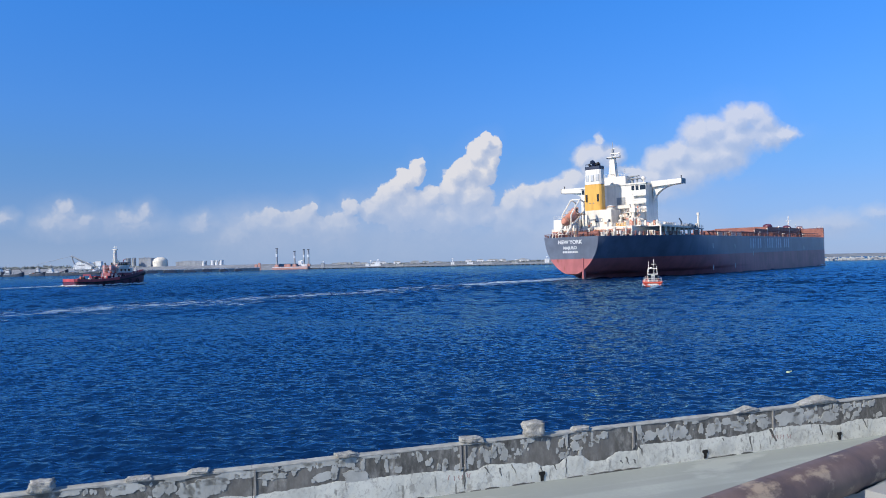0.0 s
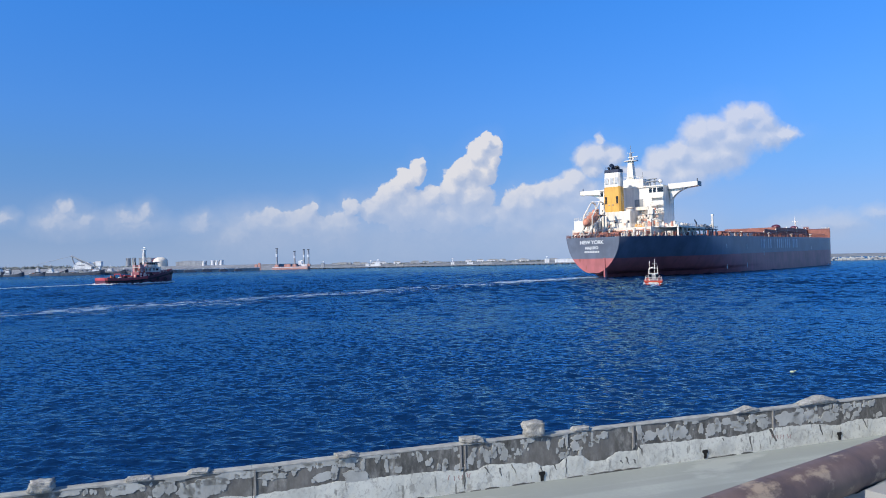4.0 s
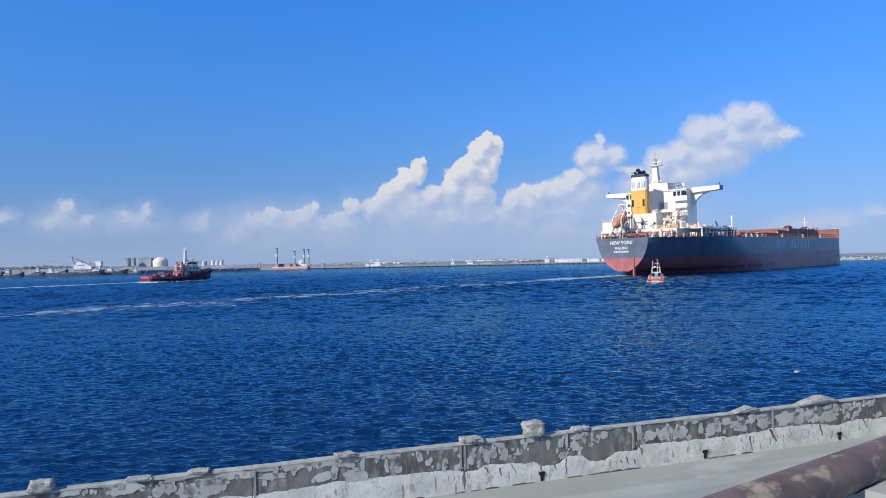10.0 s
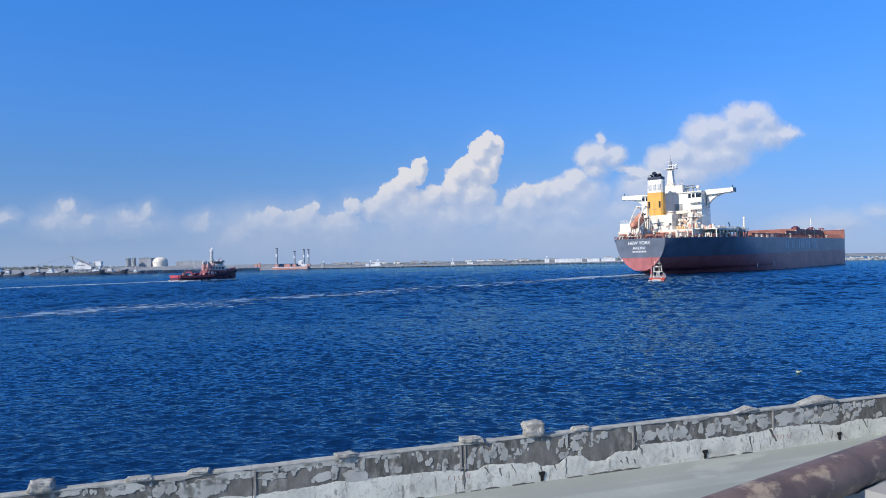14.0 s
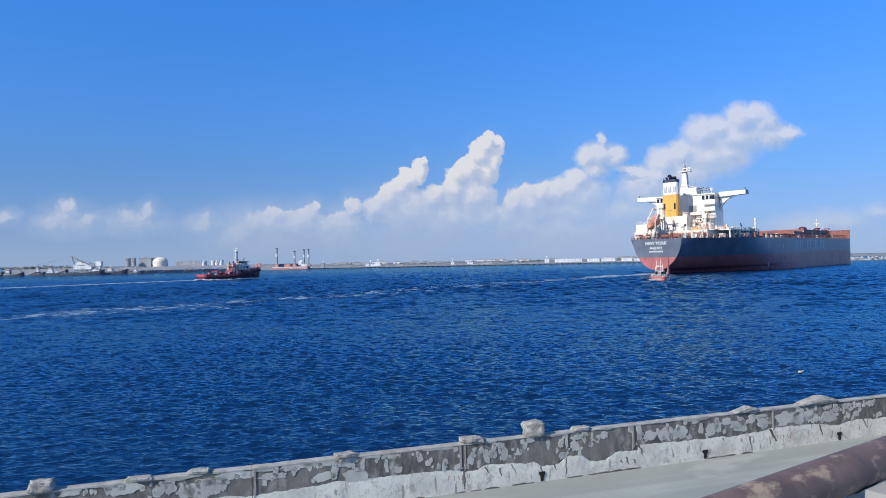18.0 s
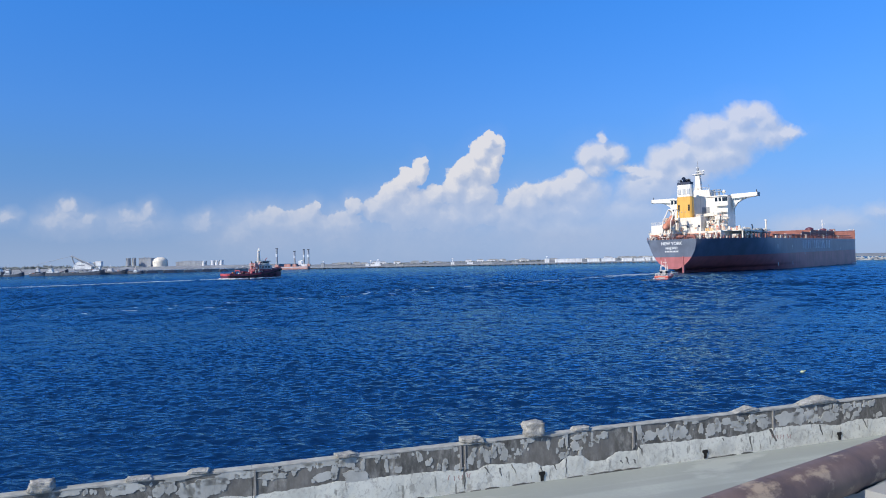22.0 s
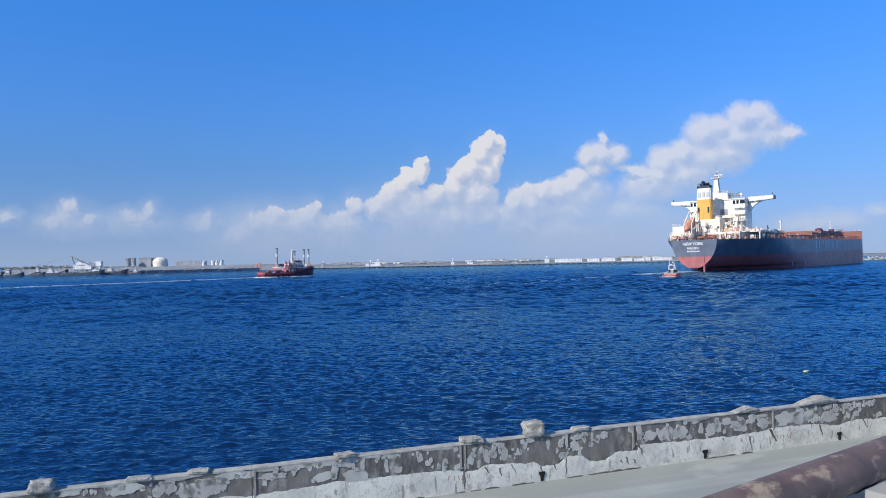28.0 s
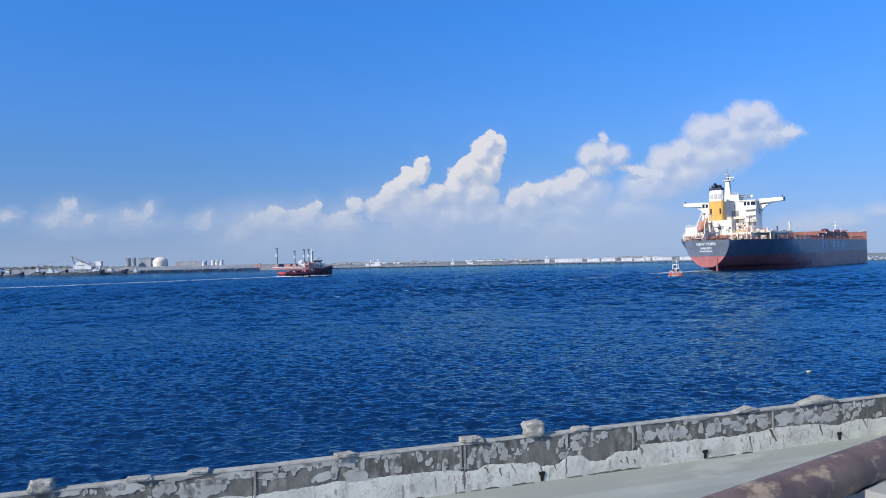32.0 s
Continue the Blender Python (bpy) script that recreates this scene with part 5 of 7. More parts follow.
def build_tug():
    tug = thing("tugboat", "dark red harbour tug with white lattice mast steaming across the harbour", "boat")
    s = Shape().loft(boat_hull(TUG_ST, (0.0, 0.25, 0.5, 0.75, 1.0)))
    part("hull", s, M_DARKRED, tug, "dark maroon tug hull", True)
    # bulwark, bright red round the low after deck and dark at the bow
    for sg in (-1, 1):
        for name, a, b, mat in (("after_bulwark", 0, 4, M_RED), ("bow_bulwark", 4, 9, M_DARKRED)):
            s = Shape()
            for (x0, b0, k0, d0), (x1, b1, k1, d1) in zip(TUG_ST[a:b], TUG_ST[a + 1:b + 1]):
                y0, y1 = sg * b0, sg * b1
                v = [(x0, y0, d0 - 0.1), (x1, y1, d1 - 0.1), (x1, y1, d1 + 1.0), (x0, y0, d0 + 1.0), (x0, y0 - sg * 0.15, d0 - 0.1), (x1, y1 - sg * 0.15, d1 - 0.1), (x1, y1 - sg * 0.15, d1 + 1.0), (x0, y0 - sg * 0.15, d0 + 1.0)]
                s.add(v, [(0, 1, 2, 3), (7, 6, 5, 4), (3, 2, 6, 7), (0, 4, 5, 1), (0, 3, 7, 4), (1, 5, 6, 2)])
            part(name, s, mat, tug, "red steel bulwark")
            s = Shape()
            for (x0, b0, k0, d0), (x1, b1, k1, d1) in zip(TUG_ST[a:b], TUG_ST[a + 1:b + 1]):
                s.tube((x0, sg * (b0 + 0.1), d0 - 0.3), (x1, sg * (b1 + 0.1), d1 - 0.3), 0.22, n=6)
            part("rubbing_strake", s, M_BLACK, tug, "black rubber rubbing strake")
    part("stern_bulwark", Shape().box(-15.75, -15.55, -3.9, 3.9, 1.9, 3.0), M_RED, tug, "red steel bulwark")
    part("bow_fender", Shape().way([(13.6, -3.1, 4.0), (15.4, -1.6, 4.4), (16.5, 0, 4.6), (15.4, 1.6, 4.4), (13.6, 3.1, 4.0)], 0.5, 8), M_BLACK, tug, "black rubber bow fender")
    for k in range(7):
        x = -11.5 + 3.6 * k
        z = 1.0 if x < 3 else 1.8
        for sg in (-1, 1):
            rings = [[(x + (0.5 + 0.2 * math.cos(b)) * math.cos(a), sg * (5.25 - 0.12 * max(0, k - 4) ** 2 + 0.2 * math.sin(b)), z + (0.5 + 0.2 * math.cos(b)) * math.sin(a)) for b in [6.28319 * j / 6 for j in range(6)]] for a in [6.28319 * i / 10 for i in range(11)]]
            part("tyre_fender", Shape().loft(rings, True, False), M_BLACK, tug, "black tyre fender")
    # deckhouse in two storeys, wheelhouse above
    house = part("deckhouse", Shape().slab([(-3.0, -3.2), (6.5, -3.4), (8.6, -2.0), (8.6, 2.0), (6.5, 3.4), (-3.0, 3.2)], 1.7, 4.9), M_MAROON, tug, "maroon lower deckhouse")
    part("upper_house", Shape().slab([(0.2, -2.7), (6.4, -2.8), (7.8, -1.6), (7.8, 1.6), (6.4, 2.8), (0.2, 2.7)], 4.9, 6.9), M_WHITE, tug, "white upper deckhouse under the wheelhouse")
    wheel = part("wheelhouse", Shape().slab([(1.6, -2.2), (5.2, -2.3), (6.6, -1.3), (6.6, 1.3), (5.2, 2.3), (1.6, 2.2)], 6.9, 7.9), M_WHITE, tug, "white wheelhouse")
    part("window_band", Shape().slab([(1.62, -2.17), (5.18, -2.27), (6.56, -1.28), (6.56, 1.28), (5.18, 2.27), (1.62, 2.17)], 7.9, 8.75), M_GLASS, wheel, "dark wheelhouse windows")
    part("wheelhouse_roof", Shape().slab([(1.1, -2.6), (5.5, -2.7), (7.1, -1.6), (7.1, 1.6), (5.5, 2.7), (1.1, 2.6)], 8.75, 9.1), M_NAVY, wheel, "dark wheelhouse roof")
    for y in (-2.18, 2.18):
        for x in (2.0, 3.0, 4.0, 5.0):
            part("window_post", Shape().box(x - 0.08, x + 0.08, y - 0.12, y + 0.12, 7.9, 8.75), M_CREAM, wheel)
    for x in (-1.8, 0.6, 3.0, 5.2):
        for sg in (-1, 1):
            part("porthole", Shape().box(x - 0.35, x + 0.35, sg * 3.32 - 0.08, sg * 3.32 + 0.08, 3.2, 3.9), M_GLASS, house)
    for x0, x1, z0, z1 in ((2.2, 2.9, 2.0, 3.0), (4.0, 5.0, 2.1, 2.9), (-2.7, -1.9, 2.1, 3.4)):
        part("white_panel", Shape().box(x0, x1, -3.37, -3.25, z0, z1), M_WHITE, house)
    for x0, x1, z0, z1 in ((0.7, 1.5, 5.2, 6.6), (2.4, 3.1, 5.4, 6.3), (4.1, 4.9, 5.4, 6.3)):
        part("cabin_light", Shape().box(x0, x1, -2.86, -2.7, z0, z1), M_CREAM, house)
    for k in range(7):
        part("deck_gear", Shape().box(-14.0 + 1.5 * k, -13.3 + 1.5 * k, -3.4 + 0.7 * (k % 3), -2.5 + 0.7 * (k % 3), 1.7, 3.1 + 0.35 * (k * 5 % 3)), (M_RED, M_ORANGE, M_BLACK, M_CREAM)[k % 4], tug)
    for k, (x0, z0, w, h) in enumerate(((-2.6, 3.6, 0.5, 1.0), (-0.9, 4.1, 0.6, 0.6), (1.9, 3.4, 0.5, 1.2), (3.4, 2.0, 0.4, 1.8), (5.6, 2.2, 0.5, 1.6), (6.2, 4.0, 0.3, 0.7))):
        part("wall_fitting", Shape().box(x0, x0 + w, -3.62, -3.3, z0, z0 + h), (M_WHITE, M_CREAM, M_BLACK, M_WHITE)[k % 4], house)
    part("bridge_deck", Shape().slab([(-0.4, -3.1), (6.8, -3.2), (8.3, -1.8), (8.3, 1.8), (6.8, 3.2), (-0.4, 3.1)], 6.88, 7.0), M_WHITE, tug)
    part("bridge_rail", rail(Shape(), [(-0.3, -3.0, 7.0), (6.7, -3.1, 7.0), (8.2, -1.7, 7.0), (8.2, 1.7, 7.0)], 0.9, 2, 1.2, 0.05), M_WHITE, tug)
    for k in range(5):
        part("raft_pod", Shape().tube((-2.4 + 0.9 * k, -2.9, 5.2), (-1.8 + 0.9 * k, -2.9, 5.2), 0.3, n=10), M_WHITE if k % 2 else M_ORANGE, tug)
    part("house_door", Shape().box(-3.08, -2.95, -0.5, 0.5, 1.8, 3.8), M_CREAM, house)
    # red sloping casing behind the wheelhouse, with ladder and lockers
    case = part("sloping_casing", Shape().slab([(-1.4, 4.9), (1.9, 4.9), (1.9, 8.2), (0.9, 8.2)], -2.2, 2.2, "y"), M_PINK, tug, "sun-bleached red casing sloping up to the wheelhouse")
    for y in (-2.3, 2.3):
        for k in range(5):
            part("vent_slot", Shape().box(0.5 + 0.02 * k, 1.6, y - 0.04, y + 0.04, 5.3 + 0.5 * k, 5.5 + 0.5 * k), M_BLACK, case)
    s = Shape().way([(-1.3, -2.5, 4.9), (1.0, -2.5, 8.2)], 0.07, 5).way([(-1.0, -2.5, 4.7), (1.3, -2.5, 8.0)], 0.07, 5)
    part("casing_ladder", s, M_WHITE, case)
    for x in (0.9, 2.4, 3.9, 5.4):
        for sg in (-1, 1):
            part("cabin_window", Shape().box(x - 0.45, x + 0.45, sg * 2.78 - 0.07, sg * 2.78 + 0.07, 5.5, 6.4), M_GLASS, house)
    part("brow", Shape().slab([(1.0, -2.9), (5.6, -3.0), (7.4, -1.8), (7.4, 1.8), (5.6, 3.0), (1.0, 2.9)], 8.72, 8.86), M_WHITE, wheel, "white brow over the windows")
    for k in range(6):
        part("stanchion", Shape().tube((8.4 + 0.9 * k, -2.9 + 0.36 * k, 3.2 + 0.25 * k), (8.4 + 0.9 * k, -2.9 + 0.36 * k, 5.3 + 0.2 * k), 0.07, n=5), M_WHITE, tug)
    for k in range(4):
        part("hose_reel", Shape().tube((-1.2 - 2.6 * k, -4.3, 2.4), (-1.2 - 2.6 * k, -3.8, 2.4), 0.5, n=12), (M_WHITE, M_RED, M_BLACK, M_WHITE)[k], tug)
    part("white_panel", Shape().box(-1.2, 1.4, -3.36, -3.24, 2.0, 4.0), M_WHITE, house, "white painted side panel")
    # twin funnels
    for sg in (-1, 1):
        f = part("funnel", Shape().slab([(-2.4, sg * 2.3 - 0.6), (-0.6, sg * 2.3 - 0.6), (-0.6, sg * 2.3 + 0.6), (-2.4, sg * 2.3 + 0.6)], 4.9, 8.0), M_PINK, tug, "sun-bleached red tug funnel")
        part("funnel_top", Shape().tube((-1.5, sg * 2.3, 8.0), (-1.8, sg * 2.3, 8.9), 0.35, n=8), M_BLACK, f)
    # lattice mast
    s = Shape()
    for a, b in ((-0.55, -0.55), (0.55, -0.55), (0.55, 0.55), (-0.55, 0.55)):
        s.tube((1.2 + a, b, 6.9), (1.2 + 0.55 * a, 0.55 * b, 14.4), 0.24, 0.18, 6)
    for k in range(8):
        z = 7.4 + 0.95 * k
        w = 0.55 * (1 - 0.45 * (z - 6.9) / 7.5)
        s.way([(1.2 - w, -w, z), (1.2 + w, -w, z + 0.5), (1.2 + w, w, z), (1.2 - w, w, z + 0.5), (1.2 - w, -w, z)], 0.1, 4)
    mast = part("lattice_mast", s, M_WHITE, tug, "white lattice signal mast")
    part("mast_yard", Shape().box(0.9, 1.5, -1.5, 1.5, 14.3, 14.5).tube((1.2, 0, 14.4), (1.2, 0, 16.0), 0.1, n=6).box(1.1, 1.3, -1.2, 0.8, 15.2, 15.4), M_WHITE, mast)
    part("radar_bar", Shape().box(2.4, 2.7, -1.2, 1.2, 9.7, 9.95).tube((2.55, 0, 9.1), (2.55, 0, 9.7), 0.15), M_WHITE, tug)
    part("fire_monitor", Shape().tube((5.6, 1.2, 9.1), (5.6, 1.2, 10.0), 0.16).tube((5.6, 1.2, 10.0), (6.7, 1.2, 10.6), 0.12), M_RED, tug, "red fire monitor")
    part("aft_pole", Shape().tube((-2.6, 1.0, 4.9), (-2.6, 1.0, 9.2), 0.08, n=6), M_WHITE, tug)
    for o in (house, *[c for c in tug.children if c.name.split(".")[0] in ("upper_house", "sloping_casing", "wheelhouse", "lattice_mast", "radar_bar", "fire_monitor", "funnel", "aft_pole", "white_panel")]):
        o.matrix_basis = Matrix.Translation((2.2, 0, 0))
    rng = random.Random(21)
    for k in range(14):
        x, y = rng.uniform(-7.5, -0.5), rng.uniform(-4.4, -2.0)
        h = rng.uniform(0.6, 2.2)
        s = Shape().box(x - rng.uniform(0.3, 0.8), x + rng.uniform(0.3, 0.8), y - 0.4, y + 0.4, 1.7, 1.7 + h)
        part("deck_gear", s, (M_NAVY, M_CREAM, M_BLACK, M_RED, M_GREY)[k % 5], tug)
    for k in range(3):
        part("deck_locker", Shape().box(9.6 + 1.2 * k, 10.4 + 1.2 * k, -1.6 + 0.3 * k, 1.4 - 0.3 * k, 3.4 + 0.3 * k, 4.9 + 0.25 * k), M_MAROON, tug)
    # after deck gear
    s = Shape().tube((-5.2, -1.5, 2.9), (-5.2, 1.5, 2.9), 0.95, n=14).box(-6.3, -4.1, -2.0, -1.6, 1.7, 3.9).box(-6.3, -4.1, 1.6, 2.0, 1.7, 3.9)
    part("towing_winch", s, M_RED, tug, "red towing winch")
    part("tow_gantry", Shape().way([(-8.4, -2.6, 1.7), (-8.4, -2.4, 4.3), (-8.4, 2.4, 4.3), (-8.4, 2.6, 1.7)], 0.22), M_RED, tug)
    for x, y in ((-11.5, -2.0), (-11.5, 2.0), (11.6, 0.0)):
        z = 1.7 if x < 0 else 3.9
        part("tow_bitt", Shape().tube((x, y, z), (x, y, z + 1.2), 0.25, n=8).tube((x, y - 0.6, z + 0.9), (x, y + 0.6, z + 0.9), 0.14, n=6), M_NAVY, tug)
    part("crane_arm", Shape().way([(-3.6, -2.4, 1.8), (-3.6, -2.4, 5.6), (-6.8, -2.0, 6.4)], 0.2), M_CREAM, tug)
    s = rail(Shape(), [(-2.9, -3.1, 4.9), (0.2, -3.1, 4.9), (6.3, -3.2, 4.9), (8.4, -1.9, 4.9), (8.4, 1.9, 4.9), (6.3, 3.2, 4.9), (-2.9, 3.1, 4.9)], 1.0, 2, 1.5, 0.04)
    part("house_rail", s, M_WHITE, tug)
    for k in range(3):
        part("life_ring", Shape().tube((-0.5 + 2.2 * k, -2.85, 5.9), (-0.5 + 2.2 * k, -2.75, 5.9), 0.38, n=12), M_ORANGE, tug, "orange life ring")
    return tug


tug = build_tug()


def build_launch():
    boat = thing("pilot_launch", "small orange-hulled pilot launch with white cabin and tall aerials", "boat")
    st = [(-6.0, 2.1, -0.5, 1.1), (-5.6, 2.25, -0.6, 1.1), (-2, 2.35, -0.7, 1.15), (2, 2.3, -0.7, 1.3), (4.6, 1.6, -0.5, 1.55), (6.2, 0.7, 0.0, 1.75), (6.8, 0.15, 0.6, 1.85)]
    part("hull", Shape().loft(boat_hull(st, (0.0, 0.3, 0.65, 1.0))), M_VERMILION, boat, "orange-red launch hull", True)
    for sg in (-1, 1):
        s = Shape()
        for (x0, b0, k0, d0), (x1, b1, k1, d1) in zip(st, st[1:]):
            s.tube((x0, sg * b0, d0 - 0.05), (x1, sg * b1, d1 - 0.05), 0.2, n=7)
        part("fender_tube", s, M_VERMILION, boat)
    part("transom_fender", Shape().tube((-6.0, -2.1, 1.0), (-6.0, 2.1, 1.0), 0.22, n=8), M_VERMILION, boat)
    part("transom_panel", Shape().box(-6.07, -5.99, -1.2, 1.2, 0.35, 0.75), M_WHITE, boat)
    cab = part("cabin", Shape().slab([(-2.4, 1.1), (3.0, 1.25), (2.2, 3.0), (-2.0, 3.0)], -1.2, 1.2, "y"), M_WHITE, boat, "white launch cabin")
    for y in (-0.85, 0.85):
        part("cabin_window", Shape().box(-2.36, -2.10, y - 0.42, y + 0.28, 1.6, 2.85), M_GLASS, cab)
    for x in (-1.3, 0.0, 1.3):
        for sg in (-1, 1):
            part("cabin_window", Shape().box(x - 0.5, x + 0.5, sg * 1.21 - 0.04, sg * 1.21 + 0.04, 1.9, 2.75), M_GLASS, cab)
    part("cabin_door", Shape().box(-2.46, -2.3, -0.35, 0.35, 1.15, 2.7), M_GREY, cab)
    part("cabin_roof", Shape().box(-2.3, 2.5, -1.35, 1.35, 3.0, 3.12), M_WHITE, cab)
    part("radar_arch", Shape().way([(-1.6, -1.2, 3.1), (-1.6, -1.1, 4.5), (-1.6, 1.1, 4.5), (-1.6, 1.2, 3.1)], 0.1), M_WHITE, boat)
    part("radar_dome", Shape().dome((-1.6, 0.3, 4.6), 0.4, 0.3, 12, 4, -0.6), M_WHITE, boat, "", True)
    part("mast", Shape().tube((-1.2, -0.4, 3.1), (-1.2, -0.4, 7.0), 0.09, 0.06, 6).box(-1.3, -1.1, -1.0, 0.3, 5.6, 5.72), M_WHITE, boat, "white signal mast")
    part("aerial", Shape().tube((-1.0, 0.9, 3.1), (-1.0, 0.9, 6.4), 0.06, n=5), M_WHITE, boat)
    part("aerial", Shape().tube((-2.0, -1.1, 3.1), (-2.0, -1.1, 5.2), 0.06, n=5), M_WHITE, boat)
    part("aft_rail", rail(Shape(), [(-5.8, -2.0, 1.1), (-5.8, 2.0, 1.1)], 0.95, 2, 1.0, 0.04), M_WHITE, boat)
    for sg in (-1, 1):
        part("side_rail", rail(Shape(), [(-5.6, sg * 2.1, 1.1), (-2.0, sg * 2.2, 1.15), (2.0, sg * 2.1, 1.3), (5.0, sg * 1.3, 1.6)], 0.9, 2, 1.5, 0.04), M_WHITE, boat)
    part("engine_box", Shape().box(-4.9, -3.0, -0.9, 0.9, 1.1, 1.7), M_GREY, boat)
    for o in boat.children_recursive:
        o.data.transform(Matrix.Diagonal((0.85, 0.85, 0.85, 1.0)))
    return boat


launch = build_launch()

s = Shape().dome((0, 0, 0.0), 0.11, 0.07, 14, 5, -1.2).tube((0.08, 0, 0.03), (0.2, 0, 0.05), 0.03, n=8)
float_ob = solid("net_float", s, paint("pale_green_plastic", (0.46, 0.50, 0.34), 0.5, streak=False, scale=4.0), "small pale green plastic net float drifting on the sea", "float", smooth=True)

# foam on the water
stern_wash = ribbon("stern_wash", 64.0, 9.0, 16.0, M_CHURN, "white churned water under the ship's stern", None, 1.0)
ship_wake = ribbon("wake_foam", 330.0, 16.0, 38.0, M_FOAM, "broken white foam streaks of the ship's wake", pose(66.0, 247.5, 0, 0, 0, 51.0), 2.5)
tug_wake = ribbon("wake_foam", 190.0, 10.0, 16.0, M_WASH, "white churned wake trailing behind the tug", None, 1.5)


def foam_clumps(name, line, per, size, seed, label):
    """Small lumps of white water along a waterline."""
    rng = random.Random(seed)
    s = Shape()
    for (x0, y0), (x1, y1) in zip(line, line[1:]):
        for k in range(per):
            t = rng.random()
            c = (x0 + (x1 - x0) * t + rng.uniform(-0.4, 0.4), y0 + (y1 - y0) * t + rng.uniform(-0.35, 0.35), rng.uniform(0.15, 0.45))
            r = size * rng.uniform(0.4, 1.0)
            v = [(c[0] + 1.8 * r * a * rng.uniform(0.6, 1.3), c[1] + r * b * rng.uniform(0.6, 1.3), c[2] + 0.8 * r * d * rng.uniform(0.6, 1.2)) for a, b, d in ((1, 0, 0), (-1, 0, 0), (0, 1, 0), (0, -1, 0), (0, 0, 1), (0, 0, -1))]
            s.add(v, [(0, 2, 4), (2, 1, 4), (1, 3, 4), (3, 0, 4), (2, 0, 5), (1, 2, 5), (3, 1, 5), (0, 3, 5)])
    return solid(name, s, M_FROTH, label, "foam", kind="stuff")


tug_wash = foam_clumps("bow_wash", [(15.6, -1.6), (12.5, -3.9), (9.0, -4.9), (3.0, -5.3), (-5.0, -5.4), (-12.0, -5.3), (-16.0, -4.6), (-18.0, 0.0), (-16.0, 4.6)], 20, 0.62, 5, "white wash along the tug's waterline")
ship_wash = foam_clumps("hull_wash", [(289.5, -1.0), (284.0, -9.0), (270.0, -17.5), (250.0, -22.2), (235.0, -22.9)], 14, 0.8, 6, "thin white wash at the ship's bow")
launch_wash = foam_clumps("bow_wash", [(4.6, -1.3), (2.0, -2.0), (-3.0, -2.1), (-5.6, -1.8), (-6.2, 0.0), (-5.6, 1.8), (-3.0, 2.1), (2.0, 2.0)], 7, 0.25, 7, "white wash round the launch's hull")
launch_wake = ribbon("wake_foam", 22.0, 2.6, 4.0, M_FOAM, "short white wake behind the launch", None, 0.5)


# ---- far shore ----
def spot(deg, depth):
    """A place by its bearing from the viewpoint and its distance straight out to sea."""
    return depth * math.tan(radians(deg)), depth


def build_land():
    """Low dry land behind the harbour, gently uneven."""
    s = Shape()
    rings = []
    for k in range(121):
        x = -2400 + 40.0 * k
        h = 7.5 + 3.0 * noise.noise(Vector((x * 0.006, 0.3, 0))) + 1.6 * noise.noise(Vector((x * 0.03, 1.3, 0)))
        if x > 1050:
            h = max(1.0, h - (x - 1050) * 0.006)
        y = 1650 + 60 * noise.noise(Vector((x * 0.002, 4.0, 0)))
        rings.append([(x, y, -2), (x, y + 8, 2.0), (x, y + 60, h * 0.7), (x, y + 300, h), (x, y + 1500, h + 3), (x, y + 1500, -2)])
    s.loft(rings)
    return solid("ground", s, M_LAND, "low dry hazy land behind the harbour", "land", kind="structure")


build_land()


def bush_row(x0, x1, y, z, seed, count, tall, label):
    """Distant scrub and low trees as many small clumps."""
    rng = random.Random(seed)
    s = Shape()
    for k in range(count):
        x = rng.uniform(x0, x1)
        h = tall * rng.uniform(0.4, 1.0) * (0.6 + 0.6 * abs(noise.noise(Vector((x * 0.02, seed, 0)))))
        for j in range(4):
            c = (x + rng.uniform(-3, 3), y + rng.uniform(-8, 8), z + h * rng.uniform(0.1, 0.75))
            r = rng.uniform(1.2, 2.8)
            v = [(c[0] + r * a * rng.uniform(0.7, 1.2), c[1] + r * b * rng.uniform(0.7, 1.2), c[2] + r * 0.8 * d * rng.uniform(0.7, 1.2)) for a, b, d in ((1, 0, 0), (-1, 0, 0), (0, 1, 0), (0, -1, 0), (0, 0, 1), (0, 0, -1))]
            s.add(v, [(0, 2, 4), (2, 1, 4), (1, 3, 4), (3, 0, 4), (2, 0, 5), (1, 2, 5), (3, 1, 5), (0, 3, 5)])
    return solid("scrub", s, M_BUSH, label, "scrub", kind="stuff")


bush_row(-930, -690, 1275, 9.0, 2, 420, 12.5, "hazy grey-green trees on the far shore")
bush_row(-690, -560, 1285, 9.5, 5, 90, 5.0, "low hazy scrub on the far shore")
bush_row(-260, 900, 1740, 5.0, 3, 260, 6.0, "low hazy scrub along the far shore")
s = Shape()
s.loft([[(x, 1225, -2), (x, 1233, 2.0), (x, 1266, 10.4 + 0.6 * noise.noise(Vector((x * 0.01, 0, 0)))), (x, 1500, 11.0), (x, 1500, -2)] for x in range(-1300, -299, 25)])
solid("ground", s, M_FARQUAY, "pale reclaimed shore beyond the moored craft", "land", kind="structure")


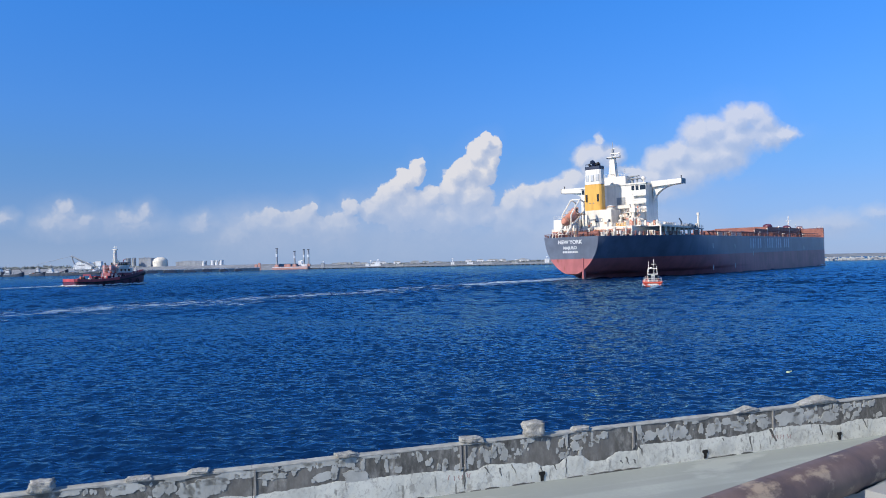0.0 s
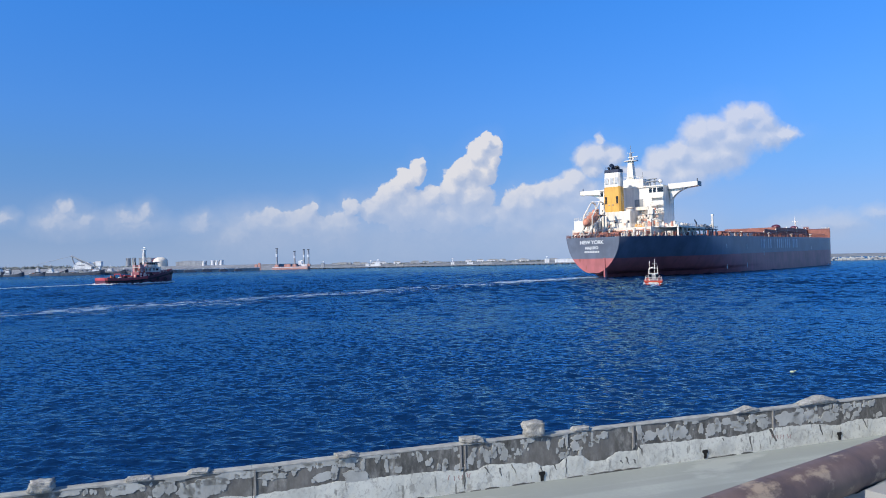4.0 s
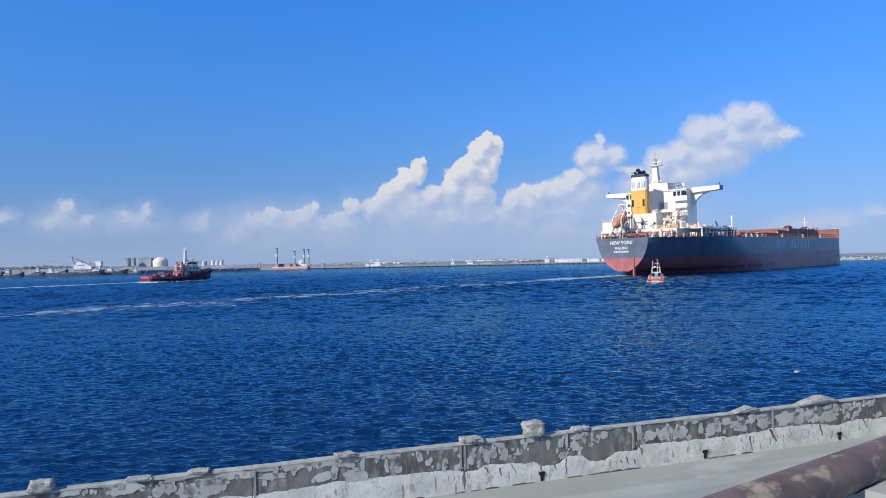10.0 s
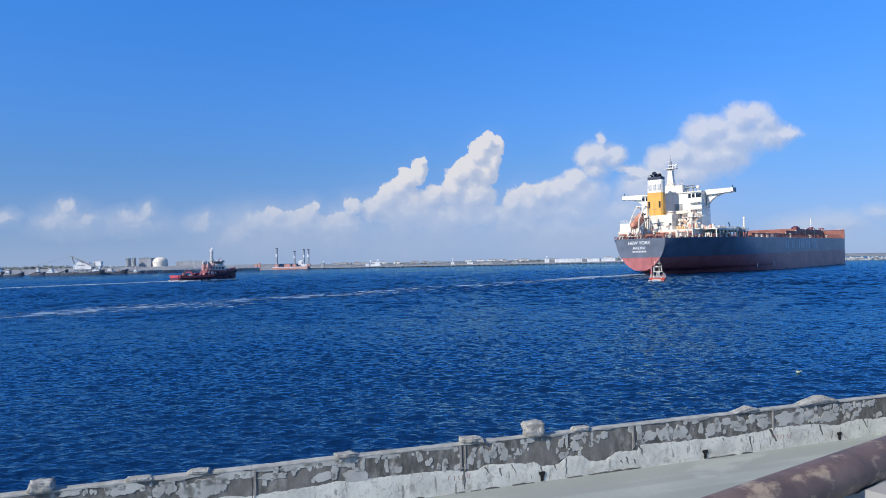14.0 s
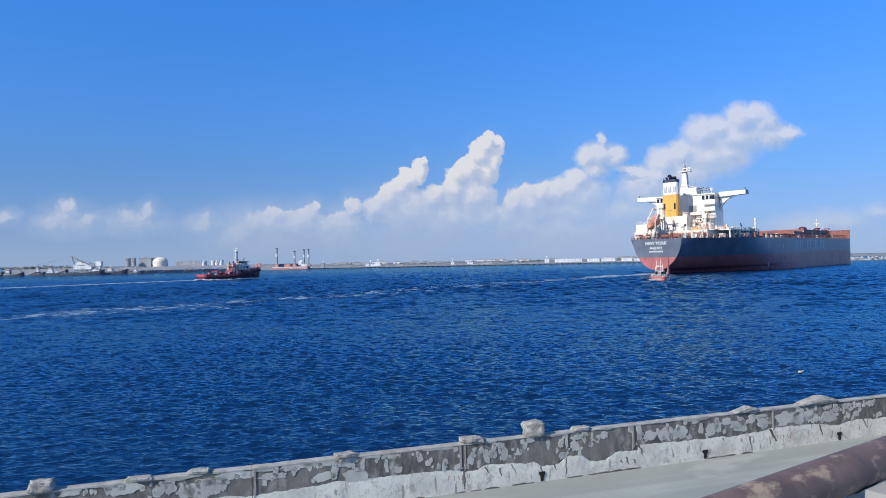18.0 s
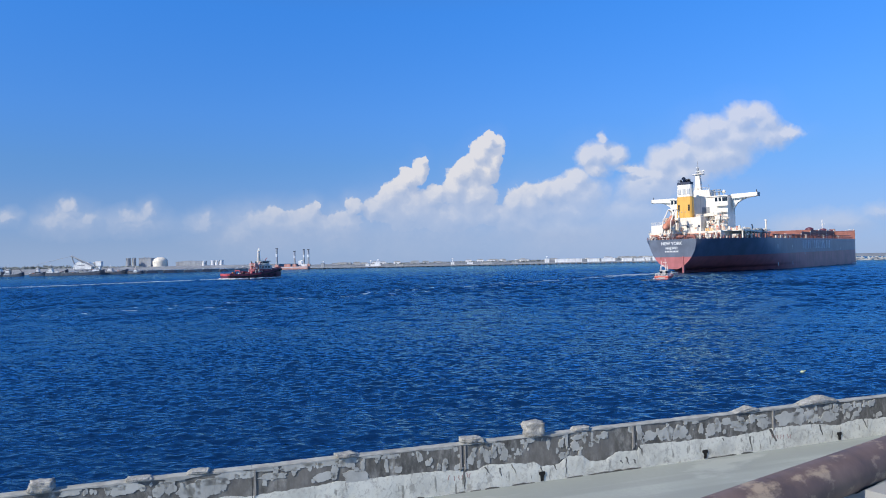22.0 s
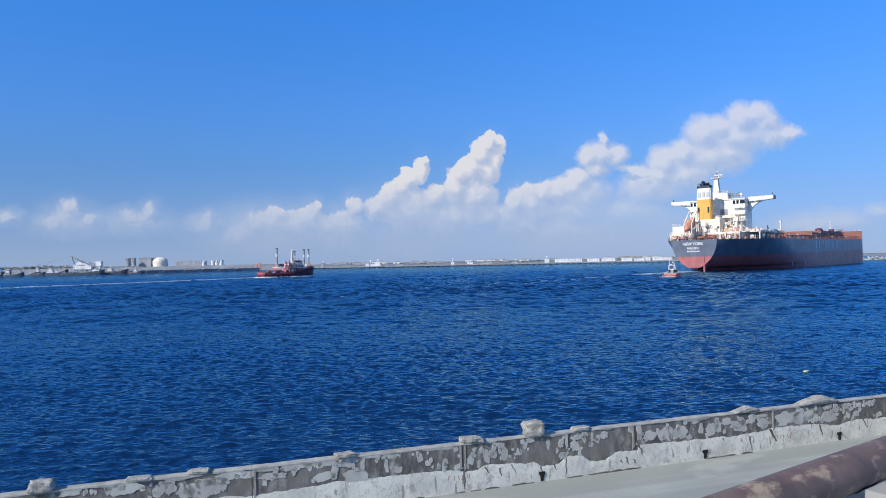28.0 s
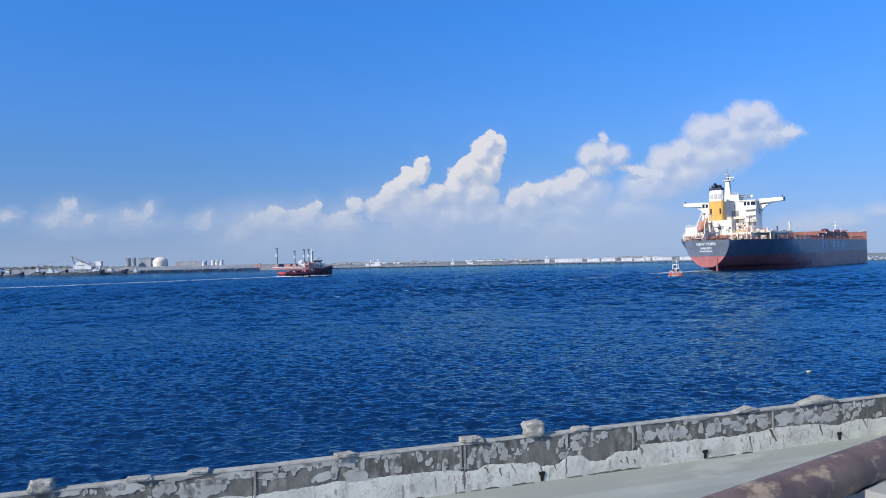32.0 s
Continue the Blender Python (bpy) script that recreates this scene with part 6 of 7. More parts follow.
def pier(name, a, b, deck_z, width, step, label, pile_mat, skirt=0.0):
    """A deck on piles with a kerb; the gaps between the bents stay open."""
    a, b = Vector((*a, 0)), Vector((*b, 0))
    d = b - a
    m = pose(a.x, a.y, 0, 0, 0, math.degrees(math.atan2(d.y, d.x)))
    p = thing(name, label, "pier", m, kind="structure")
    n = d.length
    part("deck", Shape().box(0, n, 0, width, deck_z - 0.9, deck_z), M_CONC, p)
    part("kerb", Shape().box(0, n, -0.25, 0.0, deck_z - 1.3, deck_z + 0.35), M_FARQUAY, p)
    x = step * 0.5
    pile = None
    while x < n:
        s = None
        if pile is None:
            s = Shape().box(-step * 0.22, step * 0.22, 0.6, width - 0.6, -3.0, deck_z - 0.9)
            pile = part("bent", s, pile_mat, p)
            pile.matrix_basis = pose(x, 0, 0)
        else:
            twin(pile, pose(x, 0, 0))
        x += step
    return p


CAISSONS = [(76, 93), (98, 113), (118, 130), (131, 148), (155, 175), (183, 202), (209, 223), (234, 247), (256, 268)]


def build_jetty():
    """A concrete jetty with a solid skirt; dark caissons with sloping ends stand along its face."""
    a, b = Vector((-545, 935, 0)), Vector((-285, 1075, 0))
    n = (b - a).length
    m = pose(a.x, a.y, 0, 0, 0, math.degrees(math.atan2(b.y - a.y, b.x - a.x)))
    p = thing("jetty", "pale grey concrete jetty with dark caissons along its face", "pier", m, kind="structure")
    part("deck", Shape().box(0, n, 0, 12.0, 3.9, 4.7), M_CONC, p)
    part("kerb", Shape().box(0, n, -0.3, 0.0, 4.2, 5.1), M_SHED, p)
    part("skirt", Shape().box(0, n, 1.0, 11.0, -3.0, 3.9), M_CONC, p)
    for k in range(10):
        part("lamp_post", Shape().tube((12 + 29 * k, 6, 4.6), (12 + 29 * k, 6, 10.5), 0.18, n=5).box(11 + 29 * k, 13 + 29 * k, 5.8, 6.2, 10.3, 10.6), M_GREY, p)
    for k, (x0, x1) in enumerate(CAISSONS):
        w = x1 - x0
        h = 3.9 + 0.5 * math.sin(2.3 * k)
        rings = []
        for u, f in ((0.0, 0.25), (0.05, 0.62), (0.14, 0.92), (0.3, 1.0), (0.62, 0.95), (0.85, 0.7), (1.0, 0.2)):
            x = w * u
            rings.append([(x, -4.5, -3.0), (x, -4.2, h * f - 0.4), (x, -3.6, h * f), (x, 0.9, h * f), (x, 0.9, -3.0)])
        c = thing("caisson", "dark weathered caisson with sloping ends against the jetty", "caisson", m @ pose(x0, 0, 0), "caissons along the jetty")
        part("body", Shape().loft(rings), M_DARKSTEEL, c)
        part("cap", Shape().box(w * 0.2, w * 0.7, -3.4, 0.6, h - 0.1, h + 0.45), M_TANK, c)
        for j in range(2):
            part("bollard", Shape().tube((w * (0.3 + 0.25 * j), -2.8, h + 0.4), (w * (0.3 + 0.25 * j), -2.8, h + 1.3), 0.3, n=7), M_DARKSTEEL, c)


build_jetty()
pier("breakwater_pier", (-300, 1250), (395, 962), 2.6, 14.0, 9.0, "long low harbour pier with pale deck edge", M_DARKSTEEL)
# rubble mole beyond the bow
s = Shape()
rng = random.Random(12)
for k in range(900):
    x, t = rng.uniform(285, 620), rng.uniform(-1, 1)
    c = (x, 668 + 7 * t, 3.0 * (1 - abs(t)) - 0.4 + rng.uniform(-0.2, 0.3))
    r = rng.uniform(0.9, 1.9)
    v = [(c[0] + r * a * rng.uniform(0.7, 1.2), c[1] + r * b * rng.uniform(0.7, 1.2), c[2] + r * 0.8 * d) for a, b, d in ((1, 0, 0), (-1, 0, 0), (0, 1, 0), (0, -1, 0), (0, 0, 1), (0, 0, -1))]
    s.add(v, [(0, 2, 4), (2, 1, 4), (1, 3, 4), (3, 0, 4), (2, 0, 5), (1, 2, 5), (3, 1, 5), (0, 3, 5)])
solid("rubble_mole", s, M_CONC, "low grey rubble breakwater", "breakwater", kind="stuff")


def at_far(deg, depth, z=0.0, turn=0.0):
    x, y = spot(deg, depth)
    return pose(x, y, z, 0, 0, turn)


# storage tanks, silos and sheds on the reclaimed shore
def tank(deg, depth, z, r, h, mat, label, dome=0.0):
    t = thing("storage_tank", label, "tank", at_far(deg, depth, z), "storage tanks")
    part("shell", Shape().tube((0, 0, 0), (0, 0, h), r, n=32), mat, t, smooth=False)
    if dome:
        part("dome_roof", Shape().dome((0, 0, h), r * 0.995, dome, 32, 8), mat, t, smooth=True)
    else:
        part("roof_rim", Shape().tube((0, 0, h), (0, 0, h + 0.5), r * 1.01, r * 0.8, 32), mat, t)
    part("stair", Shape().way([(-r - 0.6, -1, 0), (-r * 0.4 - 0.6, -r * 0.95, h)], 0.5, 5), M_GREY, t)
    return t


def block(name, deg0, deg1, depth, z, h, deep, mat, label, category, roof=None, bays=0, rise=0.06):
    x0, x1 = spot(deg0, depth)[0], spot(deg1, depth)[0]
    b = thing(name, label, category, pose(x0, depth, z))
    w = x1 - x0
    part("wall", Shape().box(0, w, 0, deep, 0, h), mat, b)
    part("roof", Shape().slab([(-0.3, h), (w + 0.3, h), (w + 0.3, h + 0.3), (w / 2, h + 0.3 + rise * min(w, 30)), (-0.3, h + 0.3)], -0.3, deep + 0.3, "y"), roof or mat, b)
    for k in range(bays):
        c = w * (k + 0.5) / bays
        part("bay_door", Shape().box(c - w / bays * 0.28, c + w / bays * 0.28, -0.12, 0.02, 0.1, h * 0.6), M_TANK, b)
    return b


tank(-24.46, 1290, 10.5, 4.2, 16.5, M_TANK, "tall grey storage silo on the far shore")
tank(-24.07, 1290, 10.5, 3.4, 16.5, M_CONC, "tall pale storage silo on the far shore")
block("warehouse", -23.74, -22.91, 1300, 10.5, 16.0, 20, M_TANK, "tall grey warehouse block on the far shore", "building")
tank(-22.23, 1290, 10.5, 13.4, 9.0, M_CREAM, "wide cream domed storage tank on the far shore", 8.5)
block("warehouse", -21.14, -19.20, 1310, 10.5, 7.8, 25, M_TANK, "long low grey warehouse on the far shore", "building", bays=6)
for k, (deg, w) in enumerate(((-19.08, 3.2), (-18.41, 4.0), (-18.11, 3.4), (-17.77, 3.8))):
    tank(deg, 1300, 10.5, w, 8.3 + 0.8 * (k % 2), M_SHED, "small white storage tank on the far shore")
for k, deg in enumerate((-26.42, -26.68)):
    tank(deg, 1300, 10.5, 5.5, 10.5 - 2 * k, M_CONC, "white storage tank on the far shore", 2.0)


# ship loader with a long boom
def loader():
    t = thing("ship_loader", "white slewing ship loader with long boom on the far quay", "crane", at_far(-27.50, 985, 4.2))
    part("machine_house", Shape().slab([(-12, 3.5), (13, 3.5), (15, 9.0), (9, 13.5), (-4, 14.5), (-11, 11.0)], -4, 4, "y"), M_SHED, t, "white sloping machinery house")
    for x in (-10, -3, 4, 11):
        part("portal_leg", Shape().box(x - 0.9, x + 0.9, -4.5, -3.2, 0, 3.6), M_TANK, t)
        part("portal_leg", Shape().box(x - 0.9, x + 0.9, 3.2, 4.5, 0, 3.6), M_TANK, t)
    part("walkway", Shape().box(-13, 15, -4.8, -4.1, 3.3, 3.8), M_TANK, t)
    part("house_window", Shape().box(-6, 4, -4.12, -3.9, 8.5, 10.0), M_TANK, t)
    part("tower", Shape().way([(-10, -4.4, 11), (-14, -4.4, 23.0)], 0.9, 6).way([(2, -4.4, 13), (-14, -4.4, 23.0)], 0.6, 6), M_TANK, t)
    part("boom", Shape().way([(-14, -5.4, 23.0), (19, -5.4, 7.0)], 1.0, 6), M_TANK, t, "grey loader boom")
    part("stay", Shape().way([(-14, 0, 23.0), (-78, 0, 9.0)], 0.2, 5), M_TANK, t)
    part("cab", Shape().box(19, 27, -3, 3, 8, 14.5).box(21, 25, -2, 2, 0, 8), M_SHED, t)
    return t


loader()


# moored craft at the far quay
def moored(deg0, deg1, depth, free, house_at, house_h, mast_h, mat, house_mat, label, crane=False):
    """A small working vessel alongside: sheered hull with bulwark, stepped house, bridge, mast and deck gear."""
    x0 = spot(deg0, depth)[0]
    L = spot(deg1, depth)[0] - x0
    t = thing("moored_vessel", label, "boat", pose(x0, depth, 0), "craft moored at the far quay")
    b = min(5.0, L * 0.14)
    bits = random.Random(int(deg0 * 40) + 77)
    low = free * 0.55
    rings = []
    for u, w, d in ((0.0, 0.75, low * 1.15), (0.05, 0.92, low * 1.05), (0.3, 1.0, low), (0.62, 1.0, low * 1.1), (0.8, 0.85, free * 0.85), (0.92, 0.5, free * 1.1), (1.0, 0.05, free * 1.32)):
        rings.append([(L * u, -b * w, d), (L * u, -b * w * 0.85, -1.0), (L * u, b * w * 0.85, -1.0), (L * u, b * w, d)])
    part("hull", Shape().loft(rings), mat, t)
    rings = [[(L * u, -b * w - 0.08, d), (L * u, -b * w - 0.08, d + 0.35), (L * u, -b * w + 0.1, d + 0.35), (L * u, -b * w + 0.1, d)] for u, w, d in ((0.0, 0.75, low * 1.15), (0.3, 1.0, low), (0.62, 1.0, low * 1.1), (0.8, 0.85, free * 0.85), (0.97, 0.2, free * 1.24))]
    part("rubbing_strake", Shape().loft(rings), M_TANK, t)
    hx, hw = L * house_at, min(L * 0.13, 7.0)
    house = part("house", Shape().box(hx - hw, hx + hw, -b * 0.7, b * 0.7, low * 0.8, low + house_h * 0.6), house_mat, t)
    upper = part("upper_house", Shape().box(hx - hw * 0.6, hx + hw * 0.75, -b * 0.6, b * 0.6, low + house_h * 0.6, low + house_h), M_SHED, t)
    bridge = part("bridge", Shape().slab([(hx - hw * 0.4, low + house_h), (hx + hw * 0.5, low + house_h), (hx + hw * 0.62, low + house_h * 1.45), (hx - hw * 0.4, low + house_h * 1.45)], -b * 0.5, b * 0.5, "y"), M_SHED, t, "white wheelhouse")
    part("window_band", Shape().box(hx - hw * 0.42, hx + hw * 0.57, -b * 0.52, b * 0.52, low + house_h * 1.15, low + house_h * 1.33), M_GLASS, bridge)
    for k in range(4):
        x = hx - hw * 0.75 + hw * 0.5 * k
        part("porthole", Shape().box(x - 0.35, x + 0.35, -b * 0.7 - 0.06, -b * 0.7 + 0.05, low + house_h * 0.3, low + house_h * 0.3 + 0.7), M_GLASS, house)
    part("funnel", Shape().tube((hx - hw * 0.5, 0, low + house_h), (hx - hw * 0.62, 0, low + house_h * 1.5), 0.8, 0.65, 10), M_RIGRED, upper)
    part("mast", Shape().tube((hx, 0, low + house_h * 1.45), (hx, 0, low + mast_h), 0.22, 0.12, 6).tube((hx, -1.4, low + mast_h * 0.82), (hx, 1.4, low + mast_h * 0.82), 0.1, n=5), M_SHED, t)
    away = 1 if house_at < 0.5 else -1
    for k in range(8):
        x, w, h = hx + away * (hw + 1.0 + (L * 0.5) * bits.random()), bits.uniform(0.4, 1.8), bits.uniform(0.5, 2.2)
        x = min(max(x, 1.5), L * 0.9)
        part("deck_gear", Shape().box(x - w, x + w, -b * 0.7, -b * 0.2, low * 0.8, low + h), (M_SHED, M_DARKSTEEL, M_CONC, M_TANK, M_RIGRED)[k % 5], t)
    x = min(max(hx + away * L * 0.3, 2.0), L * 0.85)
    part("derrick", Shape().way([(x, 0, low), (x, 0, low + 5.5), (x + away * L * 0.16, 0, low + 6.5)], 0.24, 5), M_TANK, t)
    if crane:
        part("crane_jib", Shape().way([(L * 0.35, 0, low), (L * 0.35, 0, low + 6.5), (L * 0.75, 0, low + 7.4), (L * 0.98, 0, low + 1.5)], 0.5, 6), M_DARKSTEEL, t, "dark deck crane jib")
    return t


moored(-33.73, -32.34, 930, 5.5, 0.75, 6.5, 15.0, M_DARKSTEEL, M_TANK, "dark moored workboat with grey wheelhouse")
moored(-32.41, -31.20, 925, 4.5, 0.2, 5.0, 14.0, M_DARKSTEEL, M_TANK, "dark moored crane barge", True)
moored(-30.85, -29.88, 920, 4.5, 0.5, 5.5, 14.0, M_DARKSTEEL, M_DARKSTEEL, "dark moored harbour tug")
moored(-29.84, -28.45, 915, 6.5, 0.2, 4.5, 12.0, M_DARKSTEEL, M_SHED, "dark moored coaster with white deckhouse")
moored(-28.81, -26.08, 905, 5.5, 0.8, 3.0, 9.0, M_DARKSTEEL, M_DARKSTEEL, "long dark moored barge")
moored(-26.23, -24.48, 915, 5.6, 0.3, 3.5, 11.0, M_DARKSTEEL, M_TANK, "dark moored coaster with grey house")
moored(-24.48, -23.46, 915, 3.6, 0.5, 3.5, 9.0, M_DARKSTEEL, M_SHED, "small dark moored launch")


# jack-up barge with its legs raised
def jack_up():
    t = thing("jack_up_barge", "red and white jack-up barge with tall raised legs", "barge", at_far(-12.37, 1225, 0))
    part("hull", Shape().box(-32, 30, -9, 9, 0.2, 5.2), M_RIGRED, t, "red barge hull")
    part("white_strip", Shape().box(-32.1, 30.1, -9.1, 9.1, 3.4, 4.4), M_SHED, t)
    for deg, top, r in ((-13.52, 36.8, 1.7), (-12.12, 31.5, 1.6), (-11.38, 34.0, 1.6), (-11.02, 34.0, 1.6)):
        x = spot(deg, 1225)[0] - spot(-12.37, 1225)[0]
        leg = part("leg", Shape().tube((x, 0, 0.5), (x, 0, top), r, n=10), M_TANK, t, "grey tubular leg")
        part("white_band", Shape().tube((x, 0, top * 0.62), (x, 0, top * 0.76), r * 1.06, n=10), M_SHED, leg)
        part("leg_house", Shape().box(x - 3, x + 3, -4, 4, 5.2, 9.0), M_RIGRED, leg)
        part("leg_head", Shape().box(x - 1.8, x + 1.8, -1.8, 1.8, top, top + 1.2), M_DARKSTEEL, leg)
    part("deck_crane", Shape().way([(15, 0, 5), (15, 0, 12), (21, 0, 16), (12, 0, 13)], 0.9, 6).box(12.5, 18, -2, 2, 8, 13), M_SHED, t, "white deck crane")
    part("cabin", Shape().box(-12, -2, -5, 5, 5.2, 9.5), M_RIGRED, t)
    part("cabin", Shape().box(18, 28, -5, 5, 5.2, 9.0), M_SHED, t)
    return t


jack_up()
for deg, h in ((-15.15, 9.5), (-14.89, 11.5)):
    s = Shape().loft([[(-2.6, -2, 0), (2.6, -2, 0), (2.6, 2, 0), (-2.6, 2, 0)], [(-1.8, -1.5, h), (1.8, -1.5, h), (1.8, 1.5, h), (-1.8, 1.5, h)]])
    solid("beacon_buoy", s, M_RIGRED, "large red steel buoy stored on the jetty", "buoy", at_far(deg, 1110, 0.5), "buoys on the jetty")


# small harbour clutter along the pier
def shed(deg0, deg1, depth, z, h, mat, label):
    return block("pier_shed", deg0, deg1, depth, z, h, 6.0, mat, label, "shed", rise=0.005)


for a, b, dep, h in ((9.21, 11.34, 1062, 5.6), (11.83, 12.72, 1042, 5.4), (12.95, 13.96, 1036, 5.4), (14.53, 15.28, 1020, 5.0), (15.45, 16.23, 1018, 4.2), (16.36, 16.66, 1016, 5.2), (16.92, 18.28, 1010, 5.2), (18.99, 20.44, 995, 5.0)):
    shed(a, b, dep, 2.3, h, M_SHED, "white corrugated shed on the low pier")
for a, b, dep, h, mat in ((-10.03, -9.75, 1220, 7.5, M_TANK), (-6.41, -6.13, 1182, 5.0, M_SHED), (-5.99, -5.20, 1180, 4.0, M_SHED), (-5.57, -5.25, 1182, 8.5, M_SHED), (-3.90, -3.34, 1165, 2.5, M_CONC), (0.63, 0.91, 1125, 4.5, M_SHED),
                          (1.99, 2.45, 1118, 3.8, M_SHED), (3.11, 4.04, 1110, 3.0, M_CONC), (5.67, 6.13, 1088, 3.2, M_CONC), (8.38, 8.71, 1070, 6.5, M_SHED)):
    shed(a, b, dep, 2.3, h, mat, "small pale harbour hut on the pier")
for deg, dep, h in ((-5.39, 1184, 12.0), (-5.99, 1184, 11.0), (0.77, 1126, 11.0), (-9.84, 1222, 11.0), (8.52, 1072, 10.5), (5.99, 1090, 7.0)):
    s = Shape().tube((0, 0, 0), (0, 0, h), 0.35, 0.2, 6).box(-1.2, 1.2, -0.3, 0.3, h * 0.85, h)
    solid("light_mast", s, M_SHED, "pale harbour light mast on the pier", "mast", at_far(deg, dep, 2.3), "light masts on the pier")
# distant town behind the low land
for k in range(46):
    rg = random.Random(100 + k)
    deg = rg.uniform(-8.98, 17.94)
    w, h = rg.uniform(4, 14), rg.uniform(3, 6.5)
    x = spot(deg, 1800)[0]
    t = thing("far_house", "small pale house on the far shore", "house", pose(x, 1800 + rg.uniform(-40, 40), 5.5), "houses on the far shore")
    part("wall", Shape().box(-w, w, -5, 5, -1, h), (M_SHED, M_CONC, M_SHED, M_TANK)[k % 4], t)
    part("roof", Shape().slab([(-w - 0.4, h), (w + 0.4, h), (w * 0.6, h + 1.6), (-w * 0.6, h + 1.6)], -5.4, 5.4, "y"), M_CONC, t)


# ---- sky backdrop with cumulus ----
SHEET_Y = 4200.0


def cloud_group():
    """One field for all the cumulus heads: each head is an ellipse, and the heads melt into one another."""
    g = bpy.data.node_groups.new("cumulus_heads", "ShaderNodeTree")
    g.interface.new_socket("Vector", in_out="INPUT", socket_type="NodeSocketVector")
    g.interface.new_socket("Field", in_out="OUTPUT", socket_type="NodeSocketFloat")
    n, l = g.nodes, g.links
    gi, go = n.new("NodeGroupInput"), n.new("NodeGroupOutput")
    total = None
    for heads in (HEADS_WEST, HEADS_LOW, HEADS_RIDGE, HEADS_TOWER, HEADS_GREY, HEADS_ISLE, HEADS_EAST):
        for x, z, rx, rz in heads:
            sub = n.new("ShaderNodeVectorMath")
            sub.operation = "SUBTRACT"
            l.new(gi.outputs[0], sub.inputs[0])
            sub.inputs[1].default_value = (x, 0.0, z)
            div = n.new("ShaderNodeVectorMath")
            div.operation = "MULTIPLY"
            l.new(sub.outputs[0], div.inputs[0])
            div.inputs[1].default_value = (1.0 / rx, 0.0, 1.0 / rz)
            ln = n.new("ShaderNodeVectorMath")
            ln.operation = "LENGTH"
            l.new(div.outputs[0], ln.inputs[0])
            v = arith(n, l, "SUBTRACT", 1.0, ln.outputs["Value"])
            total = v if total is None else arith(n, l, "SMOOTH_MAX", total, v, 0.3)
    l.new(total, go.inputs[0])
    return g


HEADS_WEST = [(-2654, 335, 75, 38), (-2283, 334, 117, 75), (-2275, 386, 62, 55), (-2173, 311, 103, 51), (-2362, 302, 103, 45), (-2249, 285, 171, 55), (-1891, 312, 151, 51), (-1929, 344, 51, 41), (-1788, 344, 58, 62), (-1784, 382, 34, 34), (-1864, 277, 165, 48), (-1435, 268, 103, 45), (-1431, 302, 48, 41), (-1424, 323, 27, 31)]
HEADS_LOW = [(-985, 245, 330, 95), (-700, 250, 150, 80), (-590, 245, 130, 85), (-1143, 255, 171, 103), (-1040, 273, 137, 89), (-1019, 321, 69, 48), (-799, 316, 62, 75), (-771, 364, 38, 34), (-851, 276, 130, 82), (-1230, 222, 130, 69), (-638, 285, 31, 31), (-629, 216, 154, 75)]
HEADS_RIDGE = [(-551, 352, 55, 75), (-516, 365, 45, 48), (-414, 335, 93, 82), (-316, 402, 96, 96), (-264, 460, 69, 69), (-204, 517, 69, 69), (-124, 570, 58, 82), (-109, 618, 38, 45), (-55, 403, 103, 75), (-41, 438, 55, 41), (-215, 321, 240, 154)]
HEADS_TOWER = [(80, 462, 89, 123), (106, 545, 75, 69), (189, 584, 89, 89), (239, 666, 75, 82), (282, 727, 62, 62), (304, 772, 41, 34), (355, 739, 34, 55), (335, 643, 51, 96), (278, 562, 82, 110), (199, 398, 144, 130), (272, 293, 96, 82), (59, 270, 240, 110)]
HEADS_GREY = [(402, 273, 151, 110), (432, 352, 82, 96), (2392, 206, 137, 48), (2254, 182, 171, 48), (2668, 262, 75, 34), (542, 356, 137, 137), (851, 377, 206, 151), (612, 406, 75, 99), (698, 415, 123, 93), (784, 447, 99, 86), (575, 294, 147, 93), (815, 295, 237, 123), (470, 227, 171, 75), (744, 201, 309, 99), (1124, 275, 309, 130), (1265, 409, 230, 106)]
HEADS_ISLE = [(968, 640, 150, 92), (890, 636, 84, 80), (1066, 630, 84, 76), (985, 742, 34, 42), (940, 560, 90, 70), (830, 500, 80, 75), (1158, 553, 127, 24)]
HEADS_EAST = [(1266, 444, 206, 137), (1474, 508, 206, 137), (1753, 640, 171, 123), (1223, 507, 82, 62), (1319, 512, 106, 89), (1355, 587, 123, 106), (1470, 639, 123, 99), (1594, 754, 130, 117), (1688, 794, 99, 75), (1827, 846, 117, 106), (1918, 878, 96, 75), (1971, 822, 106, 110), (2014, 738, 123, 99), (1790, 729, 226, 130), (2093, 750, 130, 48), (1631, 615, 254, 147)]


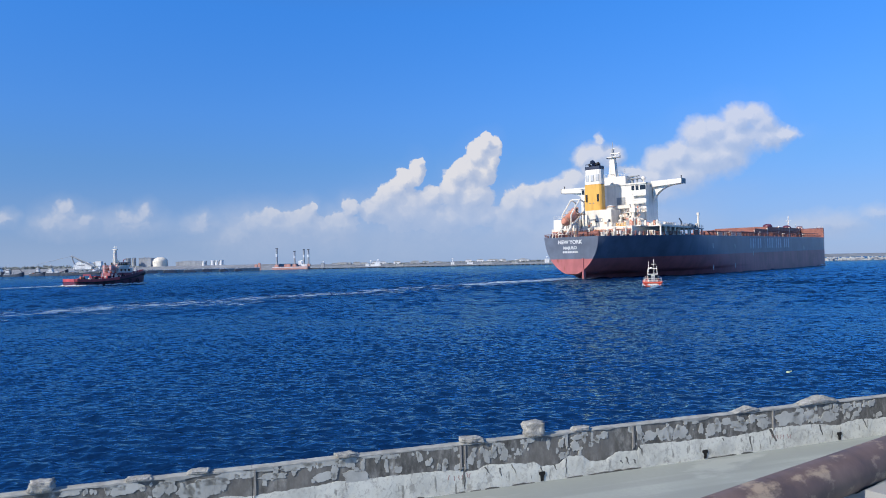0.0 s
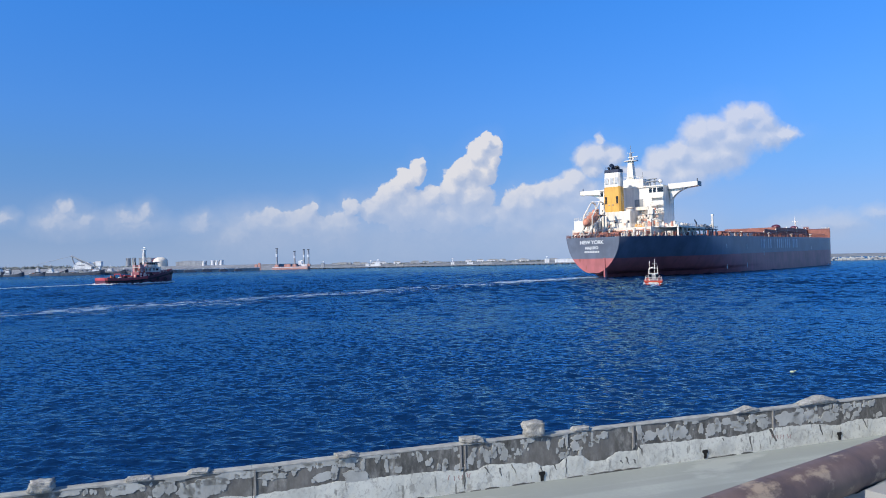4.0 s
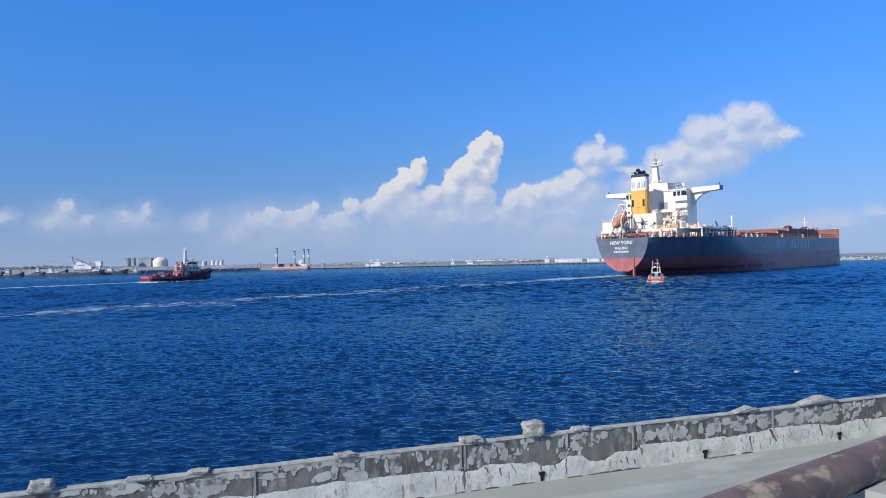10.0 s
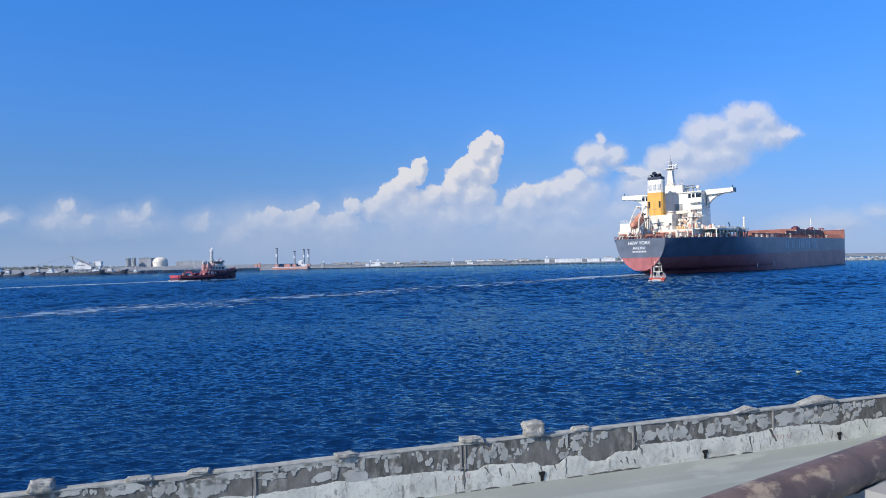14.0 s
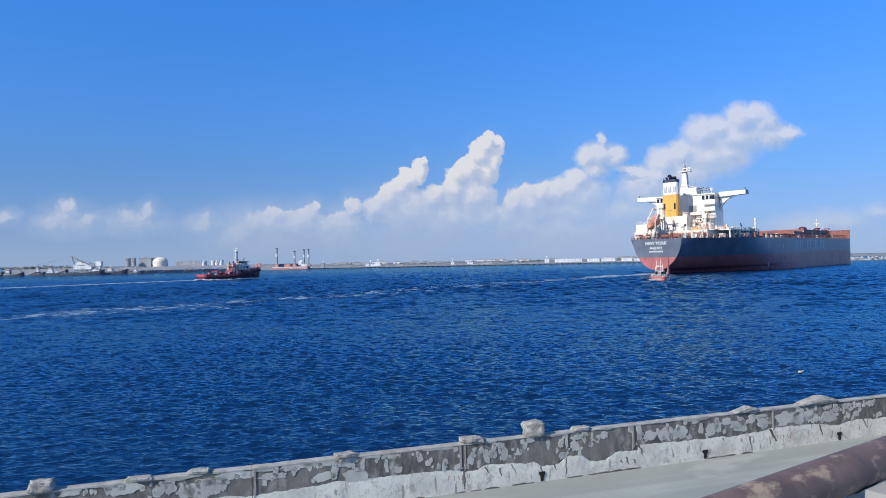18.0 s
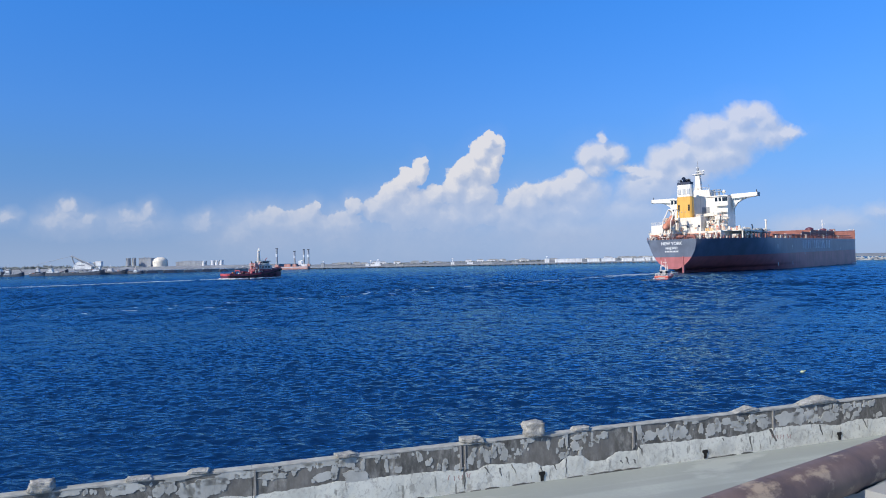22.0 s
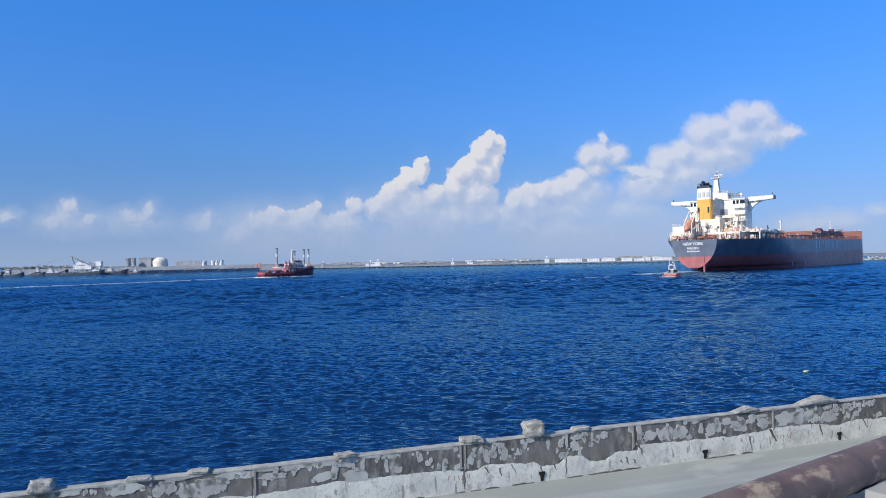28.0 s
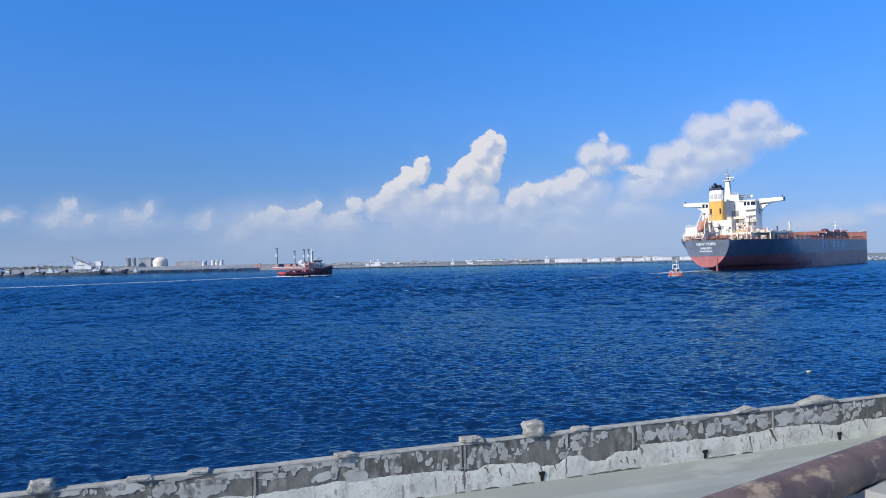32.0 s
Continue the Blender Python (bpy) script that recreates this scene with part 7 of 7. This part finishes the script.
def cloud_material():
    m, n, l, b = nodes_of("cumulus_and_haze")
    n.remove(b)
    where = n.new("ShaderNodeTexCoord").outputs["Object"]
    grp = cloud_group()
    # billows: the outline is pushed about at two sizes
    def pushed(src):
        out = src
        for scale, push, det in ((0.011, 34.0, 3.0), (0.038, 13.0, 4.0)):
            tex = n.new("ShaderNodeTexNoise")
            tex.inputs["Scale"].default_value, tex.inputs["Detail"].default_value = scale, det
            l.new(where, tex.inputs["Vector"])
            c = n.new("ShaderNodeVectorMath")
            c.operation = "SUBTRACT"
            l.new(tex.outputs["Color"], c.inputs[0])
            c.inputs[1].default_value = (0.5, 0.5, 0.5)
            ma = n.new("ShaderNodeVectorMath")
            ma.operation = "MULTIPLY_ADD"
            l.new(c.outputs[0], ma.inputs[0])
            ma.inputs[1].default_value = (push * 2, 0.0, push * 2)
            l.new(out, ma.inputs[2])
            out = ma.outputs[0]
        return out

    def field(at):
        node = n.new("ShaderNodeGroup")
        node.node_tree = grp
        l.new(at, node.inputs[0])
        return node.outputs[0]

    p = pushed(where)
    f0 = field(p)
    off = n.new("ShaderNodeVectorMath")
    off.operation = "ADD"
    l.new(p, off.inputs[0])
    off.inputs[1].default_value = (-34.0, 0.0, 52.0)
    f1 = field(off.outputs[0])
    sep = n.new("ShaderNodeSeparateXYZ")
    l.new(where, sep.inputs[0])
    east = arith(n, l, "DIVIDE", arith(n, l, "SUBTRACT", sep.outputs["X"], 480.0), 500.0, clamp=True)
    west = arith(n, l, "DIVIDE", arith(n, l, "SUBTRACT", -950.0, sep.outputs["X"]), 350.0, clamp=True)
    puff = noise_node(n, l, 0.016, 7.0, 0.6, where=where)
    cell = n.new("ShaderNodeTexVoronoi")
    cell.feature, cell.inputs["Smoothness"].default_value = "SMOOTH_F1", 0.35
    cell.inputs["Scale"].default_value, cell.inputs["Detail"].default_value = 0.019, 1.5
    l.new(p, cell.inputs["Vector"])
    billow = arith(n, l, "MULTIPLY", arith(n, l, "SUBTRACT", 0.42, cell.outputs["Distance"]), arith(n, l, "MULTIPLY_ADD", east, -0.5, 1.0))
    body = arith(n, l, "ADD", f0, arith(n, l, "MULTIPLY", arith(n, l, "SUBTRACT", puff, 0.5), arith(n, l, "MULTIPLY_ADD", arith(n, l, "MAXIMUM", east, west), -0.12, 0.32)))
    body = arith(n, l, "MULTIPLY_ADD", billow, 0.22, arith(n, l, "ADD", body, 0.05))
    z = sep.outputs["Z"]
    high = arith(n, l, "DIVIDE", arith(n, l, "SUBTRACT", z, 90.0), 420.0, clamp=True)
    body = arith(n, l, "MULTIPLY_ADD", east, 0.12, arith(n, l, "MULTIPLY_ADD", west, 0.22, arith(n, l, "ADD", body, 0.05)))
    soft = arith(n, l, "ADD", arith(n, l, "ADD", arith(n, l, "MULTIPLY", east, 0.45), arith(n, l, "MULTIPLY_ADD", high, -0.2, 0.34)), arith(n, l, "MULTIPLY", west, 0.62))
    crisp = arith(n, l, "DIVIDE", arith(n, l, "ADD", body, 0.0), soft, clamp=True)
    crisp = arith(n, l, "SMOOTH_MIN", crisp, 1.0, 0.1)
    veil = arith(n, l, "MULTIPLY", arith(n, l, "DIVIDE", arith(n, l, "ADD", f0, 1.2), 1.6, clamp=True), arith(n, l, "MULTIPLY_ADD", high, -0.58, 0.62))
    thick = arith(n, l, "MULTIPLY_ADD", high, 0.62, 0.34)
    thick = arith(n, l, "MULTIPLY", thick, arith(n, l, "MULTIPLY_ADD", east, -0.22, 1.0))
    thick = arith(n, l, "MULTIPLY", thick, arith(n, l, "MULTIPLY_ADD", west, -0.28, 1.0))
    a = arith(n, l, "MAXIMUM", arith(n, l, "MULTIPLY", crisp, thick), veil)
    # haze low over the sea
    haze = arith(n, l, "POWER", arith(n, l, "SUBTRACT", 1.0, arith(n, l, "DIVIDE", z, 620.0, clamp=True)), 1.6)
    haze = arith(n, l, "MULTIPLY", haze, 0.68)
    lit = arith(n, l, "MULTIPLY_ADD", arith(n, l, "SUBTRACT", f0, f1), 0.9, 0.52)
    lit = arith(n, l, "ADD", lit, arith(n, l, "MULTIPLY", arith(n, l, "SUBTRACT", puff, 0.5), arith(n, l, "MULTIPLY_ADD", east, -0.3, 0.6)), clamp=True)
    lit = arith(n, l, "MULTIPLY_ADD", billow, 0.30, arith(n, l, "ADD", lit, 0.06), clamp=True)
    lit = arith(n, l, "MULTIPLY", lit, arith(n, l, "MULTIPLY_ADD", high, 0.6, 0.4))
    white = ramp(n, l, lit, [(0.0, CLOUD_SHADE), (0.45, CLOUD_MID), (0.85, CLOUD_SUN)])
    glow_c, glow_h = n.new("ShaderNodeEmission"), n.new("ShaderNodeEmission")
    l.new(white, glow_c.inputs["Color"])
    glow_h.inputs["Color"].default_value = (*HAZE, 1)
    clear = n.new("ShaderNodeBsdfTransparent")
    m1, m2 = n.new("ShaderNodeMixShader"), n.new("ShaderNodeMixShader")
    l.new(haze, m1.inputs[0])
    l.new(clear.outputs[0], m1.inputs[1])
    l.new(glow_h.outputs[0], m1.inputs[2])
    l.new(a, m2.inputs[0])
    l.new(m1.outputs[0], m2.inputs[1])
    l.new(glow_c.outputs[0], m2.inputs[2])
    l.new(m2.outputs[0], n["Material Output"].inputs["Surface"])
    return m


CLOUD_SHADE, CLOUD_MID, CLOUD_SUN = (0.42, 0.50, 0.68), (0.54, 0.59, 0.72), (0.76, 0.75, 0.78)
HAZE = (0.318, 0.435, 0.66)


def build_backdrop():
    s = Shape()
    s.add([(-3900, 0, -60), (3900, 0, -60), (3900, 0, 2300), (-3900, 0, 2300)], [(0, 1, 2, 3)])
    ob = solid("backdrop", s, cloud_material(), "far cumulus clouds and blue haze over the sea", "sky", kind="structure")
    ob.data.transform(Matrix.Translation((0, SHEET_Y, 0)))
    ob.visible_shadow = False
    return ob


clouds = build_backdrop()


# ---- everything that moves ----
CARRIER_WAY = [(0.0, 39.96, 216.04, 39.81), (6.0, 53.24, 230.46, 39.85), (9.0, 59.97, 237.81, 39.87), (13.0, 69.02, 247.77, 39.90),
               (19.0, 82.80, 263.05, 39.94), (25.0, 96.81, 278.72, 39.98), (32.0, 113.43, 297.50, 40.03)]
TUG_WAY = [(0.0, -134.5, 277.0, 32.0), (6.0, -126.2, 298.6, 38.0), (12.0, -116.3, 320.2, 40.0), (18.0, -105.2, 341.8, 44.0),
           (24.0, -94.2, 363.4, 48.0), (30.0, -81.2, 385.0, 51.0), (32.0, -77.4, 392.2, 52.0)]
TUG_COURSE = 27.5
LAUNCH_WAY = [(0.0, 46.65, 154.7, 16.0), (6.0, 50.6, 166.5, 17.0), (9.0, 52.8, 172.4, 18.0), (13.0, 56.2, 181.6, 20.0),
              (19.0, 60.6, 193.0, 26.0), (23.0, 65.2, 202.5, 29.0), (28.0, 72.1, 217.8, 28.0), (32.0, 76.4, 227.8, 20.0)]
FLOAT_WAY = [(0.0, 17.85, 36.2), (6.0, 18.2, 36.3), (13.0, 18.35, 36.2), (19.0, 18.5, 36.2), (28.0, 18.8, 36.3), (32.0, 18.9, 36.2)]


def motions():
    walk(sea, [(0.0, pose(0, 0, 0)), (32.0, pose(-6.5, -12.0, 0))])
    walk(clouds, [(0.0, pose(-18.0, 0, -4.0)), (32.0, pose(10.0, 0, 6.0))])
    # the old wake slowly settles and breaks up
    walk(ship_wake, [(0.0, pose(66.0, 247.5, 0.0, 0, 0, 51.0)), (10.0, pose(65.2, 246.3, -0.04, 0, -0.004, 51.0)), (20.0, pose(64.4, 245.1, -0.24, 0, -0.08, 51.0)), (32.0, pose(63.0, 243.0, -0.32, 0, -0.10, 51.0))])
    walk(carrier, [(t, pose(x, y, 0, 0, 0, 90 - a)) for t, x, y, a in CARRIER_WAY])
    walk(ship_wash, [(t, pose(x, y, 0, 0, 0, 90 - a)) for t, x, y, a in CARRIER_WAY])
    walk(stern_wash, [(t, pose(x + 12 * math.sin(radians(a)), y + 12 * math.cos(radians(a)), 0, 0, 0, 90 - a)) for t, x, y, a in CARRIER_WAY])
    for ob in (tug, tug_wash):
        walk(ob, [(t, pose(x, y, 0, 0, 0, 90 - a)) for t, x, y, a in TUG_WAY])
    # the tug crabs a little, so its wake trails along the course and not along the keel
    walk(tug_wake, [(t, pose(x - 13 * math.sin(radians(a)), y - 13 * math.cos(radians(a)), 0, 0, 0, 90 - TUG_COURSE)) for t, x, y, a in TUG_WAY])
    for ob, back in ((launch, 0.0), (launch_wake, -4.0), (launch_wash, 0.0)):
        walk(ob, [(t, pose(x + back * math.sin(radians(a)), y + back * math.cos(radians(a)), 0, 0, 0, 90 - a)) for t, x, y, a in LAUNCH_WAY])
    walk(float_ob, [(t, pose(x, y, 0.05, 0, 8 * math.sin(t), 20 * t / 32)) for t, x, y in FLOAT_WAY])


motions()
